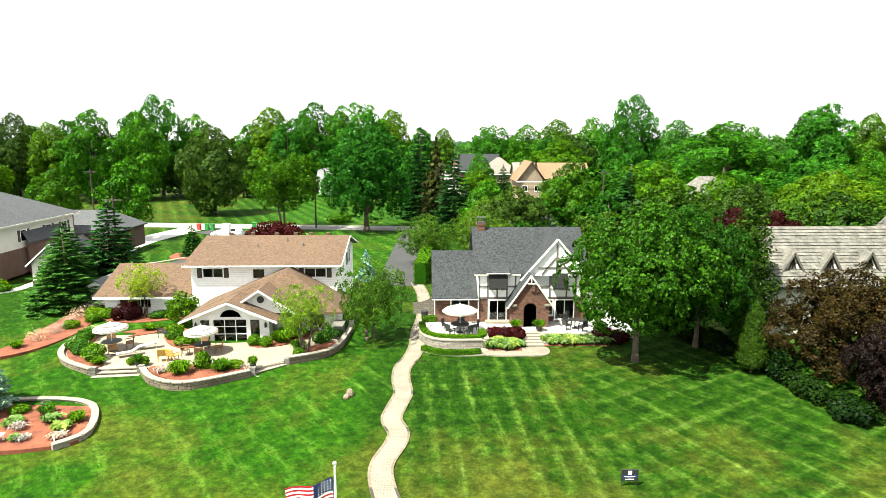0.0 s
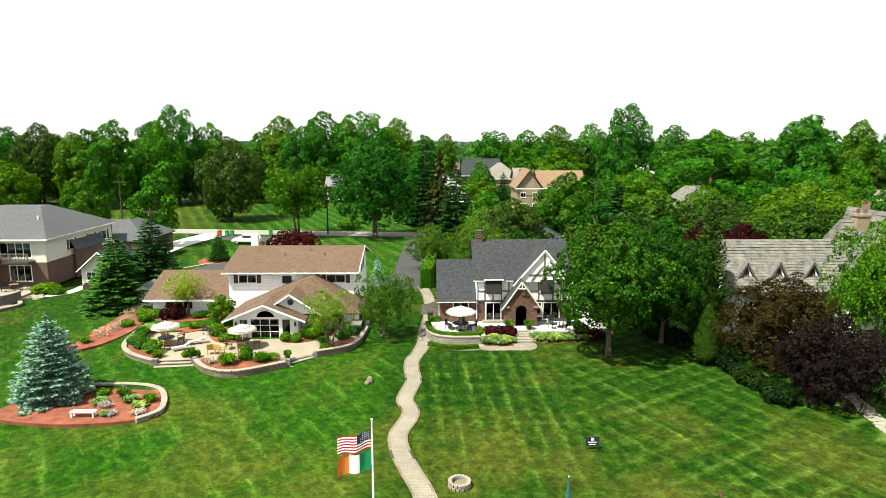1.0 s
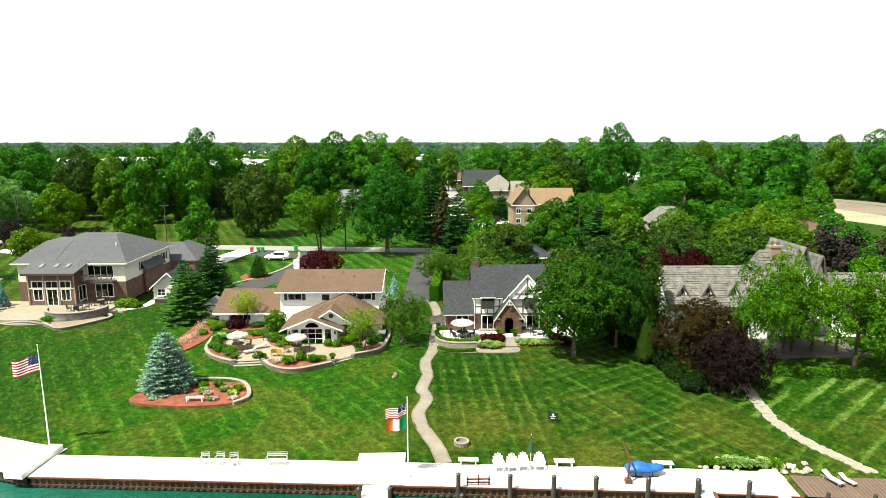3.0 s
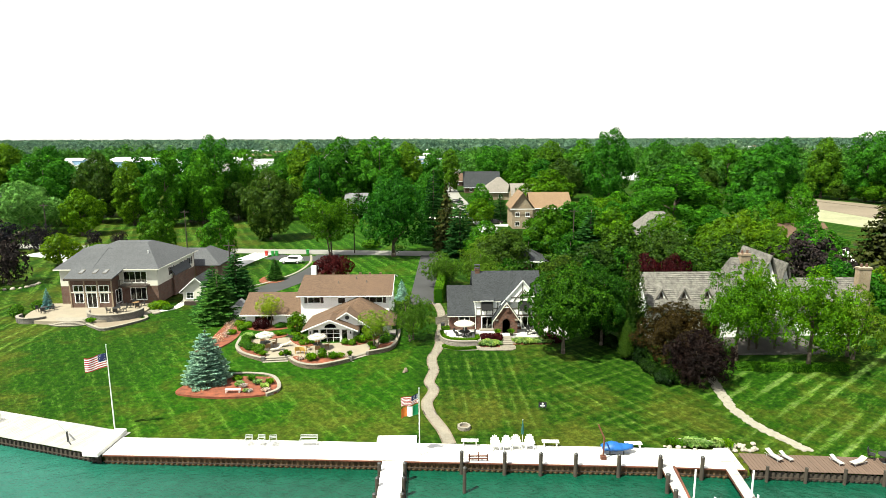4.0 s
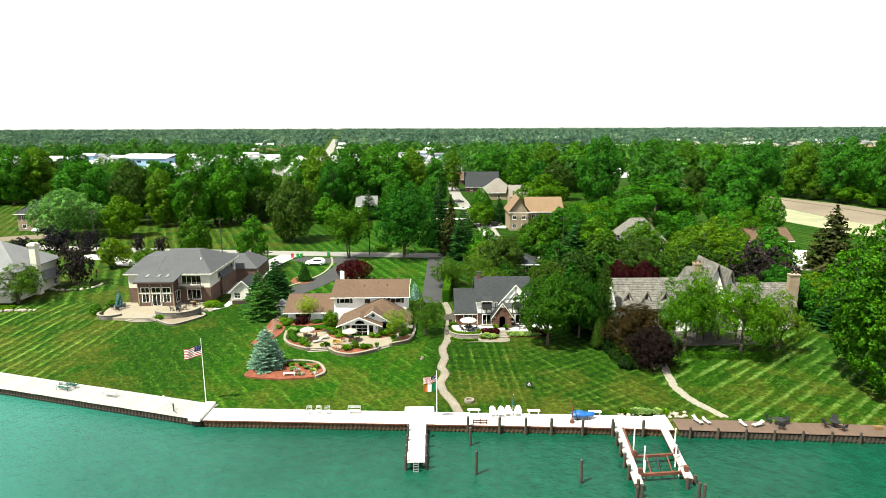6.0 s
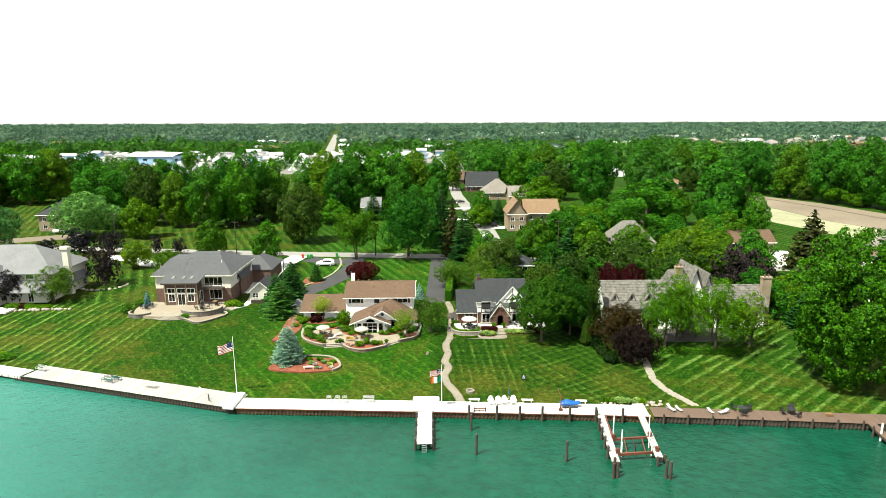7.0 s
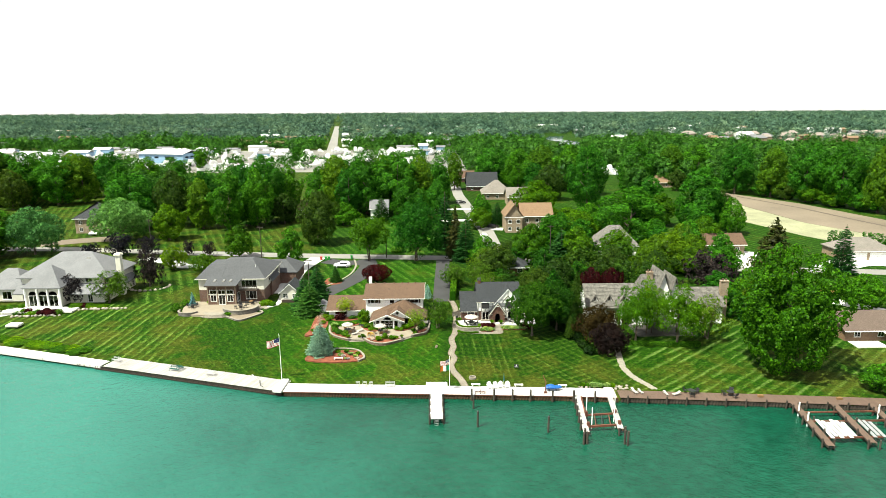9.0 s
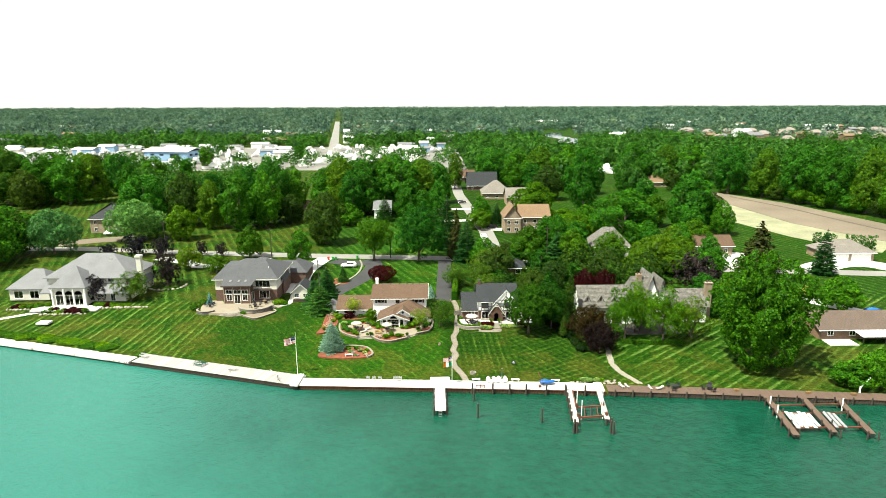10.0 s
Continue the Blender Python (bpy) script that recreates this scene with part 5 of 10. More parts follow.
def shake_house():
    z0 = 2.4
    h = thing("shake_roofed_house", (40, 30, z0 - 0.2), "storybook house with bleached wooden shake roofs", "house")
    x0, x1, y0, y1 = 26.6, 38.5, 26.4, 34.0
    o = [(1.2, 2.4, 0.8, 2.2), (4.2, 5.4, 0.8, 2.2), (7.5, 9.5, 0.1, 2.2)]
    wall(h, STUCCO, (x0, y0), (x1, y0), z0, 6.6, o)
    fill_windows(h, (x0, y0), (x1, y0), z0, o, nx=2, trim=DARKWOOD)
    wall(h, STUCCO, (x0, y1), (x0, y0 + 0.24), z0, 6.6)
    wall(h, STUCCO, (x1, y1 + 0.24), (x0, y1 + 0.24), z0, 6.6)
    e, zr, yr = 6.4, 10.55, 30.0
    shake_roof(h, (x0 - 0.4, y0 - 0.6, e), (x1 + 1, y0 - 0.6, e), (x1 + 1, yr, zr), (x0 - 0.4, yr, zr), 18, 30)
    shake_roof(h, (x1 + 1, y1 + 0.6, e), (x0 - 0.4, y1 + 0.6, e), (x0 - 0.4, yr, zr), (x1 + 1, yr, zr), 12, 24)
    gable_wall(h, STUCCO, (x0, y1), (x0, y0), 6.5, y1 - yr, 3.7)
    for gx in (28.3, 31.3, 34.4):
        dy = 27.0
        gable_wall(h, STUCCO, (gx - 0.75, dy), (gx + 0.75, dy), 7.3, 0.75, 1.5, th=0.3, name="dormer_wall")
        for s in (-1, 1):
            roof_planes(h, SHAKE, [[(gx + s * 1.0, dy - 0.2, 7.25), (gx, dy - 0.2, 9.0), (gx, dy + 1.5, 9.0), (gx + s * 1.0, dy + 0.2, 7.25)]], 0.12, name="dormer_roof")
            trim_bar(h, (gx + s * 0.98, dy - 0.22, 7.2), (gx, dy - 0.22, 8.9), 0.06, 0.16, TIMBER, "barge_board")
        for a, b in (((gx - 0.35, 7.3), (gx, 8.5)), ((gx + 0.35, 7.3), (gx, 8.5)), ((gx, 7.3), (gx, 8.5))):
            trim_bar(h, (a[0], dy - 0.02, a[1]), (b[0], dy - 0.02, b[1]), 0.05, 0.14, DARKWOOD, "timber")
    # tall steep cross gables in the middle
    for gx, zt, half, yf, yb in ((43.3, 13.1, 2.3, 28.6, 36), (46.0, 11.9, 1.6, 29.4, 36)):
        wall(h, STUCCO, (gx - half + 0.4, yf), (gx + half - 0.4, yf), z0, 7.0)
        gable_wall(h, STUCCO, (gx - half + 0.4, yf), (gx + half - 0.4, yf), 7.0, half - 0.4, zt - 7.8)
        shake_roof(h, (gx - half, yf - 0.5, 6.2), (gx - half, yb, 6.2), (gx, yb, zt), (gx, yf - 0.5, zt), 16, 18)
        shake_roof(h, (gx + half, yb, 6.2), (gx + half, yf - 0.5, 6.2), (gx, yf - 0.5, zt), (gx, yb, zt), 16, 18)
    wall(h, STUCCO, (38.6, 27.2), (43.2, 27.2), z0, 6.5)
    shake_roof(h, (37.2, 26.6, 6.4), (43.2, 26.6, 6.4), (43.2, 30.5, 12.4), (38.9, 30.5, 12.4), 20, 16)
    shake_roof(h, (37.2, 34.5, 6.4), (37.2, 26.6, 6.4), (38.9, 30.45, 12.4), (38.9, 30.55, 12.4), 20, 16)
    shake_roof(h, (43.2, 34.5, 6.4), (37.2, 34.5, 6.4), (38.9, 30.5, 12.4), (43.2, 30.5, 12.4), 12, 16)
    # right wing
    wall(h, STUCCO, (46.5, 26.8), (55.4, 26.8), z0, 6.4, [(2, 4, 0.8, 2.4), (5.5, 7.5, 0.8, 2.4)])
    fill_windows(h, (46.5, 26.8), (55.4, 26.8), z0, [(2, 4, 0.8, 2.4), (5.5, 7.5, 0.8, 2.4)], nx=2, trim=DARKWOOD)
    wall(h, STUCCO, (55.4, 27.04), (55.4, 33), z0, 6.4)
    wall(h, STUCCO, (55.4, 33.24), (46.5, 33.24), z0, 6.4)
    shake_roof(h, (46, 26.2, 6.3), (55.8, 26.2, 6.3), (55.8, 29.6, 9.7), (46, 29.6, 9.7), 14, 24)
    shake_roof(h, (55.8, 33.6, 6.3), (46, 33.6, 6.3), (46, 29.6, 9.7), (55.8, 29.6, 9.7), 10, 20)
    gable_wall(h, STUCCO, (55.4, 26.8), (55.4, 33.24), 6.35, 3.0, 3.1)
    for x, y, zt, w in ((55.95, 28.4, 11.5, 0.8), (40.6, 30.2, 13.1, 0.62)):
        bm = bmesh.new()
        box(bm, x - w, x + w, y - 0.45, y + 0.45, z0 if x > 50 else 9.0, zt - 0.35)
        box(bm, x - w - 0.08, x + w + 0.08, y - 0.53, y + 0.53, zt - 0.35, zt - 0.1)
        c = part("chimney", bm, TANBRICK, h, "tan brick chimney")
        for s in (-0.35, 0.35):
            bm = bmesh.new()
            rod(bm, (x + s, y, zt - 0.1), (x + s, y, zt + 0.35), 0.17, 0.14, 10)
            part("chimney_pot", bm, REDBRICK, c)
    # low porch roofs towards the lawn
    shake_roof(h, (38.5, 21.6, 4.4), (44.0, 21.6, 4.4), (42.0, 26.5, 6.4), (38.5, 26.5, 6.4), 10, 16)
    for x in (38.7, 41.0, 43.8):
        bm = bmesh.new()
        box(bm, x - 0.1, x + 0.1, 21.7, 21.9, 2.3, 4.35)
        part("porch_post", bm, DARKWOOD, h)
    bm = bmesh.new()
    box(bm, 35.5, 47, 20.2, 26.6, 2.05, 2.4)
    part("terrace", bm, GREYBLOCK, h)


shake_house()


# Pale hipped house on the far left
def pale_house():
    z0 = 2.5
    h = thing("pale_hipped_house", (-95, 50, z0 - 0.3), "large white house with steep pale-grey hipped roofs", "house")

    def hip(x0, x1, y0, y1, e, zr, rl, rr, yr, over=0.5):
        a, b, c, d = (x0 - over, y0 - over, e), (x1 + over, y0 - over, e), (x1 + over, y1 + over, e), (x0 - over, y1 + over, e)
        r0, r1 = (rl, yr, zr), (rr, yr, zr)
        if rr - rl < 0.05:
            pl = [[a, b, r0], [b, c, r0], [c, d, r0], [d, a, r0]]
        else:
            pl = [[a, b, r1, r0], [b, c, r1], [c, d, r0, r1], [d, a, r0]]
        roof_planes(h, ROOFPALE, pl, label="pale grey hipped roof")

    def rect(x0, x1, y0, y1, z1, front=(), nx=2):
        wall(h, CREAM, (x0, y0), (x1, y0), z0, z1, front)
        fill_windows(h, (x0, y0), (x1, y0), z0, front, nx=nx)
        wall(h, CREAM, (x1, y0 + 0.24), (x1, y1), z0, z1)
        wall(h, CREAM, (x0, y1), (x0, y0 + 0.24), z0, z1)
        wall(h, CREAM, (x1, y1 + 0.24), (x0, y1 + 0.24), z0, z1)

    rect(-104, -83.5, 47.5, 60, 8.5, [(2.5, 4.0, 4.6, 6.0), (15, 16.6, 4.6, 6.0), (14.2, 16.2, 0.2, 2.5)])
    hip(-104, -83.5, 47.5, 60, 8.3, 13.2, -97, -90, 53.5, 0.8)
    rect(-114, -104, 47, 57, 5.8, [(1.2, 3.4, 0.6, 2.4), (5.2, 7.4, 0.6, 2.4)])
    hip(-114, -104, 47, 57, 5.6, 9.5, -110, -107.5, 52)
    # bay towards the lake with tall arched windows
    rect(-100.2, -92.2, 42.4, 48.5, 7.4, [(0.7, 2.7, 0.2, 2.7), (3.0, 5.0, 0.2, 2.7), (5.3, 7.3, 0.2, 2.7)])
    hip(-100.2, -92.2, 42.4, 50.5, 7.2, 11.6, -96.4, -96.0, 46.8)
    for u in (0.7, 3.0, 5.3):
        m, _ = face_frame((-100.2, 42.4), (-92.2, 42.4), z0)
        bm = bmesh.new()
        c = u + 1.0
        arc = [(c - 1.0 * math.cos(math.pi * i / 10), 2.78 + 1.0 * math.sin(math.pi * i / 10)) for i in range(11)]
        bm.faces.new([bm.verts.new(m @ Vector((a, -0.03, b))) for a, b in arc])
        bmesh.ops.solidify(bm, geom=bm.faces[:], thickness=0.02)
        part("arched_light", bm, BLACK, h, "dark half-round window head")
    for x in (-100.2, -97.4, -95.0, -92.2):
        bm = bmesh.new()
        rod(bm, (x, 42.2, z0), (x, 42.2, 7.2), 0.22, 0.2, 12)
        part("column", bm, WHITE, h)
    rect(-92.2, -84, 45.5, 48, 5.4, [(4.5, 5.6, 0.2, 2.3)])
    roof_planes(h, ROOFPALE, [[(-92.6, 44.2, 5.0), (-82.4, 44.2, 5.0), (-83.4, 48, 7.0), (-92.6, 48, 7.0)], [(-82.4, 44.2, 5.0), (-82.4, 60, 5.0), (-83.5, 59, 6.4), (-83.5, 48, 7.0)], [(-104.6, 44.4, 5.1), (-100, 44.4, 5.1), (-100, 48, 6.9), (-104.6, 48, 6.9)]])
    bm = bmesh.new()
    box(bm, -83.4, -82.2, 51.5, 52.7, z0, 13.0)
    box(bm, -83.6, -82.0, 51.3, 52.9, 12.4, 12.8)
    part("chimney", bm, CREAM, h)
    for x, y, z in ((-91.2, 48.6, 9.5), (-89.6, 50.4, 10.85)):
        bm = bmesh.new()
        slab(bm, [(x - 0.5, y, z), (x + 0.5, y, z), (x + 0.2, y + 1.5, z + 1.25), (x - 0.8, y + 1.5, z + 1.25)], 0.1)
        part("skylight", bm, BLACK, h)
    bm = bmesh.new()
    box(bm, -104, -88, 38.8, 42.4, 2.2, z0)
    part("terrace", bm, CONCRETE, h)


pale_house()


def simple_house(name, x0, x1, y0, y1, z1, zr, wall_m, roof_m, label, ridge="x", hipped=True, wins=4, garage=False, storeys=1):
    """A plain house with windows, for those farther off."""
    z0 = ground_z((x0 + x1) / 2, y0)
    h = thing(name, ((x0 + x1) / 2, (y0 + y1) / 2, z0 - 0.1), label, "house")
    L = x1 - x0
    o = []
    for s in range(storeys):
        for i in range(wins):
            u = L * (i + 0.5) / wins
            o.append((u - 0.6, u + 0.6, 0.9 + 2.7 * s, 2.1 + 2.7 * s))
    if garage:
        o = [(0.8, L / 2 - 0.4, 0.05, 2.3), (L / 2 + 0.4, L - 0.8, 0.05, 2.3)]
    wall(h, wall_m, (x0, y0), (x1, y0), z0, z1, o)
    if garage:
        m, _ = face_frame((x0, y0), (x1, y0), z0)
        for u0, u1, v0, v1 in o:
            bm = bmesh.new()
            for k in range(4):
                box(bm, u0, u1, 0.06, 0.12, v0 + 0.56 * k, v0 + 0.56 * k + 0.53, m)
            part("garage_door", bm, WHITE, h, "white panelled garage door")
    else:
        fill_windows(h, (x0, y0), (x1, y0), z0, o, nx=2)
    D = y1 - y0
    so = [(D * 0.3 - 0.6, D * 0.3 + 0.6, 0.9, 2.1), (D * 0.7 - 0.6, D * 0.7 + 0.6, 0.9, 2.1)]
    wall(h, wall_m, (x1, y0 + 0.24), (x1, y1), z0, z1, so)
    fill_windows(h, (x1, y0 + 0.24), (x1, y1), z0, so, nx=2)
    wall(h, wall_m, (x0, y1), (x0, y0 + 0.24), z0, z1)
    wall(h, wall_m, (x1, y1 + 0.24), (x0, y1 + 0.24), z0, z1)
    e, v = z1 - 0.1, 0.6
    a, b, c, d = (x0 - v, y0 - v, e), (x1 + v, y0 - v, e), (x1 + v, y1 + v, e), (x0 - v, y1 + v, e)
    if ridge == "x":
        ym, k = (y0 + y1) / 2, (D / 2 if hipped else -v)
        r0, r1 = (x0 + k, ym, zr), (x1 - k, ym, zr)
        pl = [[a, b, r1, r0], [c, d, r0, r1]] + ([[b, c, r1], [d, a, r0]] if hipped else [])
        if not hipped:
            gable_wall(h, wall_m, (x1, y0), (x1, y1), z1 - 0.05, D / 2, zr - z1 - 0.1)
            gable_wall(h, wall_m, (x0, y1), (x0, y0), z1 - 0.05, D / 2, zr - z1 - 0.1)
    else:
        xm, k = (x0 + x1) / 2, (L / 2 if hipped else -v)
        r0, r1 = (xm, y0 + k, zr), (xm, y1 - k, zr)
        pl = [[d, a, r0, r1], [b, c, r1, r0]] + ([[a, b, r0], [c, d, r1]] if hipped else [])
        if not hipped:
            gable_wall(h, wall_m, (x0, y0), (x1, y0), z1 - 0.05, L / 2, zr - z1 - 0.1)
            gable_wall(h, wall_m, (x1, y1), (x0, y1), z1 - 0.05, L / 2, zr - z1 - 0.1)
    roof_planes(h, roof_m, pl)
    trim_bar(h, (x0 - v, y0 - v - 0.03, e - 0.08), (x1 + v, y0 - v - 0.03, e - 0.08), 0.05, 0.2, WHITE, "gutter")
    return h


simple_house("tan_house", 21.2, 27.2, 125, 136, 8.3, 12.9, TANBRICK, ROOFTAN, "tan brick two-storey house with an orange-tan roof", "y", False, 2, storeys=2)
simple_house("tan_house_wing", 27.3, 38.5, 127, 138, 8.2, 12.3, TANBRICK, ROOFTAN, "tan brick house wing with a tan gabled roof", "x", False, 3, storeys=2)
simple_house("grey_hipped_house", 19.5, 34, 208, 221, 5.6, 11.5, TANBRICK, ROOFTAUPE, "tan house with a broad grey hipped roof", "x", True, 3)
simple_house("grey_gabled_house", 29.5, 39, 188, 199, 6.4, 10.4, TANBRICK, ROOFTAUPE, "tan house with a grey gabled roof", "x", False, 2)
simple_house("dark_roofed_house", 13.5, 30, 241, 253, 5.0, 12.2, REDBRICK, ROOFSLATE, "brick house with a dark slate roof", "x", False, 3)
simple_house("brown_ranch_house", 75, 108, 16.5, 26, 4.6, 7.0, RANCHBRICK, ROOFRANCH, "low brick ranch house with a brown roof", "x", False, 7)
simple_house("garage_house", 116.5, 131.5, 79.5, 89.5, 5.2, 8.4, TANBRICK, ROOFTAUPE, "low house with two white garage doors and a grey-brown roof", "x", True, 3, garage=True)
simple_house("brown_roofed_cottage", 78.5, 91.5, 89, 97, 5.4, 8.2, TANBRICK, ROOFBROWN, "low tan house with a brown roof", "x", False, 3)
simple_house("shake_cottage", 45, 57.5, 88, 97, 5.6, 11.2, STUCCO, SHAKE, "cottage with a steep bleached roof", "x", True, 3)
simple_house("dark_far_house", -138.5, -126, 130.5, 142, 8.0, 13.3, TANBRICK, ROOFSLATE, "two-storey house with a dark roof beside the lawn", "y", True, 3, storeys=2)
simple_house("brown_far_house", -65, -53, 160, 168, 5.8, 9.4, TANBRICK, ROOFBROWN, "low house with a brown roof among trees", "x", False, 3)
simple_house("white_far_house", -31.5, -24.5, 157, 164, 6.4, 9.8, SIDING, ROOFPALE, "white house with a pale roof among trees", "x", False, 2)
simple_house("tudor_garage", 12.5, 20, 66, 74, 4.9, 7.3, BRICK, ROOFSLATE, "low garage with a dark slate roof", "x", True, 2)
simple_house("red_far_house", 9, 20, 283, 292, 5, 9, REDBRICK, ROOFBROWN, "small red-brown house among trees", "x", False, 2)
simple_house("small_far_house", 118, 131, 250, 260, 5.2, 9, TANBRICK, ROOFTAN, "tan-roofed house among trees", "x", True, 2)


# awning and patio of the ranch house
aw = thing("patio_awning", (87, 15, 2.2), "white flat patio awning on thin posts", "awning")
bm = bmesh.new()
slab(bm, [(82.0, 13.2, 4.0), (92.0, 13.2, 4.0), (92.0, 16.4, 4.35), (82.0, 16.4, 4.35)], 0.1)
part("canopy", bm, WHITE, aw)
for x in (82.3, 87.0, 91.7):
    bm = bmesh.new()
    rod(bm, (x, 13.4, 1.9), (x, 13.4, 3.92), 0.05, 0.05, 8)
    part("post", bm, BLACK, aw)
bm = bmesh.new()
flat_shape(bm, [(75.5, 13.2), (81.5, 13.2), (81.5, 16.3), (75.5, 16.3)], ground_z(78, 14.5) + 0.12, 0.2)
laid("patio_ranch", bm, CONCRETE, "pale concrete patio before the ranch house", "patio")
# ---- plants ----
def quads_mesh(name, v, material):
    """A mesh of loose quads from an (n, 4, 3) array."""
    n = len(v)
    me = bpy.data.meshes.new(name)
    me.vertices.add(n * 4)
    me.vertices.foreach_set("co", v.reshape(-1).astype(np.float32))
    me.loops.add(n * 4)
    me.loops.foreach_set("vertex_index", np.arange(n * 4, dtype=np.int32))
    me.polygons.add(n)
    me.polygons.foreach_set("loop_start", np.arange(0, n * 4, 4, dtype=np.int32))
    me.update(calc_edges=True)
    me.materials.append(material)
    return me


def leaf_quads(rng, p, out, size, flat=0.55):
    """Bent leaf sprays at points p that face roughly outwards."""
    n = len(p)
    nrm = out + rng.normal(0, flat, (n, 3))
    nrm /= np.linalg.norm(nrm, axis=1)[:, None] + 1e-9
    a = np.cross(nrm, rng.normal(0, 1, (n, 3)))
    a /= np.linalg.norm(a, axis=1)[:, None] + 1e-9
    b = np.cross(nrm, a)
    s = size * rng.uniform(0.55, 1.35, (n, 1))
    w = s * rng.uniform(0.55, 0.9, (n, 1))
    bend = nrm * s * rng.uniform(-0.35, 0.1, (n, 1))
    return np.stack([p - a * s, p - b * w + bend * 0.3, p + a * s + bend, p + b * w], axis=1)


SHAPES = {
    "block": lambda t: 1.0,
    "round": lambda t: max(0.25, math.sin(math.pi * min(1, 0.16 + 0.84 * t)) ** 0.55),
    "broad": lambda t: max(0.2, 1.0 - 0.72 * t ** 2.2),
    "umbrella": lambda t: 0.55 + 0.5 * t if t < 0.75 else max(0.25, 1.7 - 1.1 * t),
    "egg": lambda t: max(0.3, (1 - t) ** 0.42 * (0.7 + 0.6 * t)),
    "tall": lambda t: max(0.2, math.sin(math.pi * (0.12 + 0.81 * t)) ** 0.6),
}


def trunk_bmesh(rng, height, r, fork, limbs, lean=0.03, spread=0.5, stems=1):
    bm = bmesh.new()
    for s in range(stems):
        off = Vector((0, 0, 0)) if stems == 1 else Vector((math.cos(s * 2.2), math.sin(s * 2.2), 0)) * r * 1.6
        dirv = Vector((rng.uniform(-lean, lean), rng.uniform(-lean, lean), 1)) + (off * (0.5 / max(r, 0.01)) * 0.25 if stems > 1 else Vector())
        p0 = off - Vector((0, 0, 0.15))
        p1 = off + dirv * fork * 0.3
        p2 = off + dirv * fork
        p3 = off + dirv * height * 0.8
        rr = r / math.sqrt(stems)
        rod(bm, p0, p1, rr * 1.35, rr, 8)
        rod(bm, p1, p2, rr, rr * 0.8, 8)
        rod(bm, p2, p3, rr * 0.8, rr * 0.15, 6)
        for i in range(limbs):
            a = i * 2.4 + rng.uniform(0, 1) + s
            st = p2.lerp(p3, rng.uniform(0, 0.55))
            ln = height * spread * rng.uniform(0.35, 0.6)
            en = st + Vector((math.cos(a) * ln * 0.7, math.sin(a) * ln * 0.7, ln * 0.65))
            rod(bm, st, en, rr * 0.42, rr * 0.08, 5)
    return bm


TREES = {}


def knobs_on(rng, count, height, radius, base, shape, size, twigs=7):
    """Boughs of uneven size all over a crown's outside, each a cluster of smaller knobs."""
    out = []
    ph = rng.uniform(0, 6.28, 4)
    for i in range(count):
        t = (i + rng.uniform(0.0, 1.0)) / count
        ang = i * 2.39996 + rng.uniform(-0.6, 0.6)
        lr = radius * size * rng.uniform(0.75, 1.25) * (0.7 + 0.3 * shape(t))
        lop = 1 + 0.10 * math.sin(ang + ph[0]) + 0.09 * math.sin(2 * ang + 5 * t + ph[1]) + 0.05 * math.sin(3 * ang - 7 * t + ph[2])
        rr = max(0.0, radius * shape(t) * lop * rng.uniform(0.86, 1.05) - lr * 0.8)
        c = np.array([rr * math.cos(ang), rr * math.sin(ang), base + lr * 0.7 + (height - base - lr * 1.6) * t])
        out.append((*c, lr * 0.8))
        for k in range(twigs):
            d = rng.normal(0, 1, 3)
            d /= np.linalg.norm(d)
            d[2] = abs(d[2]) * 0.9 - 0.1
            s = lr * rng.uniform(0.28, 0.55)
            out.append((*(c + d * (lr * rng.uniform(0.85, 1.12) - s * 0.6)), s))
    return np.array(out)


def shell_points(rng, n, knobs, mid, inside=0.10):
    """Points on the free outer faces of the boughs, with the way that each looks, and a few inside."""
    got_p, got_d, have = [], [], 0
    w = knobs[:, 3] ** 2
    while have < n:
        m = int(1.7 * n)
        pick = rng.choice(len(knobs), m, p=w / w.sum())
        d = rng.normal(0, 1, (m, 3))
        d /= np.linalg.norm(d, axis=1)[:, None]
        p = knobs[pick, :3] + d * knobs[pick, 3:] * (1 + rng.normal(-0.03, 0.10, (m, 1)))
        out = p - mid
        out /= np.linalg.norm(out, axis=1)[:, None] + 1e-9
        keep = (d * out).sum(1) > -0.1
        for k in knobs:
            keep &= ((p - k[:3]) ** 2).sum(1) > (0.84 * k[3]) ** 2
        deep = rng.uniform(0, 1, m) < inside
        p = np.where(deep[:, None], mid + (p - mid) * rng.uniform(0.45, 0.9, (m, 1)), p)
        keep |= deep
        got_p.append(p[keep])
        got_d.append((d * 0.75 + out * 0.45)[keep])
        have += int(keep.sum())
    return np.concatenate(got_p)[:n], np.concatenate(got_d)[:n]


def broadleaf_meshes(key, height, radius, base, shape, leaves, size, material, knobs=60, seed=1, knob=0.27, twigs=7, stems=1, trunk=0.28, limbs=7, flat=0.5, inside=0.10):
    rng = np.random.default_rng(seed)
    kn = knobs_on(rng, knobs, height, radius, base, SHAPES[shape], knob, twigs)
    p, d = shell_points(rng, leaves, kn, np.array([0, 0, base + 0.42 * (height - base)]), inside)
    crown = quads_mesh(key + "_crown", leaf_quads(rng, p, d + np.array([0, 0, 0.2]), size, flat), material)
    stem = finish(key + "_trunk", trunk_bmesh(random.Random(seed), height, trunk, max(base * 0.95, height * 0.14), limbs, stems=stems, spread=radius / height * 1.1), BARK, True)
    TREES[key] = (stem, crown, height, radius)


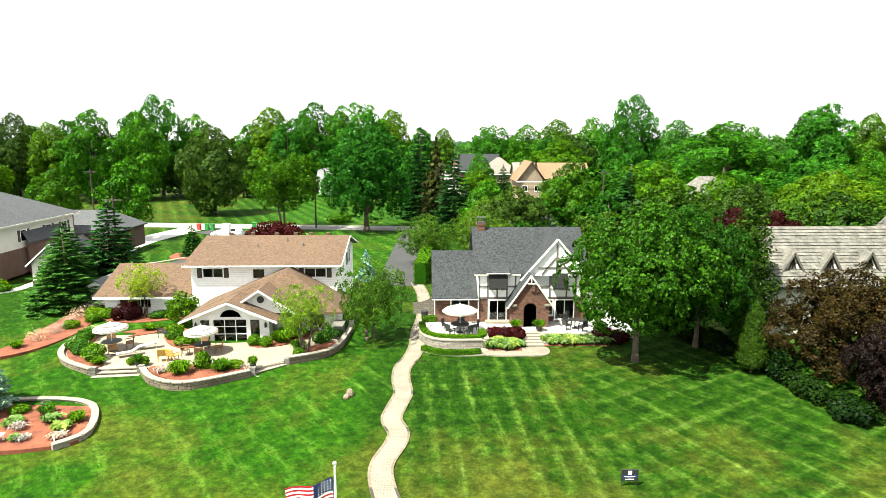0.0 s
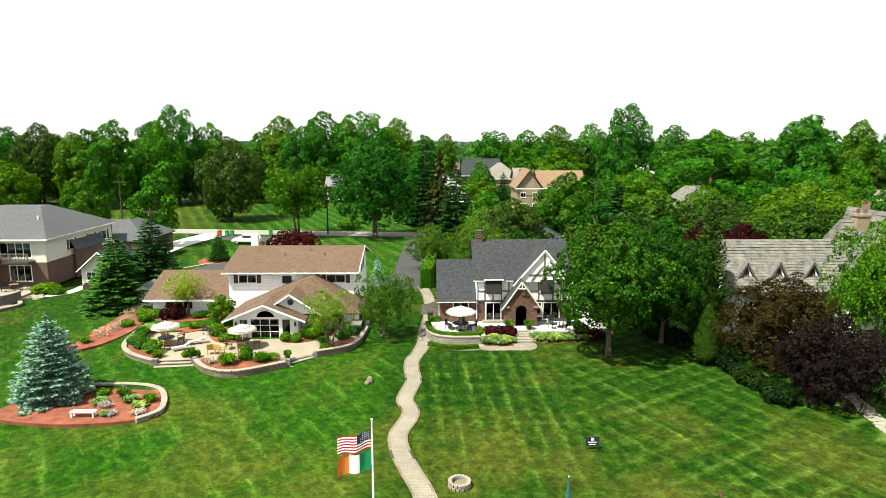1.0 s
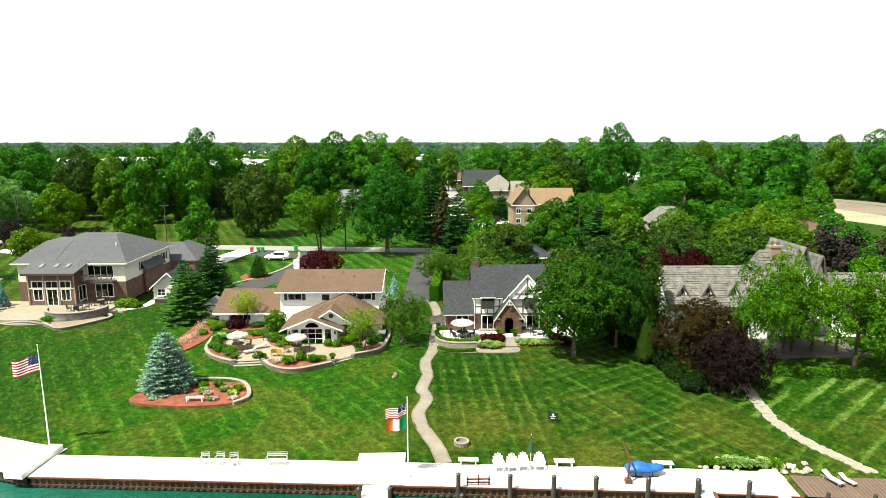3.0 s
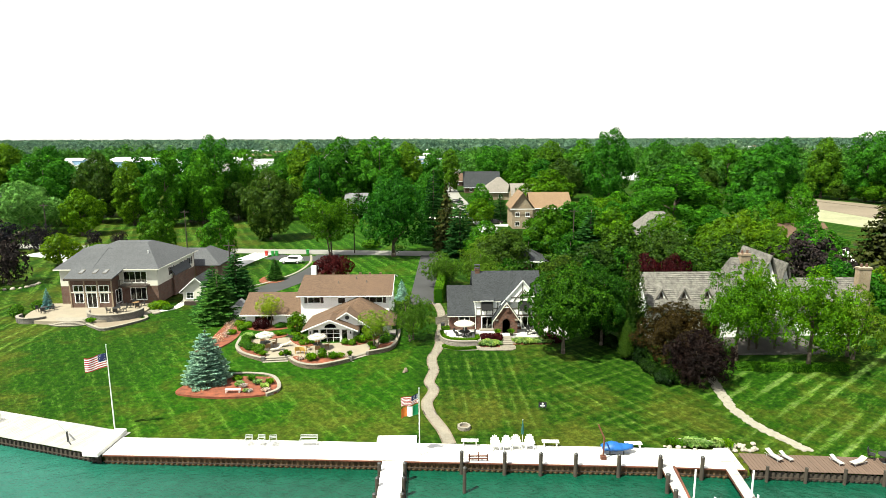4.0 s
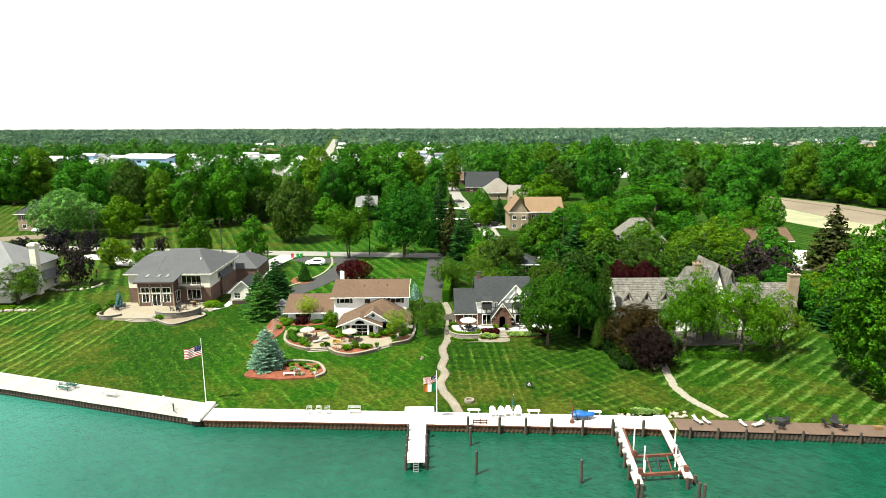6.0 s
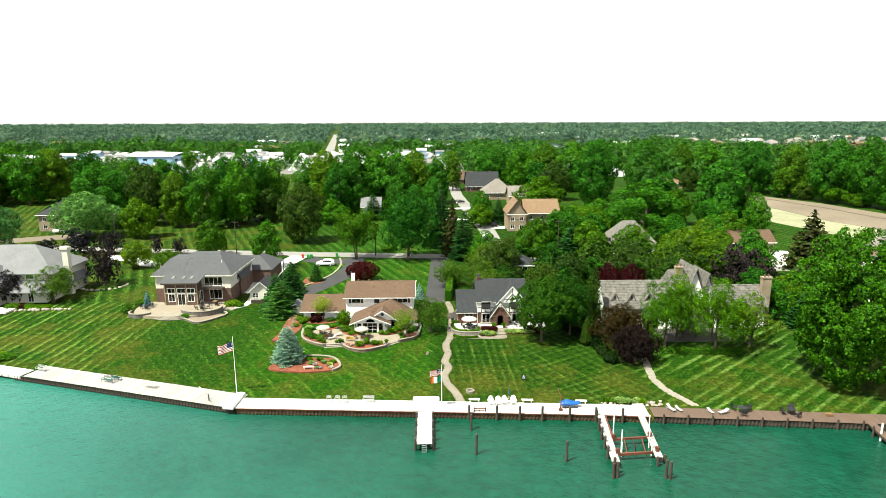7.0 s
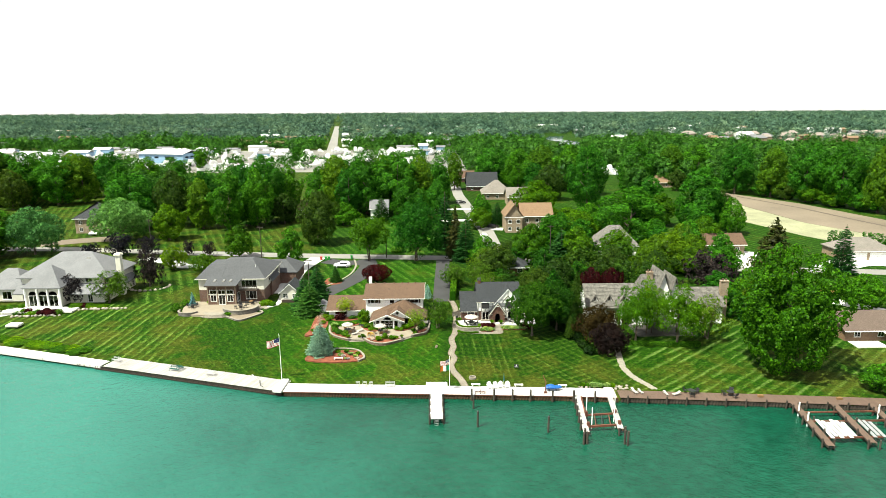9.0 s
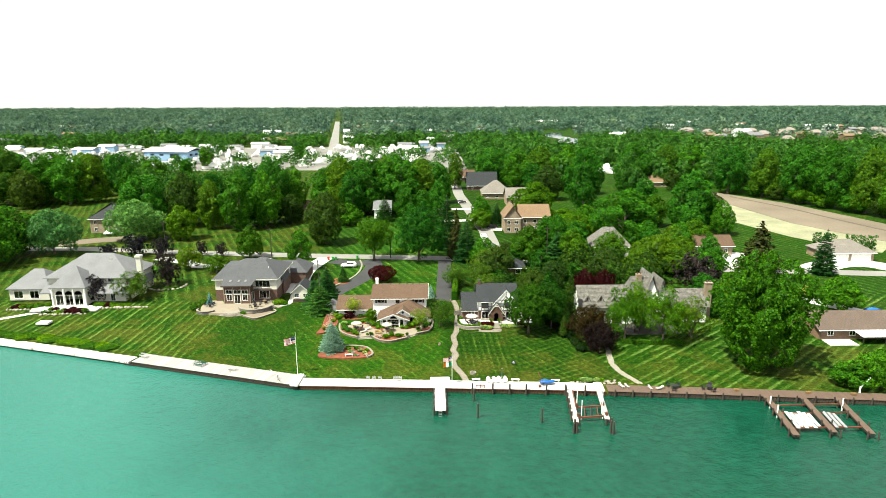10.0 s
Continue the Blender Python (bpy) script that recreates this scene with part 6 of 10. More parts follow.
def tufted_meshes(key, height, radius, base, shape, tufts, per, spread, size, material, knobs=26, seed=1, knob=0.33, stems=1, trunk=0.28, limbs=7, rise=0.5, inside=0.3):
    """A crown of separate leaf sprays: shallow domes of leaves on the boughs' outside, darker gaps between."""
    rng = np.random.default_rng(seed)
    kn = knobs_on(rng, knobs, height, radius, base, SHAPES[shape], knob, 4)
    mid = np.array([0, 0, base + 0.42 * (height - base)])
    c, d = shell_points(rng, tufts, kn, mid, inside)
    d = d + np.array([0, 0, 0.55])
    d /= np.linalg.norm(d, axis=1)[:, None]
    side = np.cross(d, rng.normal(0, 1, d.shape))
    side /= np.linalg.norm(side, axis=1)[:, None]
    other = np.cross(d, side)
    u = np.sqrt(rng.uniform(0, 1, (tufts, per, 1)))
    a = rng.uniform(0, 2 * math.pi, (tufts, per, 1))
    r = spread * rng.uniform(0.55, 1.3, (tufts, 1, 1))
    e = side[:, None] * np.cos(a) * 1.25 + other[:, None] * np.sin(a) * 0.8
    p = c[:, None] + e * u * r + d[:, None] * r * (rise * (1 - u ** 2) + rng.normal(0, 0.10, u.shape)) - np.array([0, 0, 0.35]) * r * u ** 2
    way = d[:, None] * (1.1 - 0.6 * u) + e * u * 0.8
    crown = quads_mesh(key + "_crown", leaf_quads(rng, p.reshape(-1, 3), way.reshape(-1, 3), size, 0.45), material)
    stem = finish(key + "_trunk", trunk_bmesh(random.Random(seed), height, trunk, max(base * 0.95, height * 0.14), limbs, stems=stems, spread=radius / height * 1.1), BARK, True)
    TREES[key] = (stem, crown, height, radius)


def conifer_meshes(key, height, radius, material, seed=1, tiers=22, per=16, size=0.3, droop=0.22, ragged=0.2, lift=0.05, tuck=0.0):
    """Tiers of drooping boughs, each a fan of needle sprays."""
    rng = np.random.default_rng(seed)
    pts, outs = [], []
    for t in range(tiers):
        f = t / (tiers - 1)
        z = height * (lift + (0.98 - lift) * f)
        R = radius * (1 - f) ** 0.66 * (1 - tuck * max(0.0, 1 - f / 0.22) ** 1.5) + 0.05
        n = max(4, int(per * (1 - f * 0.7)))
        for i in range(n):
            a = 2 * math.pi * (i + rng.uniform(0, 0.9)) / n
            L = R * rng.uniform(1 - ragged * 1.6, 1 + ragged * 0.5)
            zz = z + rng.uniform(-0.3, 0.3) * height / tiers
            m = max(3, int(L / size * 2.3))
            for k in range(m):
                s = (k + rng.uniform(0.2, 1)) / m
                side = rng.normal(0, 0.13 * L * s + 0.03)
                pts.append((math.cos(a) * L * s - math.sin(a) * side, math.sin(a) * L * s + math.cos(a) * side, zz - droop * L * s * s + rng.normal(0, 0.05)))
                outs.append((math.cos(a) * 0.5, math.sin(a) * 0.5, 0.8))
    crown = quads_mesh(key + "_crown", leaf_quads(rng, np.array(pts), np.array(outs), size, 0.4), material)
    bm = bmesh.new()
    rod(bm, (0, 0, -0.2), (0, 0, height * 0.97), radius * 0.075 + 0.05, 0.02, 8)
    TREES[key] = (finish(key + "_trunk", bm, BARK, True), crown, height, radius)


def boughed_meshes(key, height, radius, material, seed=1, tiers=14, per=13, shoots=90, size=0.13, droop=0.25, lift=0.06, full=0.62):
    """Layered conifer: each bough a flat pointed spray of shoots that turns up at its tip, with gaps between tiers."""
    rng = np.random.default_rng(seed)
    quads = []
    for t in range(tiers):
        f = t / (tiers - 1)
        n = max(4, round(per * (1 - 0.65 * f)))
        for i in range(n):
            a = 2 * math.pi * (i + 0.5 * (t % 2) + rng.uniform(-0.3, 0.3)) / n
            L = (radius * (1 - f) ** full + 0.12) * rng.uniform(0.78, 1.12)
            z = height * (lift + (0.93 - lift) * (f + rng.uniform(-0.3, 0.3) / tiers))
            m = max(14, int(shoots * (L / radius) ** 1.2))
            u = rng.uniform(0.12, 1.0, m) ** 0.8
            v = rng.uniform(-1, 1, m)
            wide = 0.30 * L * np.sin(math.pi * np.clip(u, 0, 0.97)) ** 0.7 + 0.02
            away, across = np.array([math.cos(a), math.sin(a), 0]), np.array([-math.sin(a), math.cos(a), 0])
            h = z - droop * L * u + 0.16 * L * u ** 3 - 0.10 * np.abs(v) * wide + rng.normal(0, 0.03, m)
            p = away * (L * u)[:, None] + across * (v * wide)[:, None]
            p[:, 2] = h
            way = away + across * (v * 0.9)[:, None] + rng.normal(0, 0.22, (m, 3)) + np.array([0, 0, 0.05])
            way /= np.linalg.norm(way, axis=1)[:, None]
            side = np.cross(way, np.array([0, 0, 1.0]) + rng.normal(0, 0.45, (m, 3)))
            side /= np.linalg.norm(side, axis=1)[:, None]
            k = size * rng.uniform(0.7, 1.3, (m, 1))
            quads.append(np.stack([p - way * k, p - side * k * 0.42, p + way * k, p + side * k * 0.42], axis=1))
    crown = quads_mesh(key + "_crown", np.concatenate(quads), material)
    bm = bmesh.new()
    rod(bm, (0, 0, -0.2), (0, 0, height * 0.99), radius * 0.075 + 0.05, 0.02, 8)
    TREES[key] = (finish(key + "_trunk", bm, BARK, True), crown, height, radius)


def plant(key, x, y, height, radius, label, category="tree", group="", name="tree", turn=None, z=None, lean=0.0):
    stem, crown, h, r = TREES[key]
    ob = new(name)
    zz = ground_z(x, y) if z is None else z
    t = (x * 12.9898 + y * 78.233) % (2 * math.pi) if turn is None else turn
    ob.matrix_basis = Matrix.Translation((x, y, zz)) @ Matrix.Rotation(t, 4, "Z") @ Matrix.Rotation(lean, 4, "X") @ Matrix.Diagonal((radius / r, radius / r, height / h, 1))
    tagged(ob, label, category, group)
    for nm, me in (("trunk", stem), ("crown", crown)):
        if me is None:
            continue
        c = new(nm, me)
        c.parent = ob
    return ob


tufted_meshes("maple", 11.6, 6.0, 2.4, "tall", 1300, 38, 0.48, 0.118, L_LAWNMAPLE, 30, 3, 0.33, trunk=0.26)
tufted_meshes("beech", 8.0, 4.6, 0.2, "round", 1700, 36, 0.36, 0.075, L_BRONZE, 40, 5, 0.27)
tufted_meshes("purple", 7.0, 4.6, 0.0, "round", 1700, 36, 0.36, 0.075, L_PURPLE, 40, 6, 0.27)
tufted_meshes("airy", 5.6, 2.8, 1.5, "umbrella", 300, 34, 0.34, 0.05, L_FEATHER, 15, 7, 0.34, stems=3, trunk=0.16, limbs=6, rise=0.3, inside=0.25)
tufted_meshes("airy_mid", 7, 4.2, 1.0, "round", 480, 32, 0.42, 0.08, L_OLIVE, 20, 8, 0.32, stems=2, rise=0.35, inside=0.25)
tufted_meshes("green_airy", 12, 6.6, 2.2, "round", 520, 40, 0.74, 0.12, L_BRIGHT, 20, 9, 0.34, trunk=0.3, rise=0.3, inside=0.35)
tufted_meshes("huge", 21, 10, 0.8, "tall", 1700, 34, 0.85, 0.20, L_SUNNY, 50, 10, 0.27, trunk=0.6)
tufted_meshes("oak", 19, 8, 1.8, "round", 900, 34, 0.85, 0.26, L_DEEP, 36, 11, 0.3, trunk=0.5)
tufted_meshes("locust", 14, 7.6, 3.6, "umbrella", 520, 32, 0.85, 0.24, L_VIVID, 30, 12, 0.3, trunk=0.28, stems=2, rise=0.3)
broadleaf_meshes("red_maple", 4.6, 4.0, 0.4, "round", 9000, 0.13, L_RED, 24, 13, 0.32, twigs=7)
broadleaf_meshes("tree_a", 14, 6.0, 0.5, "round", 7000, 0.40, L_MAPLE, 28, 21, 0.32, twigs=6)
broadleaf_meshes("tree_b", 14, 5.6, 0.5, "egg", 7000, 0.40, L_DEEP, 28, 22, 0.32, twigs=6)
broadleaf_meshes("tree_c", 12, 5.4, 0.6, "round", 6400, 0.37, L_VIVID, 28, 23, 0.32, twigs=6)
broadleaf_meshes("tree_d", 16, 5.6, 0.5, "tall", 7000, 0.41, L_MAPLE, 28, 24, 0.32, twigs=6)
broadleaf_meshes("tree_e", 12, 5.6, 0.5, "round", 6400, 0.37, L_TAWNY, 28, 25, 0.32, twigs=6)
tufted_meshes("tree_k", 12, 5.4, 0.6, "round", 260, 22, 0.8, 0.27, L_MUTED, 26, 43, 0.32)
tufted_meshes("tree_l", 13, 5.4, 0.5, "egg", 260, 22, 0.8, 0.27, L_DARK, 26, 44, 0.32)
broadleaf_meshes("tree_y", 7, 4.0, 0.6, "round", 4200, 0.29, L_YELLOW, 28, 26, 0.32, twigs=6)
broadleaf_meshes("tree_s", 13, 8.0, 0.9, "round", 7000, 0.42, L_SILVER, 28, 27, 0.32, twigs=6, flat=0.8)
tufted_meshes("tree_p", 7, 4.4, 0.1, "tall", 200, 24, 0.62, 0.17, L_PLUM, 28, 28, 0.32)
broadleaf_meshes("tree_g", 13, 5.8, 0.5, "broad", 7000, 0.40, L_DEEP, 28, 29, 0.32, twigs=6)
broadleaf_meshes("tree_h", 24, 8.4, 1.0, "tall", 11000, 0.46, L_DEEP, 40, 36, 0.28, twigs=6, trunk=0.5)
broadleaf_meshes("tree_i", 24, 9.0, 0.8, "round", 11000, 0.48, L_MAPLE, 40, 37, 0.28, twigs=6, trunk=0.5)
broadleaf_meshes("tree_j", 22, 8.0, 0.8, "egg", 11000, 0.45, L_GRASSY, 40, 39, 0.28, twigs=6, trunk=0.45)
broadleaf_meshes("clipped", 6.2, 1.3, 0.0, "block", 2600, 0.17, L_DEEP, 16, 40, 0.5, twigs=0, trunk=0.1, limbs=2)
boughed_meshes("blue_spruce", 6.4, 2.9, L_BLUE, 31, 17, 17, 200, 0.13, 0.26, 0.10)
boughed_meshes("spruce", 10.5, 2.6, L_SPRUCE, 32, 22, 12, 90, 0.20, 0.32)
conifer_meshes("spruce_small", 6, 2.0, L_BLUE, 33, 18, 14, 0.2)
conifer_meshes("brown_spruce", 14, 6.0, L_BROWNSPRUCE, 34, 22, 18, 0.42, 0.1, 0.35)
conifer_meshes("column", 12.5, 2.6, L_DARK, 35, 34, 18, 0.22, -0.9, 0.25)
conifer_meshes("feathery", 12.5, 2.6, L_ARBOR, 38, 46, 26, 0.115, -0.7, 0.22)

plant("maple", 14.3, 21.4, 11.3, 5.3, "broad green maple on the lawn with a pale trunk")
plant("maple", 19.8, 24.2, 10.4, 4.5, "green maple beside the larger one", turn=2.4)
plant("beech", 27.3, 18.6, 7.5, 4.9, "bronze-leaved beech beside the hedge")
plant("purple", 27.5, 12.8, 6.2, 3.6, "dark purple-leaved tree at the lawn's edge")
plant("green_airy", 41.5, 15.6, 12.6, 5.7, "airy bright-green tree before the shake-roofed house")
plant("green_airy", 34.4, 18.4, 11.8, 4.9, "airy bright-green tree before the shake-roofed house", turn=2.0)
plant("green_airy", 37.6, 21.5, 12.4, 3.6, "airy bright-green tree before the shake-roofed house", turn=4.0)
plant("airy_mid", 48.5, 19.0, 9.4, 4.4, "open green tree by the shake-roofed house")
plant("huge", 56.1, 5.2, 22.6, 9.4, "huge spreading maple above the lake")
plant("airy", -9.2, 23.4, 5.3, 2.7, "light multi-stemmed tree in a mulch bed", z=2.35)
plant("airy_mid", -4.6, 26.4, 6.6, 3.0, "olive-green multi-stemmed tree beside the house")
plant("airy", -25.0, 33.0, 4.9, 2.3, "small open tree by the patio", turn=1.0)
plant("tree_c", -20.6, 30.3, 3.0, 1.5, "small round green tree by the patio")
plant("blue_spruce", -27.1, 14.4, 6.4, 2.7, "blue spruce in a red mulch bed")
plant("spruce", -33.0, 43.8, 9.4, 3.7, "dark green spruce between the houses")
plant("spruce", -33.3, 36.2, 7.4, 3.6, "dark green spruce between the houses", turn=2.0)
plant("spruce", -35.2, 40.0, 7.8, 3.2, "dark green spruce between the houses", turn=4.0)
plant("feathery", 23.8, 25.0, 12.4, 2.4, "tall columnar conifer by the houses")
plant("feathery", 20.5, 28.5, 9.5, 2.0, "tall columnar conifer by the houses", turn=1.0)
plant("feathery", 21.5, 19.4, 5.2, 1.05, "tall green arborvitae at the lawn's edge", turn=0.4)
plant("feathery", 22.6, 22.4, 7.4, 1.3, "tall green arborvitae at the lawn's edge", turn=1.9)
plant("red_maple", -21.0, 62.0, 4.8, 4.0, "dark red Japanese maple by the driveway")
plant("red_maple", 31.5, 43.0, 8.6, 3.0, "dark red maple behind the houses", turn=2.0)
plant("red_maple", 36.5, 44.0, 8.2, 3.0, "dark red maple behind the houses", turn=4.0)
plant("oak", -10.7, 84.4, 19.6, 7.6, "large dark oak by the street")
plant("locust", -24.7, 85.0, 13.8, 7.6, "bright green honey locust by the street")
plant("spruce", -31.6, 62.0, 4.4, 1.8, "small green spruce in the drive's island")
plant("spruce_small", -7.0, 47.0, 3.4, 1.3, "small blue spruce behind the house", turn=1.0)
plant("brown_spruce", 89.7, 69.6, 15.0, 6.6, "brown-tinged spreading spruce by a drive")
plant("spruce", 106.5, 65.5, 13.9, 3.7, "dark green spruce in a ringed bed")
plant("tree_a", 91.1, 34.8, 8.6, 4.8, "round green tree by the driveway")
plant("tree_p", 63.8, 52.4, 10.0, 6.9, "dark purple-leaved tree among green ones")
plant("airy_mid", -0.4, 56.7, 6.4, 4.0, "grey-green open tree by the driveway", turn=0.5)
plant("airy_mid", 8.7, 70.0, 7.4, 4.8, "grey-green open tree by the driveway", turn=2.5)
plant("spruce", 4.2, 83.7, 14.0, 4.2, "dark brown-green spruce by the street")
plant("spruce", -1.7, 100.7, 18.9, 4.6, "tall brown-green conifer by the street", turn=0.3)
plant("brown_spruce", 1.3, 89, 15.8, 3.6, "tall brown-tinged conifer by the street", turn=1.3)
plant("tree_d", -46.0, 75.0, 12.6, 3.7, "round green tree by the drive")
plant("tree_c", -65.5, 89.6, 10.6, 4.6, "green street tree by the road")
for x, y, hh, r in ((-110.9, 90.2, 5.3, 3.3), (-103.8, 93, 7.6, 5.0), (-95.0, 93.5, 6.7, 4.1), (-79.4, 59.4, 9.8, 4.2), (-82.6, 93.9, 5.2, 2.2), (-75.5, 92.2, 4.9, 2.4), (-91.6, 46.0, 7.2, 3.2)):
    plant("tree_p", x, y, hh, r, "dark purple-leaved garden tree by a drive")
plant("tree_y", -80.1, 76.3, 7.0, 4.2, "yellow-green garden tree by a drive")
plant("tree_y", -70.4, 72.9, 5.5, 4.0, "yellow-green garden tree by a drive")
plant("airy_mid", -83.0, 46.5, 8.0, 5.0, "willow-like green tree by the pale house")
plant("tree_a", 68.2, -3.6, 4.9, 3.2, "low round green tree on the bank")
plant("tree_a", 72.5, -4.5, 7.5, 4.0, "round green tree on the bank")
plant("spruce", 31.0, 74.5, 11.6, 5.0, "broad pine between the gardens")
for x in (124, 125.7, 127.4, 129.1, 133.5, 135.2, 136.9, 138.6, 140.3):
    plant("clipped", x, 97.5 - (x - 124) * 0.3, 5.6, 1.15, "clipped dark green arborvitae behind the garage house", group="arborvitae row")
for x, y, hh, r, k in ((8, 47, 6.5, 4, "airy_mid"), (13, 47, 7, 4, "tree_k"), (19, 44, 8, 4, "tree_e"), (25, 50, 9, 4.6, "tree_e"), (31, 52, 8, 4.5, "tree_l"), (24, 62, 9, 4.5, "tree_l"), (33, 62, 10, 5, "tree_k"), (41, 50, 8.5, 4.6, "tree_k"), (47, 46, 9, 5, "tree_k"), (52, 58, 9, 5.5, "tree_e"), (44, 64, 10, 5.5, "tree_k"), (38, 72, 9, 5, "tree_k"), (56, 70, 10, 6, "tree_y"), (64, 66, 8, 5.5, "tree_y"), (48, 80, 10, 5, "tree_c"), (70, 78, 9, 5, "tree_y"), (62, 84, 10, 4.6, "tree_b"), (74, 64, 9, 4.6, "tree_a"), (40, 88, 12, 5.4, "tree_b"), (30, 92, 11, 5, "column"), (36, 100, 12, 5, "tree_a"), (26, 97, 9, 4, "tree_e"), (45, 108, 11, 6, "tree_c"), (60, 40, 8, 4, "tree_b"), (66, 38, 7, 4, "tree_y"), (59, 31, 8, 3.5, "tree_g"), (63, 27, 7, 3.6, "spruce"), (70, 34, 6, 3.6, "tree_a"), (77, 75, 10, 4, "tree_b"), (74, 90, 11, 5, "tree_g"), (82, 97, 11, 5, "tree_c"), (66, 98, 10, 5, "tree_a"), (55, 116, 9, 5, "tree_y"), (86, 108, 12, 6, "tree_b"), (22, 40, 9, 3, "column"), (15, 41, 6, 3, "tree_e"), (6, 57, 7, 3.6, "airy_mid"), (12, 66, 9, 5, "tree_e"), (18, 74, 6.5, 4, "tree_l"), (9.5, 79, 9, 4.2, "tree_a"), (17, 85, 6, 3.6, "tree_e"), (25, 72, 7, 4, "tree_l"), (25, 88, 6, 3.6, "tree_b"), (11, 52, 6, 3.4, "tree_l"), (19, 52, 7, 3.6, "tree_k")):
    plant(k, x, y, hh, r, "mixed garden tree between the houses", group="garden trees")


for k, x, y, hh, r in (("tree_c", 23, 77.7, 12.5, 5.2), ("tree_c", 35.2, 74, 12.5, 5.1), ("tree_y", 59.6, 70.2, 11.1, 7.5), ("tree_y", 73.4, 90.4, 10.4, 5.6), ("tree_y", 50.8, 58.8, 9.7, 5.5), ("tree_e", 41.4, 59.1, 9.7, 4.7), ("tree_c", 40.4, 144, 8.1, 3.4), ("tree_c", 47.2, 141, 7, 5.7), ("tree_c", 44, 116, 10, 6), ("tree_a", 52, 126, 11, 6), ("tree_g", 34, 108, 10, 5)):
    plant(k, x, y, hh, r, "bright green garden tree between the houses", group="garden trees")


# trees beyond the street, grove by grove
WOODS = "trees beyond the street"


def grove(rows, label, group=WOODS):
    for key, x, y, height, radius in rows:
        plant(key, x, y, height, radius, label, group=group)


plant("tree_e", -44.7, 109.0, 18.6, 7.2, "large olive-green tree on the lawn")
plant("tree_s", -115.5, 117.7, 15.3, 10.2, "large silvery-green tree on a lawn")
plant("tree_c", -98.4, 117.1, 13.2, 5.9, "bright green tree on the lawn")
plant("tree_i", 61.2, 107.5, 19.4, 12.2, "very broad green tree")
plant("tree_h", 62.3, 170.3, 29.8, 8.6, "very tall dark tree")
plant("tree_b", 92.2, 123.6, 24.1, 10.2, "large dark green tree")
plant("tree_a", 101.3, 119.2, 13.7, 4.8, "bright green tree by the field")
plant("airy_mid", 51.4, 85.6, 9.6, 3.2, "weeping grey-green tree before a cottage")
plant("tree_a", 13.1, 141.8, 12.3, 4.2, "green tree by the side street")
plant("tree_c", 12.6, 133.8, 8.4, 5.2, "low green tree by the side street")
plant("spruce", 19.6, 141.5, 9.6, 3.0, "dark conifer by the tan house")
plant("tree_c", 38.0, 157.2, 16.0, 9.1, "broad bright-green tree behind the tan house")
plant("spruce", -26.5, 151.5, 10.5, 4.2, "blue-green spruce before a white house")
grove((("tree_a", -144.6, 93.4, 17.2, 10.0), ("tree_s", -132.5, 96.9, 15.8, 8.8), ("tree_a", -143, 80, 15.4, 8.5), ("tree_g", -151, 71, 16, 8.5), ("tree_e", -146, 60, 14, 7.5), ("tree_b", -158, 86, 17, 8.5)), "large grey-green tree beyond the pale house", "trees by the pale house")
grove((("tree_j", -212.7, 196.2, 28.2, 10.1), ("tree_i", -200.4, 200.8, 26.2, 10.4), ("tree_h", -186.2, 200.3, 24.2, 9.7), ("tree_j", -177.2, 206.9, 24.5, 9.9), ("tree_h", -176, 232.2, 23.6, 7.6), ("tree_e", -199.7, 188, 19.0, 7.9), ("tree_a", -167, 222.0, 17.9, 6.6)), "tall green tree at the edge of a lawn")
grove((("tree_h", -225, 190, 27, 10), ("tree_j", -240, 186, 27, 11), ("tree_h", -222, 212, 26, 10), ("tree_i", -205, 219, 25, 10), ("tree_j", -190, 223, 24, 9), ("tree_b", -230, 230, 24, 10), ("tree_h", -255, 205, 26, 11)), "tall green tree at the edge of a lawn")
grove((("tree_h", -121.2, 138.4, 21.9, 9.4), ("tree_e", -107.0, 143.6, 22.4, 7.6), ("tree_j", -93.9, 137.4, 19.7, 6.9), ("tree_d", -82.2, 133.7, 22.9, 6.8), ("tree_a", -73.9, 140.1, 23.2, 6.9), ("tree_h", -73.5, 152.1, 27.8, 7.4), ("tree_e", -64.9, 147, 12.5, 5.4), ("tree_b", -85.7, 161.6, 23.4, 6.6)), "tall green tree behind the lawn")
grove((("tree_b", -98, 153, 21, 7.5), ("tree_a", -112, 158, 20, 8), ("tree_h", -127, 157, 19, 8), ("tree_g", -133, 172, 16, 8), ("tree_d", -66, 158, 23, 6), ("tree_g", -79, 143, 12, 6)), "tall green tree behind the lawn")
grove((("tree_a", -55.5, 174.7, 20.7, 7.7), ("tree_j", -47.4, 169.9, 25.4, 8.9), ("tree_i", -34.3, 168.6, 27.1, 9.4), ("tree_h", -20.7, 168.2, 27.0, 9.4), ("tree_j", -10.9, 173.0, 24.9, 8.4), ("tree_h", -41.1, 161.0, 20.9, 5.7), ("tree_i", -15.6, 152, 18.4, 7.1), ("tree_e", -50.1, 147.6, 13.4, 4.7), ("tree_a", -41, 143.3, 9.3, 6.0)), "tall dark tree in the grove behind the street")
grove((("tree_j", -28, 181, 25, 8), ("tree_d", -41, 183, 24, 8), ("tree_i", -14, 186, 23, 8), ("tree_g", -4, 163, 15, 5.5), ("tree_b", -54, 190, 20, 8), ("tree_b", -2, 196, 20, 7)), "tall dark tree in the grove behind the street")
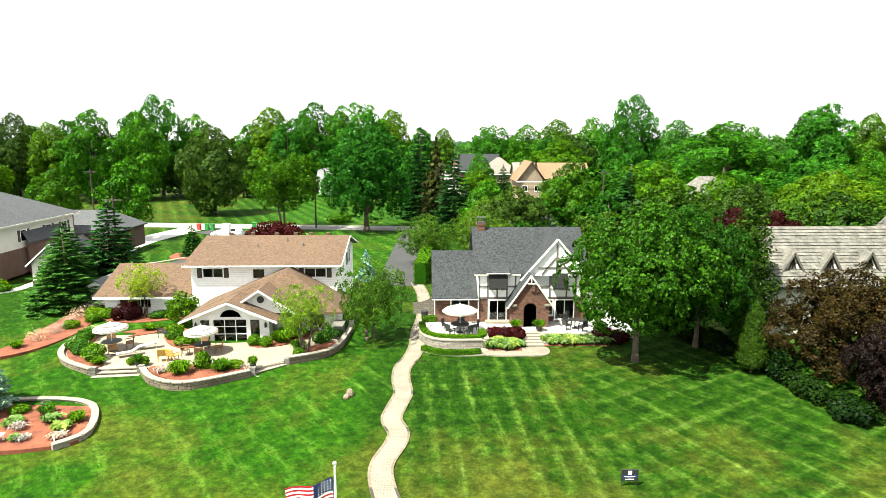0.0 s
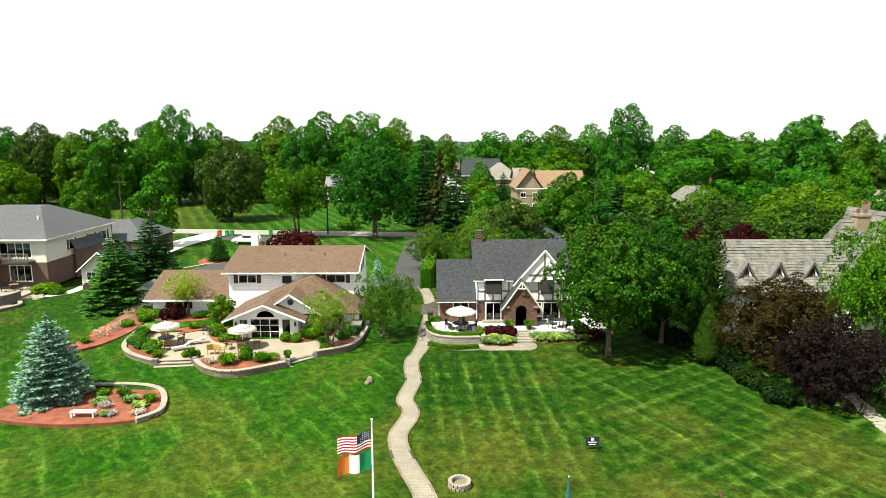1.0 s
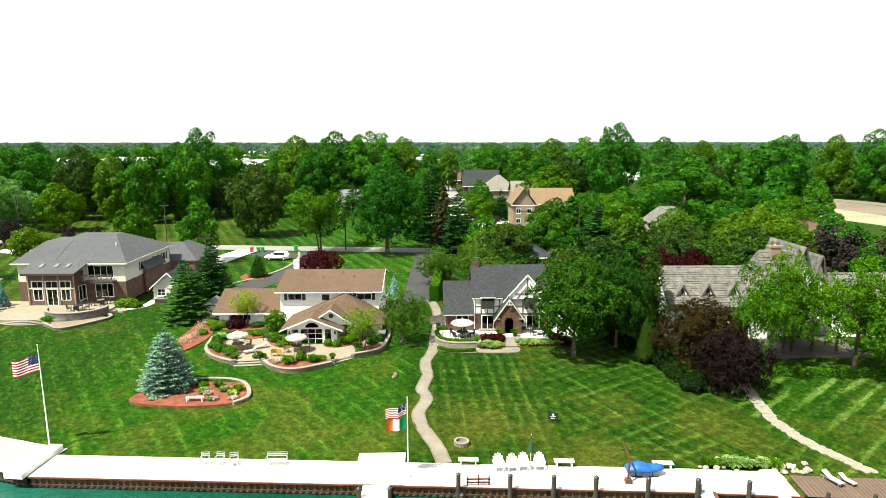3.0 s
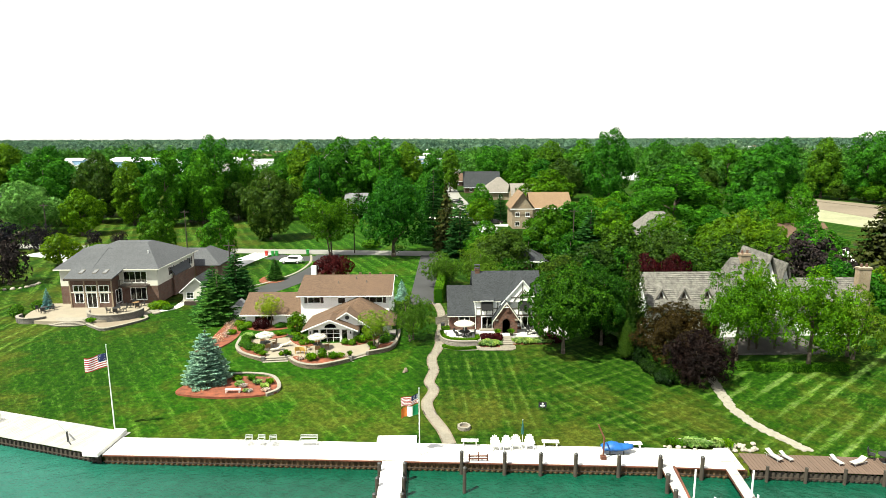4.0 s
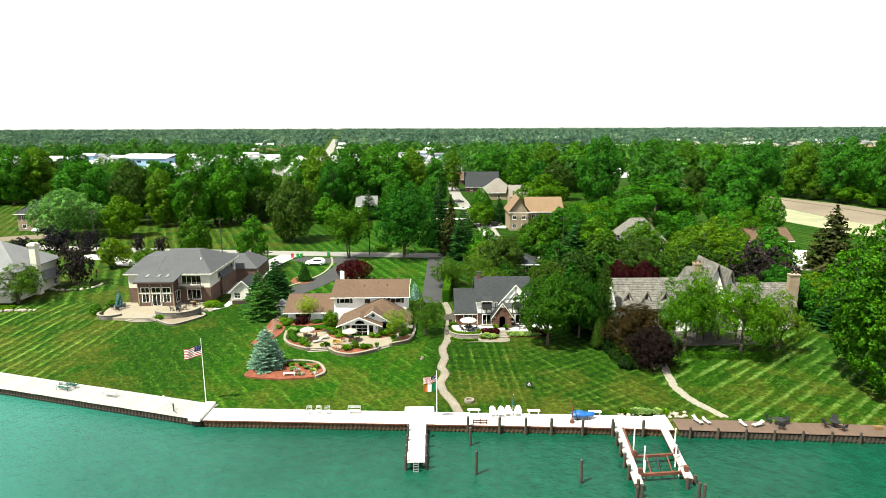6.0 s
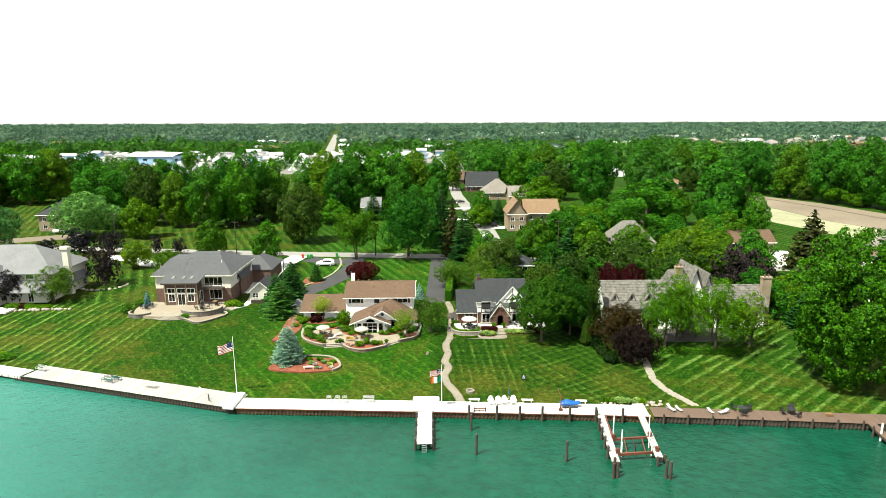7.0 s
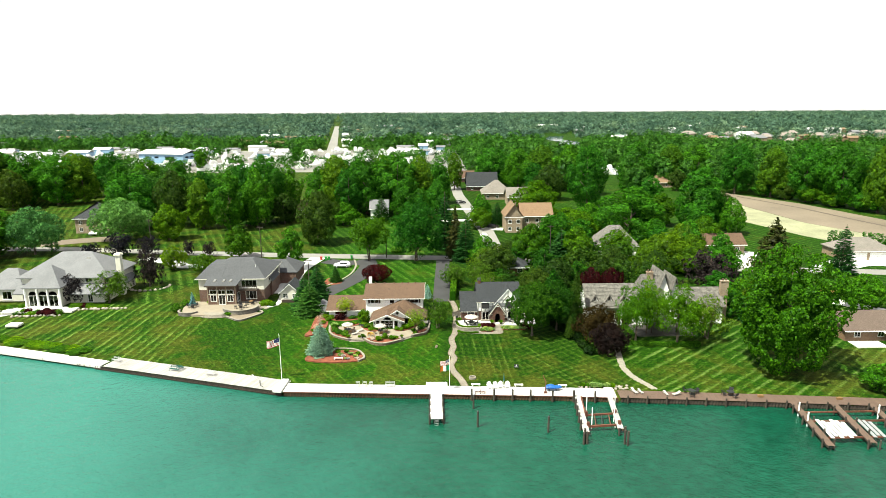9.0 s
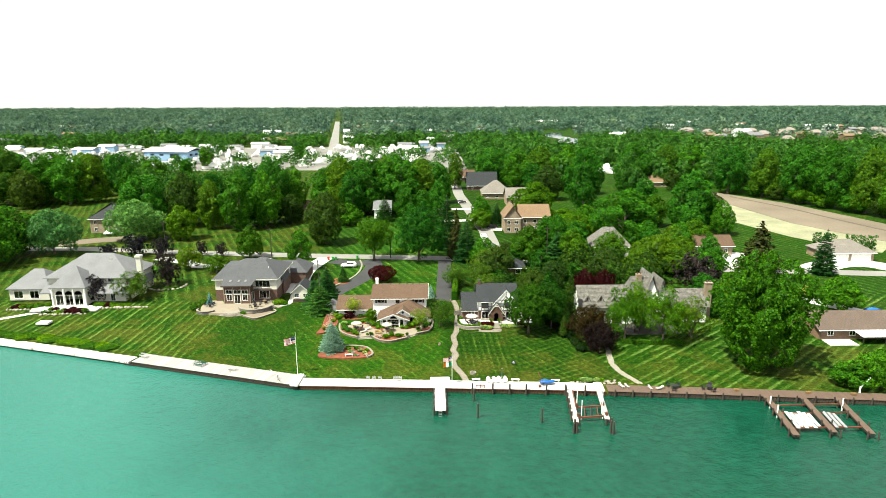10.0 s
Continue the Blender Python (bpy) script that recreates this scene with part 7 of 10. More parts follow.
grove((("tree_i", -187.2, 299.9, 15.8, 8.2), ("tree_b", -167.4, 299.0, 13.6, 6.5), ("tree_d", -175.4, 361.1, 18.9, 6.2), ("tree_d", -119.3, 425.7, 14.3, 4.9), ("tree_a", -230, 330, 14, 8), ("tree_e", -250, 345, 13, 8), ("tree_a", -215, 300, 14, 8)), "green tree before the boat yard")
grove((("tree_j", 6.6, 246.5, 20.9, 6.5), ("tree_h", 28.2, 263, 22.6, 10.0), ("tree_i", 43.2, 252.1, 22.9, 9.8), ("tree_j", 55.2, 244.5, 24.7, 10.5), ("tree_i", 69.7, 243.9, 25.6, 9.7), ("tree_b", 48, 226, 17, 8), ("tree_e", 52, 205, 18, 8), ("tree_d", 75, 222, 22, 7.5)), "tall green tree behind the houses")
grove((("tree_b", 102.1, 237.9, 13.3, 8.4), ("tree_i", 113.7, 262.0, 25.7, 10.7), ("tree_j", 136.7, 268, 23.5, 10.3), ("tree_i", 156, 276, 22.8, 10.7), ("tree_a", 77, 150, 14, 7), ("tree_c", 82, 136, 13, 6.5), ("tree_g", 104, 140, 15, 6), ("tree_e", 112, 150, 12, 5), ("tree_b", 86, 160, 17, 7), ("tree_e", 128, 236, 12, 5)), "green tree between the lawns")
grove((("tree_h", 153.4, 222.7, 26.5, 9.1), ("tree_j", 164.8, 208.6, 25.8, 9.2), ("tree_h", 173, 192.7, 28.7, 9.8), ("tree_i", 180, 177.6, 30.2, 10), ("tree_j", 185.0, 160.2, 29.5, 9.0), ("tree_i", 190, 145.6, 28.6, 8.5), ("tree_h", 198, 130, 26, 9), ("tree_j", 208, 116, 25, 9)), "tall green tree at the field's edge")
grove((("tree_a", 164.3, 212.2, 11.0, 6.0), ("tree_c", 174.4, 189.5, 9.0, 7.0), ("tree_a", 183, 165.7, 9.2, 8.0), ("tree_e", 188, 152, 9, 6), ("tree_c", 178, 177, 7, 6), ("tree_a", 196, 137, 9, 6), ("tree_e", 168, 201, 7, 5)), "low green scrub tree at the field's edge")


def open_land(x, y):
    """Where lawns, fields, roads and houses keep the woods away."""
    u = (x + 6.3) / (y + 103)
    if -0.236 < u < -0.19 or 0.006 < u < 0.075:
        return y < 350
    if 0.25 < u < 0.312:
        return y < 335
    if x > 106 and y < np.interp(x, (106, 148, 168, 178, 226, 330), (275, 240, 210, 190, 120, 100)):
        return True
    if x > -60 and x < 110 and y < 225:
        return True
    if 470 < y < 950 and abs(x - (155 + 0.158 * (y - 643))) < 30:
        return True
    if -65 < x < 60 and y < 268:
        return True
    return y < 235 and x < -60


def town(x, y):
    """The boat yard and streets behind the woods."""
    if -480 < x < 20 and 352 < y < 585:
        return True
    if 100 < x < 150 and 305 < y < 350:
        return True
    return 300 < x < 820 and 590 < y < 900


def on_road(x, y):
    return abs(x - (-103 - 0.146 * (y - 501))) < 17 and y > 480


def far_woods(name, y0, y1, gap, cards, size, seed, material=None, reach=5000, label="dense green woods to the horizon"):
    """Crowns by the thousand, each a heap of leaf sprays on rounded boughs, in one mesh."""
    rnd = random.Random(seed)
    rng = np.random.default_rng(seed)
    spots = []
    y = y0
    while y < y1:
        half = min(reach, 0.78 * (y + 103) + 60)
        x = -half
        g = gap * (y / y0) ** 0.62
        while x < half:
            px, py = x + rnd.uniform(-0.4, 0.4) * g, y + rnd.uniform(-0.5, 0.5) * g
            x += g * rnd.uniform(0.8, 1.3)
            if town(px, py) and rnd.random() > (0.2 if -260 < px < -60 else 0.3) or open_land(px, py) or on_road(px, py):
                continue
            if noise.noise((px * 0.004, py * 0.004, 7)) > 0.42 and rnd.random() < 0.6:
                continue
            h = rnd.uniform(9.0, 17.0) * (0.7 if town(px, py) else 1.2 if py < 420 else 1)
            if -560 < px < 20 and py < 352:
                u = (px + 6.3) / (py + 103)
                low = 45 * ((352 if px > -330 else 430) - py) / (460 if px > -330 else 540)
                if low < 4 and (-0.4 < u < -0.33 or -0.25 < u < -0.155):
                    continue
                h = min(h, max(low, rnd.uniform(6, 10)))
            h *= 1 + 0.45 * noise.noise((px * 0.011, py * 0.011, 2))
            spots.append((px, py, h, g * rnd.uniform(0.36, 0.80)))
        y += g * 0.95
    s = np.array(spots)
    n = len(s)
    shapes = []
    for k in range(5):
        kn = knobs_on(rng, 10, 1.0, 0.5, 0.0, SHAPES["round"], 0.42, 5)
        shapes.append(shell_points(rng, cards, kn, np.array([0, 0, 0.4])))
    kind = rng.integers(0, 5, n)
    a = rng.uniform(0, 6.28, n)
    p = np.stack([c[0] for c in shapes])[kind]
    d = np.stack([c[1] for c in shapes])[kind]
    ca, sa = np.cos(a)[:, None], np.sin(a)[:, None]
    turned = [np.stack([v[:, :, 0] * ca - v[:, :, 1] * sa, v[:, :, 0] * sa + v[:, :, 1] * ca, v[:, :, 2]], axis=2) for v in (p, d)]
    p = turned[0] * np.stack([2 * s[:, 3], 2 * s[:, 3], s[:, 2]], 1)[:, None, :] + np.stack([s[:, 0], s[:, 1], np.full(n, 2.3)], 1)[:, None, :]
    q = leaf_quads(rng, p.reshape(-1, 3), (turned[1] + np.array([0, 0, 0.2])).reshape(-1, 3), 1.0, 0.45)
    c = p.reshape(-1, 1, 3)
    q = c + (q - c) * np.repeat(np.minimum(s[:, 3], s[:, 2] * 0.5) * size, cards)[:, None, None]
    ob = new(name, quads_mesh(name, q, material or L_FOREST))
    tagged(ob, label, "woods", "", "stuff")


far_woods("woods", 225, 345, 11.0, 300, 0.195, 40)
far_woods("woods", 345, 700, 12.0, 160, 0.26, 41)
# Painted haze: the farther crowns take the paler, bluer leaf colour.
far_woods("woods", 700, 1500, 19, 56, 0.42, 42, L_HAZED)
far_woods("woods", 1500, 4900, 36, 28, 0.60, 43, L_HAZED)
# ---- quay, docks and hoists ----
planked_deck("deck_grey", -66.0, -31.2, 4.1, 0.29, PLANK, "weathered pale plank deck on the sea wall")
planked_deck("deck_brown", 24.4, 104, 2.7, 0.29, BROWNPLANK, "brown plank deck on the sea wall")
bm = bmesh.new()
for k in range(12):
    x = -6.95 + 0.3 * k
    box(bm, x, x + 0.285, shore_y(x) - 0.3, 1.55, 1.63, 1.70)
laid("deck_white_platform", bm, PALEPLANK, "bleached wooden platform at the head of the dock", "deck")
bm = bmesh.new()
ribbon(bm, [(x, y - 0.28) for x, y in wall_line(-30.6, 24.0, 3)], 0.12, 0.0, 0.10, lambda x, y: 1.60)
laid("trim_quay_beam", bm, RUSTBEAM, "rust-brown beam along the quay edge", "beam")
bm = bmesh.new()
slab(bm, [(-32.3, -1.4, 2.0), (-30.8, -1.6, 2.0), (-30.5, 2.9, 2.0), (-31.6, 3.0, 2.0)], 0.42)
bmesh.ops.bevel(bm, geom=bm.edges[:], offset=0.04, segments=2, affect="EDGES")
solo("dock_box", bm, PALEPLANK, (-31.5, 0.6, 1.6), "long pale wooden box where the decks meet", "box")

for x in np.arange(25.5, 104, 3.05):
    pile(float(x), shore_y(float(x)) - 0.5, 2.1, 0.13, "deck piles", cap=False)
for x in (0.5, 4.1, 7.1, 10.0, 13.55, 16.9, 20.3):
    pile(x, shore_y(x) - 0.55, 2.75, 0.16)
for x, y, t in ((0.6, -6.2, 2.9), (0.85, -11.9, 3.3), (11.1, -13.7, 3.3)):
    pile(x, y, t, 0.15)


def dock(name, a, b, width, z, material, label, piles=(), step=0.3, under=PILE):
    """A plank pier from a to b with stringers and its own planks."""
    a, b = Vector((*a, z)), Vector((*b, z))
    d = (b - a)
    L = d.length
    d.normalize()
    ang = math.atan2(d.y, d.x)
    t = thing(name, a, label, "dock")
    m = Matrix.Translation(a) @ Matrix.Rotation(ang, 4, "Z")
    for s in (-1, 1):
        bm = bmesh.new()
        box(bm, 0, L, s * (width / 2 - 0.1) - 0.06, s * (width / 2 - 0.1) + 0.06, -0.32, -0.05, m)
        part("stringer", bm, under, t)
    me = None
    for i in range(int(L / step)):
        if me is None:
            bm = bmesh.new()
            box(bm, 0.008, step - 0.008, -width / 2, width / 2, -0.05, 0.0)
            me = finish("plank", bm, material)
        ob = new("plank", me)
        ob.parent = t
        ob.matrix_local = Matrix.Rotation(ang, 4, "Z") @ Matrix.Translation((i * step, 0, 0.004 * math.sin(i * 7.7)))
    return t


dock("boat_dock", (-5.28, -2.9), (-5.28, -11.2), 1.85, 1.66, PALEPLANK, "narrow bleached plank dock over the water")
for s in (-1.05, 1.05):
    for y in (-4.4, -6.6, -8.8, -10.9):
        pile(-5.28 + s, y, 2.35, 0.16, "dock piles")
bm = bmesh.new()
for s in (-0.25, 0.25):
    box(bm, -5.28 + s - 0.03, -5.28 + s + 0.03, -11.33, -11.25, 0.2, 1.75)
for k in range(5):
    box(bm, -5.52, -5.04, -11.34, -11.26, 0.45 + 0.28 * k, 0.5 + 0.28 * k)
solo("dock_ladder", bm, STEEL, (-5.28, -11.3, 0.2), "short grey ladder at the dock's end", "ladder")

# boat hoist between two piers
dock("hoist_pier", (17.65, -3.7), (16.3, -15.4), 0.9, 1.66, PLANK, "weathered plank finger pier of a boat hoist", under=RUSTBEAM)
dock("hoist_pier", (22.9, -3.5), (21.5, -14.6), 0.85, 1.66, PLANK, "weathered plank finger pier of a boat hoist", under=RUSTBEAM)
for i, y in enumerate((-4.4, -6.6, -8.8, -11.0, -13.2)):
    pile(17.05 - 0.115 * (-y - 4), y, 2.35, 0.17, "hoist piles")
for x, y, t in ((15.75, -16.6, 2.9), (16.0, -17.0, 2.6), (15.5, -17.1, 2.5), (21.3, -17.2, 2.9), (21.65, -17.5, 2.9), (21.2, -14.9, 1.9), (22.4, -13.9, 1.6)):
    pile(x, y, t, 0.16, "hoist piles", cap=False)
hoist = thing("boat_hoist", (19.5, -10, 1.2), "rust-red steel boat hoist with white guide poles", "boat hoist")
for a, b, w in (((17.6, -10.3, 1.55), (22.0, -9.9, 1.55), 0.22), ((17.1, -13.6, 1.5), (21.6, -13.2, 1.5), 0.24), ((18.2, -4.2, 1.55), (17.4, -10.3, 1.55), 0.2)):
    bm = bmesh.new()
    bar(bm, a, b, w, w * 1.2)
    part("beam", bm, RUSTBEAM, hoist)
for a, b in (((18.8, -10.2, 1.5), (18.2, -13.4, 1.45)), ((21.0, -10.0, 1.5), (20.4, -13.3, 1.45)), ((19.9, -10.1, 1.5), (19.1, -13.4, 1.45))):
    bm = bmesh.new()
    bar(bm, a, b, 0.12, 0.12)
    part("cradle_rail", bm, BLACK if a[0] == 19.9 else RUSTBEAM, hoist)
for x, y in ((17.5, -10.3), (22.0, -9.9), (17.0, -13.6), (21.7, -13.3)):
    bm = bmesh.new()
    box(bm, x - 0.17, x + 0.17, y - 0.17, y + 0.17, 1.4, 2.25)
    box(bm, x - 0.24, x + 0.24, y - 0.12, y + 0.12, 1.9, 2.15)
    part("winch_post", bm, RUSTBEAM, hoist)
for x, y, h in ((17.9, -8.8, 4.0), (18.0, -11.8, 3.6), (21.6, -10.9, 3.2), (22.2, -9.0, 4.0), (21.3, -12.6, 2.8), (17.7, -12.9, 2.6)):
    bm = bmesh.new()
    rod(bm, (x, y, 0.3), (x, y, h), 0.075, 0.075, 8)
    part("guide_pole", bm, WHITE, hoist)
bm = bmesh.new()
box(bm, 22.3, 23.6, -3.6, -2.2, 1.64, 2.15)
bmesh.ops.bevel(bm, geom=bm.edges[:], offset=0.05, segments=2, affect="EDGES")
solo("dock_locker", bm, WHITE, (22.9, -2.9, 1.6), "white dock locker at the pier's head", "box")

# second set of piers with a boat cradle
for a, b in (((51.1, -7.2), (49.0, -20.0)), ((57.2, -7.7), (55.3, -19.5)), ((62.9, -8.3), (60.8, -20.0)), ((71.5, -9.0), (69.8, -20.0))):
    dock("cradle_pier", a, b, 1.0, 1.66, BROWNPLANK, "brown plank finger pier")
    d = (Vector(b) - Vector(a)).normalized()
    for k in (2, 5.5, 9, 12):
        for s in (-0.75, 0.75):
            p = Vector(a) + d * k + Vector((-d.y, d.x)) * s
            pile(p.x, p.y, 2.2, 0.13, "cradle piles", cap=False)
for x0, x1 in ((50.9, 56.2), (57.0, 62.0)):
    cr = thing("boat_cradle", (x0, -13, 1.2), "rust-red hoist frame with pale cradle boards", "boat hoist")
    for y in (-10.2, -13.0, -17.6):
        bm = bmesh.new()
        bar(bm, (x0 - 0.1 * (-y - 10), y, 1.5), (x1 - 0.1 * (-y - 10), y, 1.5), 0.2, 0.22)
        part("beam", bm, RUSTBEAM, cr)
    for k in range(6 if x0 < 55 else 3):
        bm = bmesh.new()
        box(bm, -0.24, 0.24, -5.2 + 0.5 * (k % 2), -0.4 * (k % 3), -0.04, 0.04, Matrix.Translation((x0 + 0.45 + 0.68 * k, -12.9, 1.72)) @ Matrix.Rotation(-0.17, 4, "Z"))
        part("cradle_board", bm, WHITE if x0 < 55 else STEEL, cr, "white cradle board" if x0 < 55 else "grey cradle board")
for x, y in ((50.4, -9.9), (49.9, -13.0), (62.0, -11)):
    bm = bmesh.new()
    rod(bm, (x, y, 0.3), (x, y, 3.0), 0.11, 0.11, 10)
    solo("guide_post", bm, WHITE, (x, y, 0.3), "white plastic-sleeved guide post", "post")


# ---- things on the quay ----
def adirondack(at, turn, label="white slatted garden chair with a fanned back"):
    c = thing("garden_chair", (0, 0, 0), label, "chair", "white chairs on the quay")
    for s in (-1, 1):
        bm = bmesh.new()
        box(bm, s * 0.36 - 0.07, s * 0.36 + 0.07, -0.42, 0.36, 0.56, 0.59)
        part("armrest", bm, WHITE, c)
        for y in (-0.36, 0.26):
            bm = bmesh.new()
            box(bm, s * 0.31 - 0.02, s * 0.31 + 0.02, y - 0.06, y + 0.06, 0, 0.56)
            part("leg", bm, WHITE, c)
    for k in range(6):
        bm = bmesh.new()
        box(bm, -0.29, 0.29, -0.42 + k * 0.115, -0.42 + k * 0.115 + 0.1, 0.36 - k * 0.022, 0.385 - k * 0.022)
        part("seat_slat", bm, WHITE, c)
    for k in range(5):
        bm = bmesh.new()
        x = (k - 2) * 0.125
        h = 0.86 - 0.055 * (k - 2) ** 2
        box(bm, -0.057, 0.057, -0.012, 0.012, 0, h, Matrix.Translation((x, 0.2, 0.25)) @ Matrix.Rotation(-0.36, 4, "X") @ Matrix.Rotation((k - 2) * 0.05, 4, "Y"))
        part("back_slat", bm, WHITE, c)
    c.matrix_basis = pose(*at, 0, 0, turn)
    return c


ch = adirondack((3.6, -0.9, 1.62), 4)
for x, y, t in ((4.6, -0.95, 0), (5.45, -0.8, -3), (6.65, -0.8, -2)):
    copy_thing(ch, pose(x, y, 1.62, 0, 0, t))


def side_table(x, y):
    t = thing("side_table", (x, y, 1.62), "small white slatted side table", "table", "side tables on the quay")
    bm = bmesh.new()
    box(bm, x - 0.22, x + 0.22, y - 0.22, y + 0.22, 2.04, 2.08)
    part("tabletop", bm, WHITE, t)
    for sx in (-0.18, 0.18):
        for sy in (-0.18, 0.18):
            bm = bmesh.new()
            box(bm, x + sx - 0.02, x + sx + 0.02, y + sy - 0.02, y + sy + 0.02, 1.62, 2.04)
            part("leg", bm, WHITE, t)


side_table(4.1, -1.1)
side_table(6.05, -0.9)


def closed_umbrella(x, y, z, h):
    u = thing("closed_umbrella", (x, y, z), "furled dark green garden umbrella on a pole", "umbrella")
    bm = bmesh.new()
    rod(bm, (x, y, z), (x, y, z + h), 0.022)
    part("pole", bm, WHITE, u)
    bm = bmesh.new()
    rod(bm, (x, y, z + h * 0.42), (x, y, z + h * 0.6), 0.13, 0.14, 9)
    rod(bm, (x, y, z + h * 0.6), (x, y, z + h * 0.97), 0.12, 0.03, 9)
    part("canopy", bm, DARKGREENCLOTH, u)


closed_umbrella(6.1, -0.2, 1.62, 2.4)


def quay_bench(x, y, turn=0.0, material=PALEPLANK, label="low white backless bench", L=1.5):
    b = thing("bench", (0, 0, 0), label, "bench", "benches on the quay")
    for k in range(3):
        bm = bmesh.new()
        box(bm, -L / 2, L / 2, -0.27 + k * 0.185, -0.27 + k * 0.185 + 0.17, 0.42, 0.46)
        part("seat_board", bm, material, b)
    for s in (-1, 1):
        bm = bmesh.new()
        box(bm, s * (L / 2 - 0.2) - 0.04, s * (L / 2 - 0.2) + 0.04, -0.22, 0.22, 0, 0.42)
        part("leg", bm, material, b)
    b.matrix_basis = pose(x, y, 1.62, 0, 0, turn)
    return b


for x, y in ((1.4, -0.2), (8.55, -0.55), (15.8, -1.0)):
    quay_bench(x, y, -3)


def metal_chair(x, y, z, turn, material=STEEL, w=0.6, label="light metal-framed quay seat", group="metal seats"):
    c = thing("metal_seat", (0, 0, 0), label, "chair", group)
    bm = bmesh.new()
    for s in (-1, 1):
        bar(bm, (s * w / 2, -0.25, 0), (s * w / 2, -0.25, 0.6), 0.035)
        bar(bm, (s * w / 2, 0.25, 0), (s * w / 2, 0.32, 0.85), 0.035)
        bar(bm, (s * w / 2, -0.25, 0.6), (s * w / 2, 0.28, 0.6), 0.035)
    bar(bm, (-w / 2, 0.32, 0.85), (w / 2, 0.32, 0.85), 0.035)
    part("frame", bm, material, c)
    for k in range(4):
        bm = bmesh.new()
        box(bm, -w / 2, w / 2, -0.24 + 0.12 * k, -0.15 + 0.12 * k, 0.4, 0.42)
        part("seat_slat", bm, material, c)
    for k in range(2):
        bm = bmesh.new()
        box(bm, -w / 2, w / 2, 0.27, 0.29, 0.55 + 0.13 * k, 0.63 + 0.13 * k)
        part("back_slat", bm, material, c)
    c.matrix_basis = pose(x, y, z, 0, 0, turn)
    return c


mc = metal_chair(-18.4, 0.2, 1.62, 5)
for x, y, t in ((-17.3, 0.2, -4), (-16.2, 0.1, 8)):
    copy_thing(mc, pose(x, y, 1.62, 0, 0, t))
metal_chair(-13.0, 0.1, 1.62, 0, w=1.5, label="light metal-framed quay bench")
metal_chair(-44.9, 5.5, 1.62, -18, w=1.8, label="light metal-framed quay bench on the plank deck")
metal_chair(-64.5, 12.0, 1.62, -18, w=1.6, label="light metal-framed quay bench on the plank deck")
metal_chair(-52.0, 7.6, 1.62, -18, DARKGREENCLOTH, 1.9, "dark green quay bench on the plank deck")
metal_chair(-51.2, 8.4, 1.62, 160, DARKGREENCLOTH, 1.4, "dark green quay bench on the plank deck")
w = thing("quay_winch", (-35.0, 1.2, 1.6), "small davit winch with a slanting arm", "winch")
for nm, a, b, t, mt in (("post", (-35, 1.2, 1.62), (-35, 1.2, 2.6), 0.12, BLACK), ("arm", (-35, 1.2, 2.5), (-36.6, 2.2, 3.2), 0.09, STEEL), ("brace", (-35, 1.2, 1.7), (-34.4, 0.6, 1.65), 0.07, BLACK)):
    bm = bmesh.new()
    bar(bm, a, b, t)
    part(nm, bm, mt, w)
w = thing("boat_winch", (71.5, -7.2, 1.6), "white davit winch with a slanting arm", "winch")
for nm, a, b, t in (("post", (68, -6.5, 1.62), (68, -6.5, 2.9), 0.2), ("arm", (68, -6.5, 2.6), (70.2, -5.6, 4.0), 0.14)):
    bm = bmesh.new()
    bar(bm, a, b, t)
    part(nm, bm, WHITE, w)
# small wooden rail frame on the quay edge
fr = thing("rail_frame", (1.9, -3.0, 1.62), "low rust-brown rail frame on the quay edge", "rail")
for a, b in (((1.2, -3.0, 1.62), (1.2, -3.0, 2.3)), ((1.95, -3.0, 1.62), (1.95, -3.0, 2.45)), ((2.7, -3.0, 1.62), (2.7, -3.0, 2.3)), ((1.1, -3.0, 1.85), (2.8, -3.0, 1.85)), ((1.1, -3.0, 2.1), (2.8, -3.0, 2.1))):
    bm = bmesh.new()
    bar(bm, a, b, 0.08, 0.1)
    part("rail", bm, RUSTBEAM, fr)


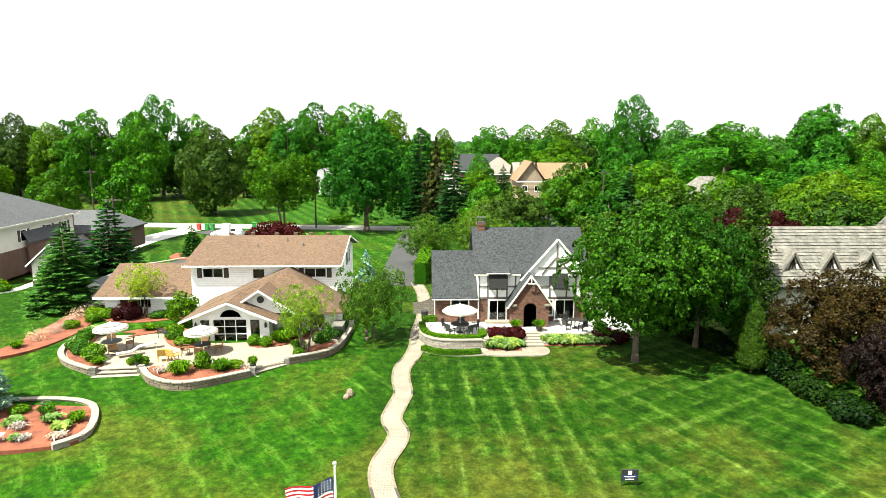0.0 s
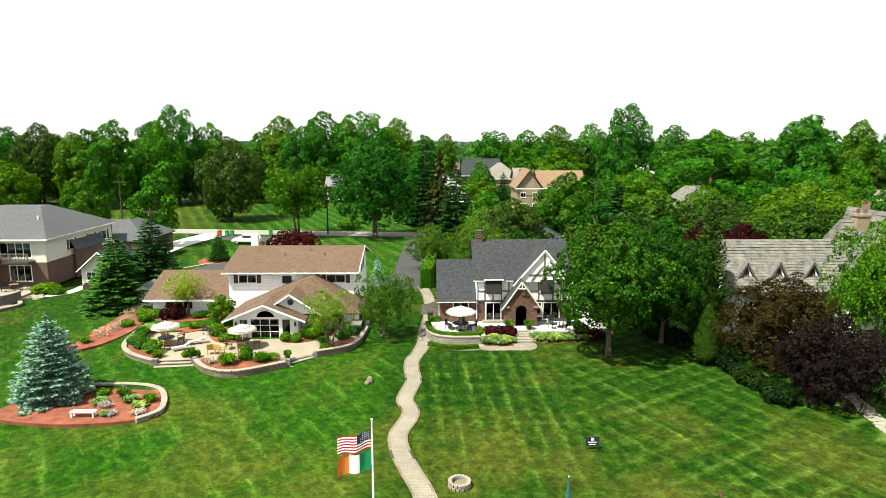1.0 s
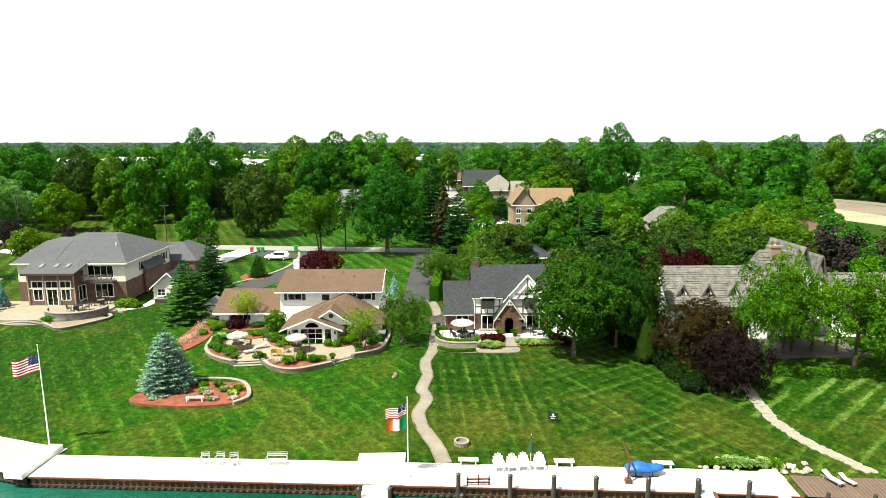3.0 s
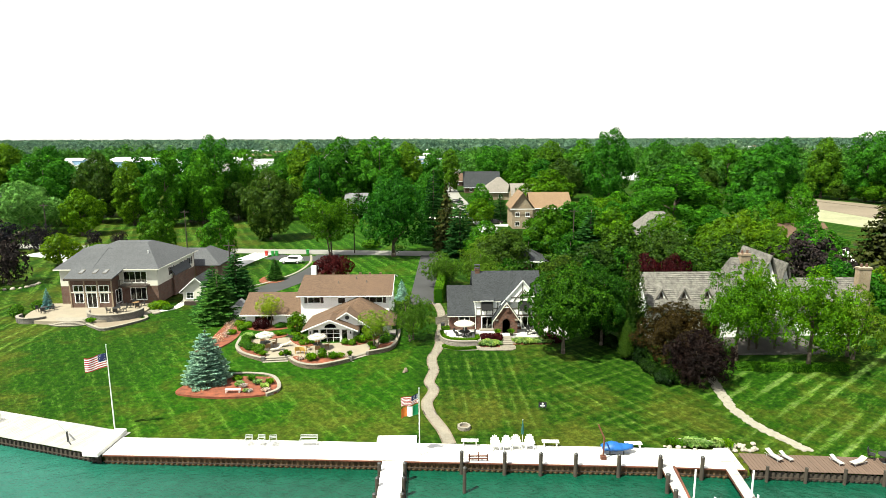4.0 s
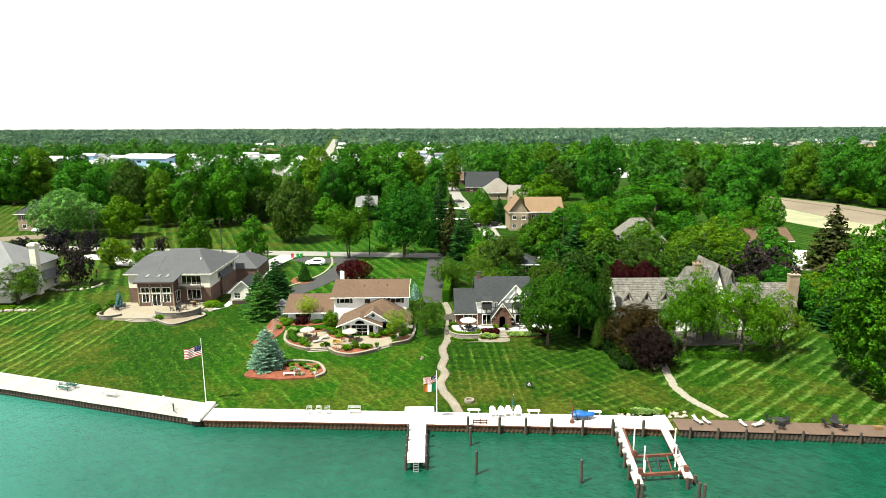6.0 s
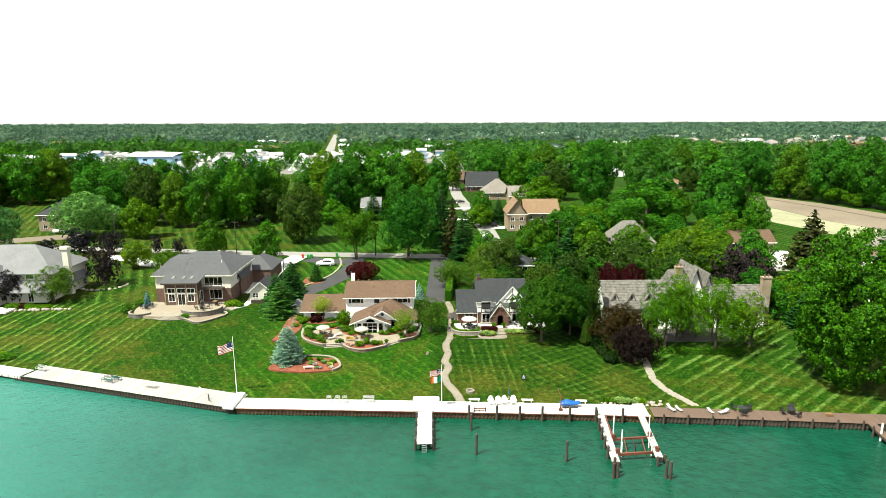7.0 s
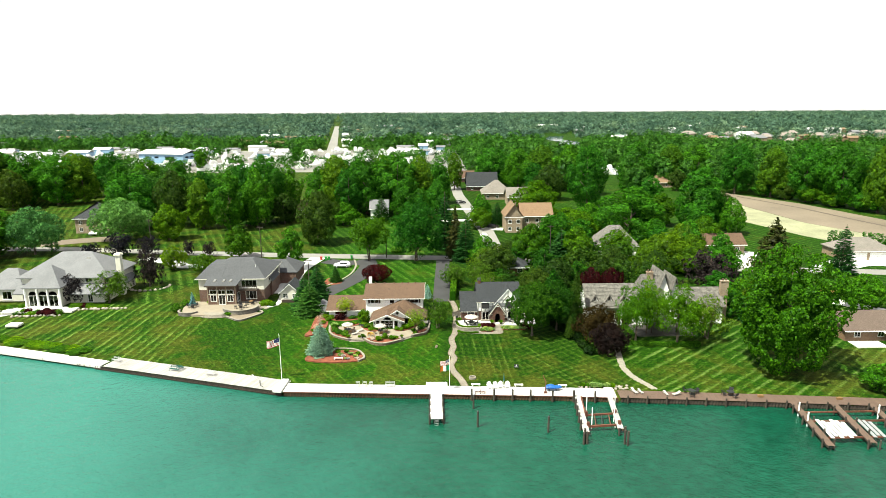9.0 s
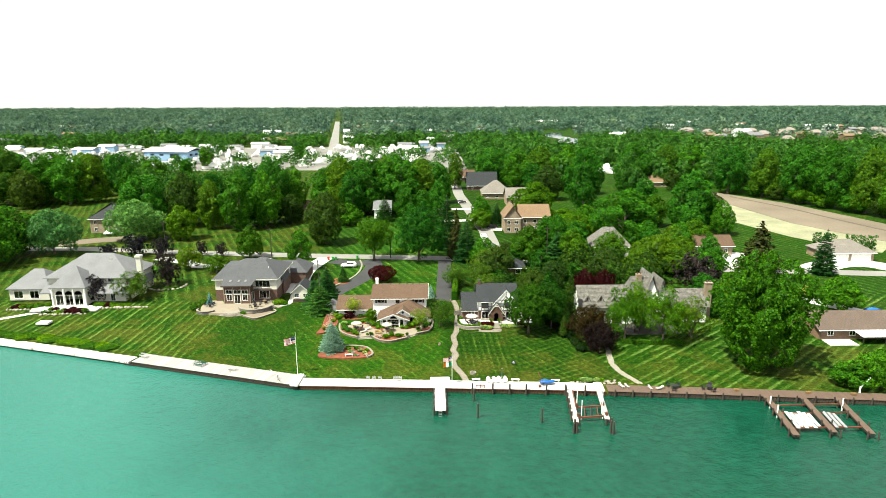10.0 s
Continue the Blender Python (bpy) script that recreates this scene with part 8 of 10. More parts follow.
def covered_craft():
    """A small watercraft under a blue cover, on a stand."""
    c = thing("covered_watercraft", (14.2, -1.9, 1.62), "small watercraft on a stand under a blue cover", "watercraft")
    bm = bmesh.new()
    rings = []
    for i in range(13):
        t = i / 12
        x = 12.75 + 2.75 * t
        w = 0.62 * math.sin(math.pi * min(1, 0.12 + 0.83 * t) ** 0.8) ** 0.6
        top = 0.24 + 0.34 * math.exp(-((t - 0.42) / 0.22) ** 2) + 0.1 * math.sin(9 * t)
        ring = []
        for k in range(9):
            a = math.pi * k / 8
            ring.append(bm.verts.new((x, -1.85 + w * math.cos(a), 2.1 + top * math.sin(a) + 0.03 * math.sin(k * 5 + i * 3))))
        rings.append(ring)
    for a, b in zip(rings, rings[1:]):
        for k in range(8):
            bm.faces.new((a[k], a[k + 1], b[k + 1], b[k]))
    bm.faces.new(rings[0])
    bm.faces.new(rings[-1][::-1])
    for a, b in zip(rings, rings[1:]):
        bm.faces.new((a[0], b[0], b[8], a[8]))
    part("cover", bm, BLUETARP, c, "blue tarpaulin cover", True)
    for x in (13.4, 14.6):
        bm = bmesh.new()
        for y in (-2.2, -1.5):
            bar(bm, (x, y, 1.62), (x, y, 2.22), 0.07)
        bar(bm, (x, -2.35, 2.15), (x, -1.35, 2.15), 0.08)
        bar(bm, (x - 0.3, -2.2, 1.66), (x + 0.5, -2.2, 1.66), 0.07)
        part("stand", bm, BLACK, c)
    p = thing("davit", (12.6, -2.9, 1.62), "thin rust-brown davit post with a bent arm", "davit")
    for a, b, wd in (((12.6, -2.9, 1.62), (12.65, -2.9, 3.6), 0.12), ((12.65, -2.9, 3.55), (12.2, -2.5, 4.6), 0.09)):
        bm = bmesh.new()
        bar(bm, a, b, wd)
        part("post", bm, RUSTBEAM, p)
    bm = bmesh.new()
    box(bm, 12.4, 12.85, -3.1, -2.7, 1.62, 1.95)
    part("base", bm, RUSTBEAM, p)


covered_craft()


def lounger(x, y, z, turn, material=CANVAS, label="reclining sun lounger with a pale seat", up=0.5, frame_m=STEEL, group="sun loungers"):
    b = thing("sun_lounger", (0, 0, 0), label, "lounger", group)
    for s in (-0.3, 0.3):
        bm = bmesh.new()
        bar(bm, (s, -0.95, 0.3), (s, 0.95, 0.3), 0.045)
        part("frame", bm, frame_m, b)
        for yy in (-0.75, 0.65):
            bm = bmesh.new()
            bar(bm, (s, yy, 0), (s, yy, 0.3), 0.045)
            part("leg", bm, frame_m, b)
    bm = bmesh.new()
    box(bm, -0.31, 0.31, -0.95, 0.3, 0.33, 0.4)
    bmesh.ops.bevel(bm, geom=bm.edges[:], offset=0.025, segments=2, affect="EDGES")
    part("seat", bm, material, b)
    bm = bmesh.new()
    box(bm, -0.31, 0.31, 0, 0.75, 0, 0.07, Matrix.Translation((0, 0.3, 0.34)) @ Matrix.Rotation(up, 4, "X"))
    bmesh.ops.bevel(bm, geom=bm.edges[:], offset=0.025, segments=2, affect="EDGES")
    part("backrest", bm, material, b)
    b.matrix_basis = pose(x, y, z, 0, 0, turn) @ Matrix.Scale(0.8, 4)
    return b


lo = lounger(27.2, -3.1, 1.62, 20, PLANK, "reclining grey slatted sun lounger on the deck")
for x, y, t in ((28.2, -3.2, 20), (32.1, -3.9, 12)):
    copy_thing(lo, pose(x, y, 1.62, 0, 0, t) @ Matrix.Scale(0.8, 4))
lounger(33.7, -4.2, 1.62, -70, CANVAS, "sun lounger with a white cushion")


def round_set(x, y, z, table_m=BLACK, chair_m=BLACK, n=4, r=0.55, ring=0.95, label="black patio table", chair_label="black patio chair", start=0.3, seat_w=0.5):
    t = thing("patio_table", (x, y, z), label, "table")
    bm = bmesh.new()
    rod(bm, (x, y, z + 0.70), (x, y, z + 0.74), r, r, 20)
    part("tabletop", bm, table_m, t)
    bm = bmesh.new()
    rod(bm, (x, y, z), (x, y, z + 0.7), 0.05, 0.05, 8)
    rod(bm, (x, y, z), (x, y, z + 0.04), 0.3, 0.26, 12)
    part("pedestal", bm, table_m, t)
    for i in range(n):
        a = start + 2 * math.pi * i / n
        patio_chair(x + ring * math.cos(a), y + ring * math.sin(a), z, math.degrees(a) - 90, chair_m, chair_label, seat_w)


CHAIRS = {}


def patio_chair(x, y, z, turn, material, label, w=0.5):
    if label in CHAIRS:
        return copy_thing(CHAIRS[label], pose(x, y, z, 0, 0, turn))
    c = thing("patio_chair", (0, 0, 0), label, "chair", label + "s")
    bm = bmesh.new()
    box(bm, -w / 2, w / 2, -0.25, 0.23, 0.4, 0.46)
    bmesh.ops.bevel(bm, geom=bm.edges[:], offset=0.02, segments=2, affect="EDGES")
    part("seat", bm, material, c)
    bm = bmesh.new()
    box(bm, -w / 2, w / 2, 0, 0.05, 0, 0.52, Matrix.Translation((0, 0.2, 0.44)) @ Matrix.Rotation(-0.2, 4, "X"))
    bmesh.ops.bevel(bm, geom=bm.edges[:], offset=0.02, segments=2, affect="EDGES")
    part("backrest", bm, material, c)
    for s in (-1, 1):
        bm = bmesh.new()
        bar(bm, (s * w / 2, -0.25, 0.64), (s * w / 2, 0.26, 0.66), 0.05)
        bar(bm, (s * w / 2, -0.23, 0.44), (s * w / 2, -0.25, 0.64), 0.04)
        part("armrest", bm, material, c)
        for yy in (-0.22, 0.22):
            bm = bmesh.new()
            bar(bm, (s * (w / 2 - 0.03), yy, 0), (s * (w / 2 - 0.03), yy, 0.42), 0.045)
            part("leg", bm, material, c)
    c.matrix_basis = pose(x, y, z, 0, 0, turn)
    CHAIRS[label] = c
    return c


round_set(36.2, -4.0, 1.62, BLACK, BLACK, 3, 0.6, 1.0, "black fire table on the brown deck", "black wicker deck chair", seat_w=0.65)
round_set(42.3, -4.6, 1.62, BLACK, BLACK, 3, 0.6, 1.0, "black fire table on the brown deck", "black wicker deck chair", 1.0, seat_w=0.65)
for x in (46.5, 58.5, 66.0):
    bm = bmesh.new()
    box(bm, x, x + 0.9, shore_y(x) + 1.2, shore_y(x) + 1.7, 1.62, 2.0)
    bmesh.ops.bevel(bm, geom=bm.edges[:], offset=0.04, segments=2, affect="EDGES")
    solo("deck_box", bm, WICKER, (x, shore_y(x) + 1.4, 1.6), "low brown storage box on the deck", "box")


# ---- flags ----
def flag_sheet(x0, x1, z0, z1, y, pole_x, width, seed):
    """A rippling piece of cloth: u runs away from the pole."""
    bm = bmesh.new()
    nu, nv = 14, 3
    v = []
    for i in range(nu + 1):
        u = x0 + (x1 - x0) * i / nu
        row = []
        for j in range(nv + 1):
            h = z0 + (z1 - z0) * j / nv
            f = u / width
            row.append(bm.verts.new((pole_x - u * 0.97, y + 0.16 * f * math.sin(6 * f + seed) + 0.05 * math.sin(11 * f + h), h - 0.26 * u - 0.05 * f * f + 0.07 * f * math.sin(7 * f + seed))))
        v.append(row)
    for i in range(nu):
        for j in range(nv):
            bm.faces.new((v[i][j], v[i + 1][j], v[i + 1][j + 1], v[i][j + 1]))
    bmesh.ops.solidify(bm, geom=bm.faces[:], thickness=0.006)
    return bm


def striped_flag(px, py, top, w, h, seed):
    f = thing("flag", (px, py, top - h), "striped red, white and blue flag flying from a pole", "flag")
    s = h / 13
    for k in range(13):
        z1 = top - k * s
        x0 = 0.4 * w if k < 7 else 0.03
        part("stripe", flag_sheet(x0, w, z1 - s, z1, py, px, w, seed), FLAGRED if k % 2 == 0 else FLAGWHITE, f)
    part("canton", flag_sheet(0.03, 0.4 * w, top - 7 * s, top, py, px, w, seed), NAVY, f)
    bm = bmesh.new()
    for r in range(5):
        for c in range(6):
            u = 0.06 * w + 0.06 * w * c
            z = top - 7 * s * (r + 0.5) / 5 - 0.26 * u
            ff = u / w
            yy = py + 0.16 * ff * math.sin(6 * ff + seed) - 0.03
            box(bm, px - u * 0.97 - 0.014, px - u * 0.97 + 0.014, yy - 0.01, yy, z - 0.014, z + 0.014)
    st = part("stars", bm, FLAGWHITE, f)
    st["kind"] = "stuff"


def flagpole(x, y, z, h, label):
    p = thing("flagpole", (x, y, z), label, "flagpole")
    bm = bmesh.new()
    rod(bm, (x, y, z), (x, y, z + h), 0.06, 0.03, 10)
    part("pole", bm, WHITE, p)
    bm = bmesh.new()
    bmesh.ops.create_uvsphere(bm, u_segments=10, v_segments=6, radius=0.07, matrix=Matrix.Translation((x, y, z + h + 0.05)))
    part("finial", bm, STEEL, p)
    bm = bmesh.new()
    rod(bm, (x, y, z), (x, y, z + 0.12), 0.2, 0.14, 12)
    part("base", bm, CONCRETE, p)


flagpole(-31.85, 3.3, 1.5, 8.5, "tall white flagpole by the plank deck")
striped_flag(-31.9, 3.3, 9.3, 2.2, 1.35, 0.4)
flagpole(-3.05, -1.9, 1.62, 6.1, "white flagpole on the quay")
striped_flag(-3.1, -1.9, 7.3, 1.55, 0.85, 2.0)
tri = thing("tricolour_flag", (-3.1, -1.9, 5.4), "green, white and orange tricolour flag", "flag")
for k, m_ in enumerate((FLAGGREEN, FLAGWHITE, FLAGORANGE)):
    part("band", flag_sheet(0.03 + 0.5 * k, 0.03 + 0.5 * (k + 1), 5.45, 6.35, -1.9, -3.1, 1.55, 3.0), m_, tri)

# ---- lawn things ----
sg = thing("yard_sign", (9.15, 6.8, 1.5), "black yard sign with a blue panel and white lines", "sign")
gz = ground_z(9.15, 6.8)
bm = bmesh.new()
box(bm, 8.75, 9.55, 6.78, 6.82, gz + 0.25, gz + 0.85)
bmesh.ops.bevel(bm, geom=bm.edges[:], offset=0.01, segments=1, affect="EDGES")
board = part("board", bm, BLACK, sg)
for nm, x0, x1, z0, z1, mt in (("emblem", 9.06, 9.24, 0.6, 0.78, WHITE), ("panel", 8.80, 9.50, 0.44, 0.56, NAVY), ("line", 8.9, 9.4, 0.47, 0.52, WHITE), ("line", 8.95, 9.35, 0.33, 0.38, WHITE)):
    bm = bmesh.new()
    d = 0.006 if mt is WHITE else 0.003
    box(bm, x0, x1, 6.78 - d, 6.779, gz + z0, gz + z1)
    part(nm, bm, mt, board)
for x in (8.8, 9.5):
    bm = bmesh.new()
    box(bm, x - 0.02, x + 0.02, 6.79, 6.81, gz - 0.1, gz + 0.3)
    part("leg", bm, BLACK, sg)


def ring_of_blocks(name, cx, cy, z, r, h, courses, n, material, label, category, rx=1.0, a0=0.0, a1=2 * math.pi, depth=0.2):
    """Wedge blocks in courses round a circle or arc, each its own object."""
    t = thing(name, (cx, cy, z), label, category)
    me = None
    step = (a1 - a0) / n
    w = r * step
    for c in range(courses):
        for i in range(n):
            a = a0 + (i + 0.5 * (c % 2) + 0.5) * step
            if me is None:
                bm = bmesh.new()
                box(bm, -depth / 2, depth / 2, -w / 2 + 0.008, w / 2 - 0.008, 0.004, h / courses - 0.006)
                bmesh.ops.bevel(bm, geom=bm.edges[:], offset=0.015, segments=1, affect="EDGES")
                me = finish("block", bm, material)
            ob = new("block", me)
            ob.parent = t
            ob.matrix_local = Matrix.Translation((math.cos(a) * r * rx, math.sin(a) * r, c * h / courses)) @ Matrix.Rotation(a, 4, "Z")
    return t


fp = ring_of_blocks("fire_pit", 1.05, 3.15, ground_z(1, 3), 0.52, 0.36, 2, 16, CAP, "round stone-block fire pit on the lawn", "fire pit")
bm = bmesh.new()
rod(bm, (1.05, 3.15, 1.4), (1.05, 3.15, 1.6), 0.44, 0.44, 16)
part("ash_bed", bm, SOIL, fp)


def boulder(bm, x, y, z, r, seed, sq=0.7):
    b = bmesh.ops.create_icosphere(bm, subdivisions=2, radius=1.0)
    rnd = random.Random(seed)
    ax = (r * rnd.uniform(0.8, 1.25), r * rnd.uniform(0.8, 1.2), r * sq * rnd.uniform(0.8, 1.2))
    rot = Matrix.Rotation(rnd.uniform(0, 6.3), 3, "Z")
    for v in b["verts"]:
        k = 1 + 0.22 * noise.noise(v.co * 1.7 + Vector((seed * 3.1, 0, 0)))
        v.co = Vector((x, y, z)) + rot @ Vector((v.co.x * ax[0] * k, v.co.y * ax[1] * k, v.co.z * ax[2] * k))


def boulder_thing(x, y, r, seed, label, group="", z=None, material=BOULDER, sq=0.7):
    bm = bmesh.new()
    zz = ground_z(x, y) if z is None else z
    boulder(bm, x, y, zz + r * 0.3, r, seed, sq)
    return solo("boulder", bm, material, (x, y, zz), label, "boulder", group)


boulder_thing(-5.05, 16.6, 0.27, 3, "upright brownish field stone standing on the lawn", material=SOIL, sq=1.5)
boulder_thing(-5.2, 16.25, 0.26, 4, "low brownish field stone lying on the lawn", material=SOIL)
boulder_thing(-31.9, 37.0, 0.8, 8, "tall pale boulder by the mulch strip", sq=1.2)
rk = random.Random(3)
for i in range(34):
    x = rk.uniform(18.6, 26.9)
    edge = i % 3
    y = shore_y(x) + (3.0 if edge else 4.2) + rk.uniform(-0.25, 0.35)
    boulder_thing(x, y, rk.uniform(0.12, 0.24), 20 + i, "pale rock edging a planted bed", "bed rocks", 1.55)
for i in range(12):
    boulder_thing(25.2 + rk.uniform(-1.3, 1.4), shore_y(25) + 3.6 + rk.uniform(-0.5, 0.6), rk.uniform(0.14, 0.26), 60 + i, "pale rock heaped beside the deck", "bed rocks", 1.6)


# stepping-stone path on the right-hand lawn
steps_t = thing("flagstone_path", (29, 6, 1.5), "path of irregular pale flagstones in the grass", "path", kind="structure")
SP = smooth_line([(29.6, 15.0), (29.2, 12.4), (28.7, 9.2), (28.4, 6.6), (28.7, 4.2), (29.2, 2.4), (30.0, 0.6), (31.0, -1.6)], 8)
rs = random.Random(8)
for x, y in SP[::1]:
    for off in (-0.3, 0.03, 0.32):
        bm = bmesh.new()
        n = rs.choice((5, 6, 7))
        cx, cy, r = x + off + rs.uniform(-0.1, 0.1), y + rs.uniform(-0.1, 0.1), rs.uniform(0.22, 0.33)
        z = ground_z(cx, cy) + 0.05 + rs.uniform(0, 0.015)
        a = rs.uniform(0, 6)
        slab(bm, [(cx + r * rs.uniform(0.85, 1.1) * math.cos(a + 6.283 * k / n), cy + r * rs.uniform(0.85, 1.1) * math.sin(a + 6.283 * k / n), z) for k in range(n)], 0.1)
        part("flagstone", bm, FLAGSTONE, steps_t)


# ---- beds, patios and terraces ----
def bed(name, outline, z, material, label, th=0.3, category="bed"):
    bm = bmesh.new()
    flat_shape(bm, outline, z, th)
    return laid(name, bm, material, label, category)


def block_wall(name, line, z0, z1, material, cap_m, label, th=0.3, cap=0.09, w=0.46):
    """A low wall of coursed blocks under a cap, blocks as objects on shared meshes."""
    t = thing(name, (*line[0], z0), label, "retaining wall", kind="structure")
    bm = bmesh.new()
    ribbon(bm, line, th * 0.8, 0, z1 - z0, lambda x, y: z1 - 0.01)
    part("core", bm, material, t)
    courses = max(2, round((z1 - z0) / 0.18))
    hh = (z1 - z0) / courses
    bm = bmesh.new()
    box(bm, -w / 2 + 0.008, w / 2 - 0.008, -th / 2, th / 2, 0.006, hh - 0.006)
    me = finish("block", bm, material)
    dist = 0.0
    pts = [Vector(p) for p in line]
    segs = []
    for a, b in zip(pts, pts[1:]):
        segs.append((dist, a, b))
        dist += (b - a).length
    bm = bmesh.new()
    box(bm, -w * 0.75 + 0.005, w * 0.75 - 0.005, -th / 2 - 0.05, th / 2 + 0.05, 0, cap)
    bmesh.ops.bevel(bm, geom=bm.edges[:], offset=0.012, segments=1, affect="EDGES")
    cme = finish("cap_stone", bm, cap_m)

    def at(s):
        for d0, a, b in reversed(segs):
            if s >= d0:
                d = (b - a)
                L = d.length or 1
                return a + d * min(1, (s - d0) / L), math.atan2(d.y, d.x)
        return pts[0], 0.0
    for c in range(courses):
        for i in range(int(dist / w)):
            p, ang = at((i + 0.5 + 0.5 * (c % 2)) * w)
            ob = new("block", me)
            ob.parent = t
            ob.matrix_local = Matrix.Translation((p.x - line[0][0], p.y - line[0][1], c * hh)) @ Matrix.Rotation(ang, 4, "Z") @ Matrix.Translation((0, 0.012 * math.sin(i * 5.3 + c), 0))
    for i in range(int(dist / (w * 1.5))):
        p, ang = at((i + 0.5) * w * 1.5)
        ob = new("cap_stone", cme)
        ob.parent = t
        ob.matrix_local = Matrix.Translation((p.x - line[0][0], p.y - line[0][1], z1 - z0)) @ Matrix.Rotation(ang, 4, "Z")
    return t


# bed round the blue spruce
SB = smooth_line([(-29.6, 11.6), (-27.5, 10.6), (-23.5, 10.1), (-19.4, 10.8), (-18.7, 12.2), (-20.0, 15.2), (-22.5, 16.3), (-26, 16.0), (-28.8, 14.2)], 6, True)
bed("bed_spruce", SB, ground_z(-24, 13) + 0.13, MULCH, "red mulch bed under the blue spruce")
EDGE = smooth_line([(-19.6, 10.6), (-18.65, 12.2), (-20.0, 15.3), (-22.5, 16.4), (-26, 16.1), (-29.0, 14.2), (-29.8, 11.8)], 6)
block_wall("trim_spruce_edging", EDGE[:26], ground_z(-22, 14) - 0.1, ground_z(-22, 14) + 0.2, CAP, CAP, "pale stone edging of the mulch bed", 0.3, 0.06)
gb = thing("garden_bench", (-23.3, 11.3, 1.8), "low white slatted backless bench on red mulch", "bench")
zb = ground_z(-23.3, 11.3) + 0.13
for k in range(3):
    bm = bmesh.new()
    box(bm, -24.1, -22.5, 11.0 + 0.16 * k, 11.14 + 0.16 * k, zb + 0.42, zb + 0.45)
    part("seat_slat", bm, WHITE, gb)
for x in (-24.0, -22.6):
    for y in (11.06, 11.4):
        bm = bmesh.new()
        box(bm, x - 0.04, x + 0.04, y - 0.03, y + 0.03, zb - 0.02, zb + 0.42)
        part("leg", bm, WHITE, gb)


# shrubs and flowers
def shrub_meshes(key, h, r, leaves, size, material, seed, lumps=12, spread=0.12, knob=0.5):
    rng = np.random.default_rng(seed)
    p, d = shell_points(rng, leaves, knobs_on(rng, lumps, h, r, 0.0, SHAPES["round"], knob, 0), np.array([0, 0, h * 0.2]))
    p += rng.normal(0, spread * r * 0.12, p.shape)
    p[:, 2] = np.abs(p[:, 2])
    bm = bmesh.new()
    for i in range(5):
        a = i * 1.3
        rod(bm, (0, 0, -0.1), (math.cos(a) * r * 0.4, math.sin(a) * r * 0.4, h * 0.6), 0.03, 0.01, 5)
    TREES[key] = (finish(key + "_stem", bm, BARK), quads_mesh(key + "_leaves", leaf_quads(rng, p, d + np.array([0, 0, 0.3]), size), material), h, r)


def tuft_meshes(key, h, r, blades, material, seed, width=0.05):
    """Arching grass or hosta blades."""
    rng = np.random.default_rng(seed)
    a = rng.uniform(0, 6.283, blades)
    L = r * rng.uniform(0.5, 1.1, blades)
    hh = h * rng.uniform(0.6, 1.1, blades)
    ca, sa = np.cos(a), np.sin(a)
    w = width * rng.uniform(0.7, 1.3, blades)
    q = np.zeros((blades, 4, 3))
    b0 = rng.normal(0, r * 0.25, (blades, 2))
    q[:, 0] = np.stack([b0[:, 0], b0[:, 1], np.zeros(blades)], 1)
    mid = np.stack([b0[:, 0] + ca * L * 0.45, b0[:, 1] + sa * L * 0.45, hh], 1)
    q[:, 1] = mid + np.stack([-sa * w, ca * w, np.zeros(blades)], 1)
    q[:, 2] = np.stack([b0[:, 0] + ca * L, b0[:, 1] + sa * L, hh * 0.6], 1)
    q[:, 3] = mid - np.stack([-sa * w, ca * w, np.zeros(blades)], 1)
    TREES[key] = (None, quads_mesh(key, q, material), h, r)


shrub_meshes("shrub", 0.9, 0.75, 1500, 0.07, L_HEDGE, 51)
shrub_meshes("shrub_dark", 1.2, 0.9, 1500, 0.075, L_SHRUB, 52)
shrub_meshes("shade_bush", 1.2, 0.9, 1500, 0.08, L_SHADEBUSH, 53)
shrub_meshes("shrub_red", 1.0, 1.0, 3000, 0.065, L_RED, 53)
shrub_meshes("shrub_purple", 1.5, 1.6, 4200, 0.075, L_RED, 54)
shrub_meshes("blossom", 1.1, 1.1, 460, 0.055, L_PINK, 55, spread=0.6)
tuft_meshes("grass_tuft", 0.7, 0.7, 260, L_BRIGHT, 56)
tuft_meshes("hosta", 0.4, 0.5, 170, L_HOSTA, 57, 0.13)
tuft_meshes("flowers", 0.35, 0.4, 120, L_PINK, 58, 0.03)


def shrub(key, x, y, h, r, label, z=None, group="garden shrubs"):
    return plant(key, x, y, h, r, label, "shrub", group, "shrub", None, z)


for x, y, k, h, r in ((-22.3, 14.6, "grass_tuft", 0.5, 0.5), (-21.4, 13.6, "hosta", 0.4, 0.5), (-20.3, 12.6, "hosta", 0.4, 0.5), (-20.0, 13.6, "grass_tuft", 0.5, 0.5), (-22.6, 12.6, "flowers", 0.4, 0.45), (-21.6, 11.4, "flowers", 0.3, 0.4), (-19.9, 11.6, "flowers", 0.3, 0.5), (-24.0, 14.8, "shrub", 0.5, 0.6), (-23.2, 13.2, "hosta", 0.4, 0.5), (-22.0, 11.4, "hosta", 0.3, 0.3)):
    shrub(k, x, y, h, r, "small plant in the red mulch bed", ground_z(-24, 13) + 0.12)
bm = bmesh.new()
rod(bm, (-21.4, 13.0, 1.9), (-21.4, 13.0, 3.2), 0.02)
rod(bm, (-21.4, 13.0, 3.2), (-21.4, 13.0, 3.3), 0.12, 0.02)
solo("garden_stake", bm, BLACK, (-21.4, 13, 1.9), "thin black garden stake in the mulch", "stake")

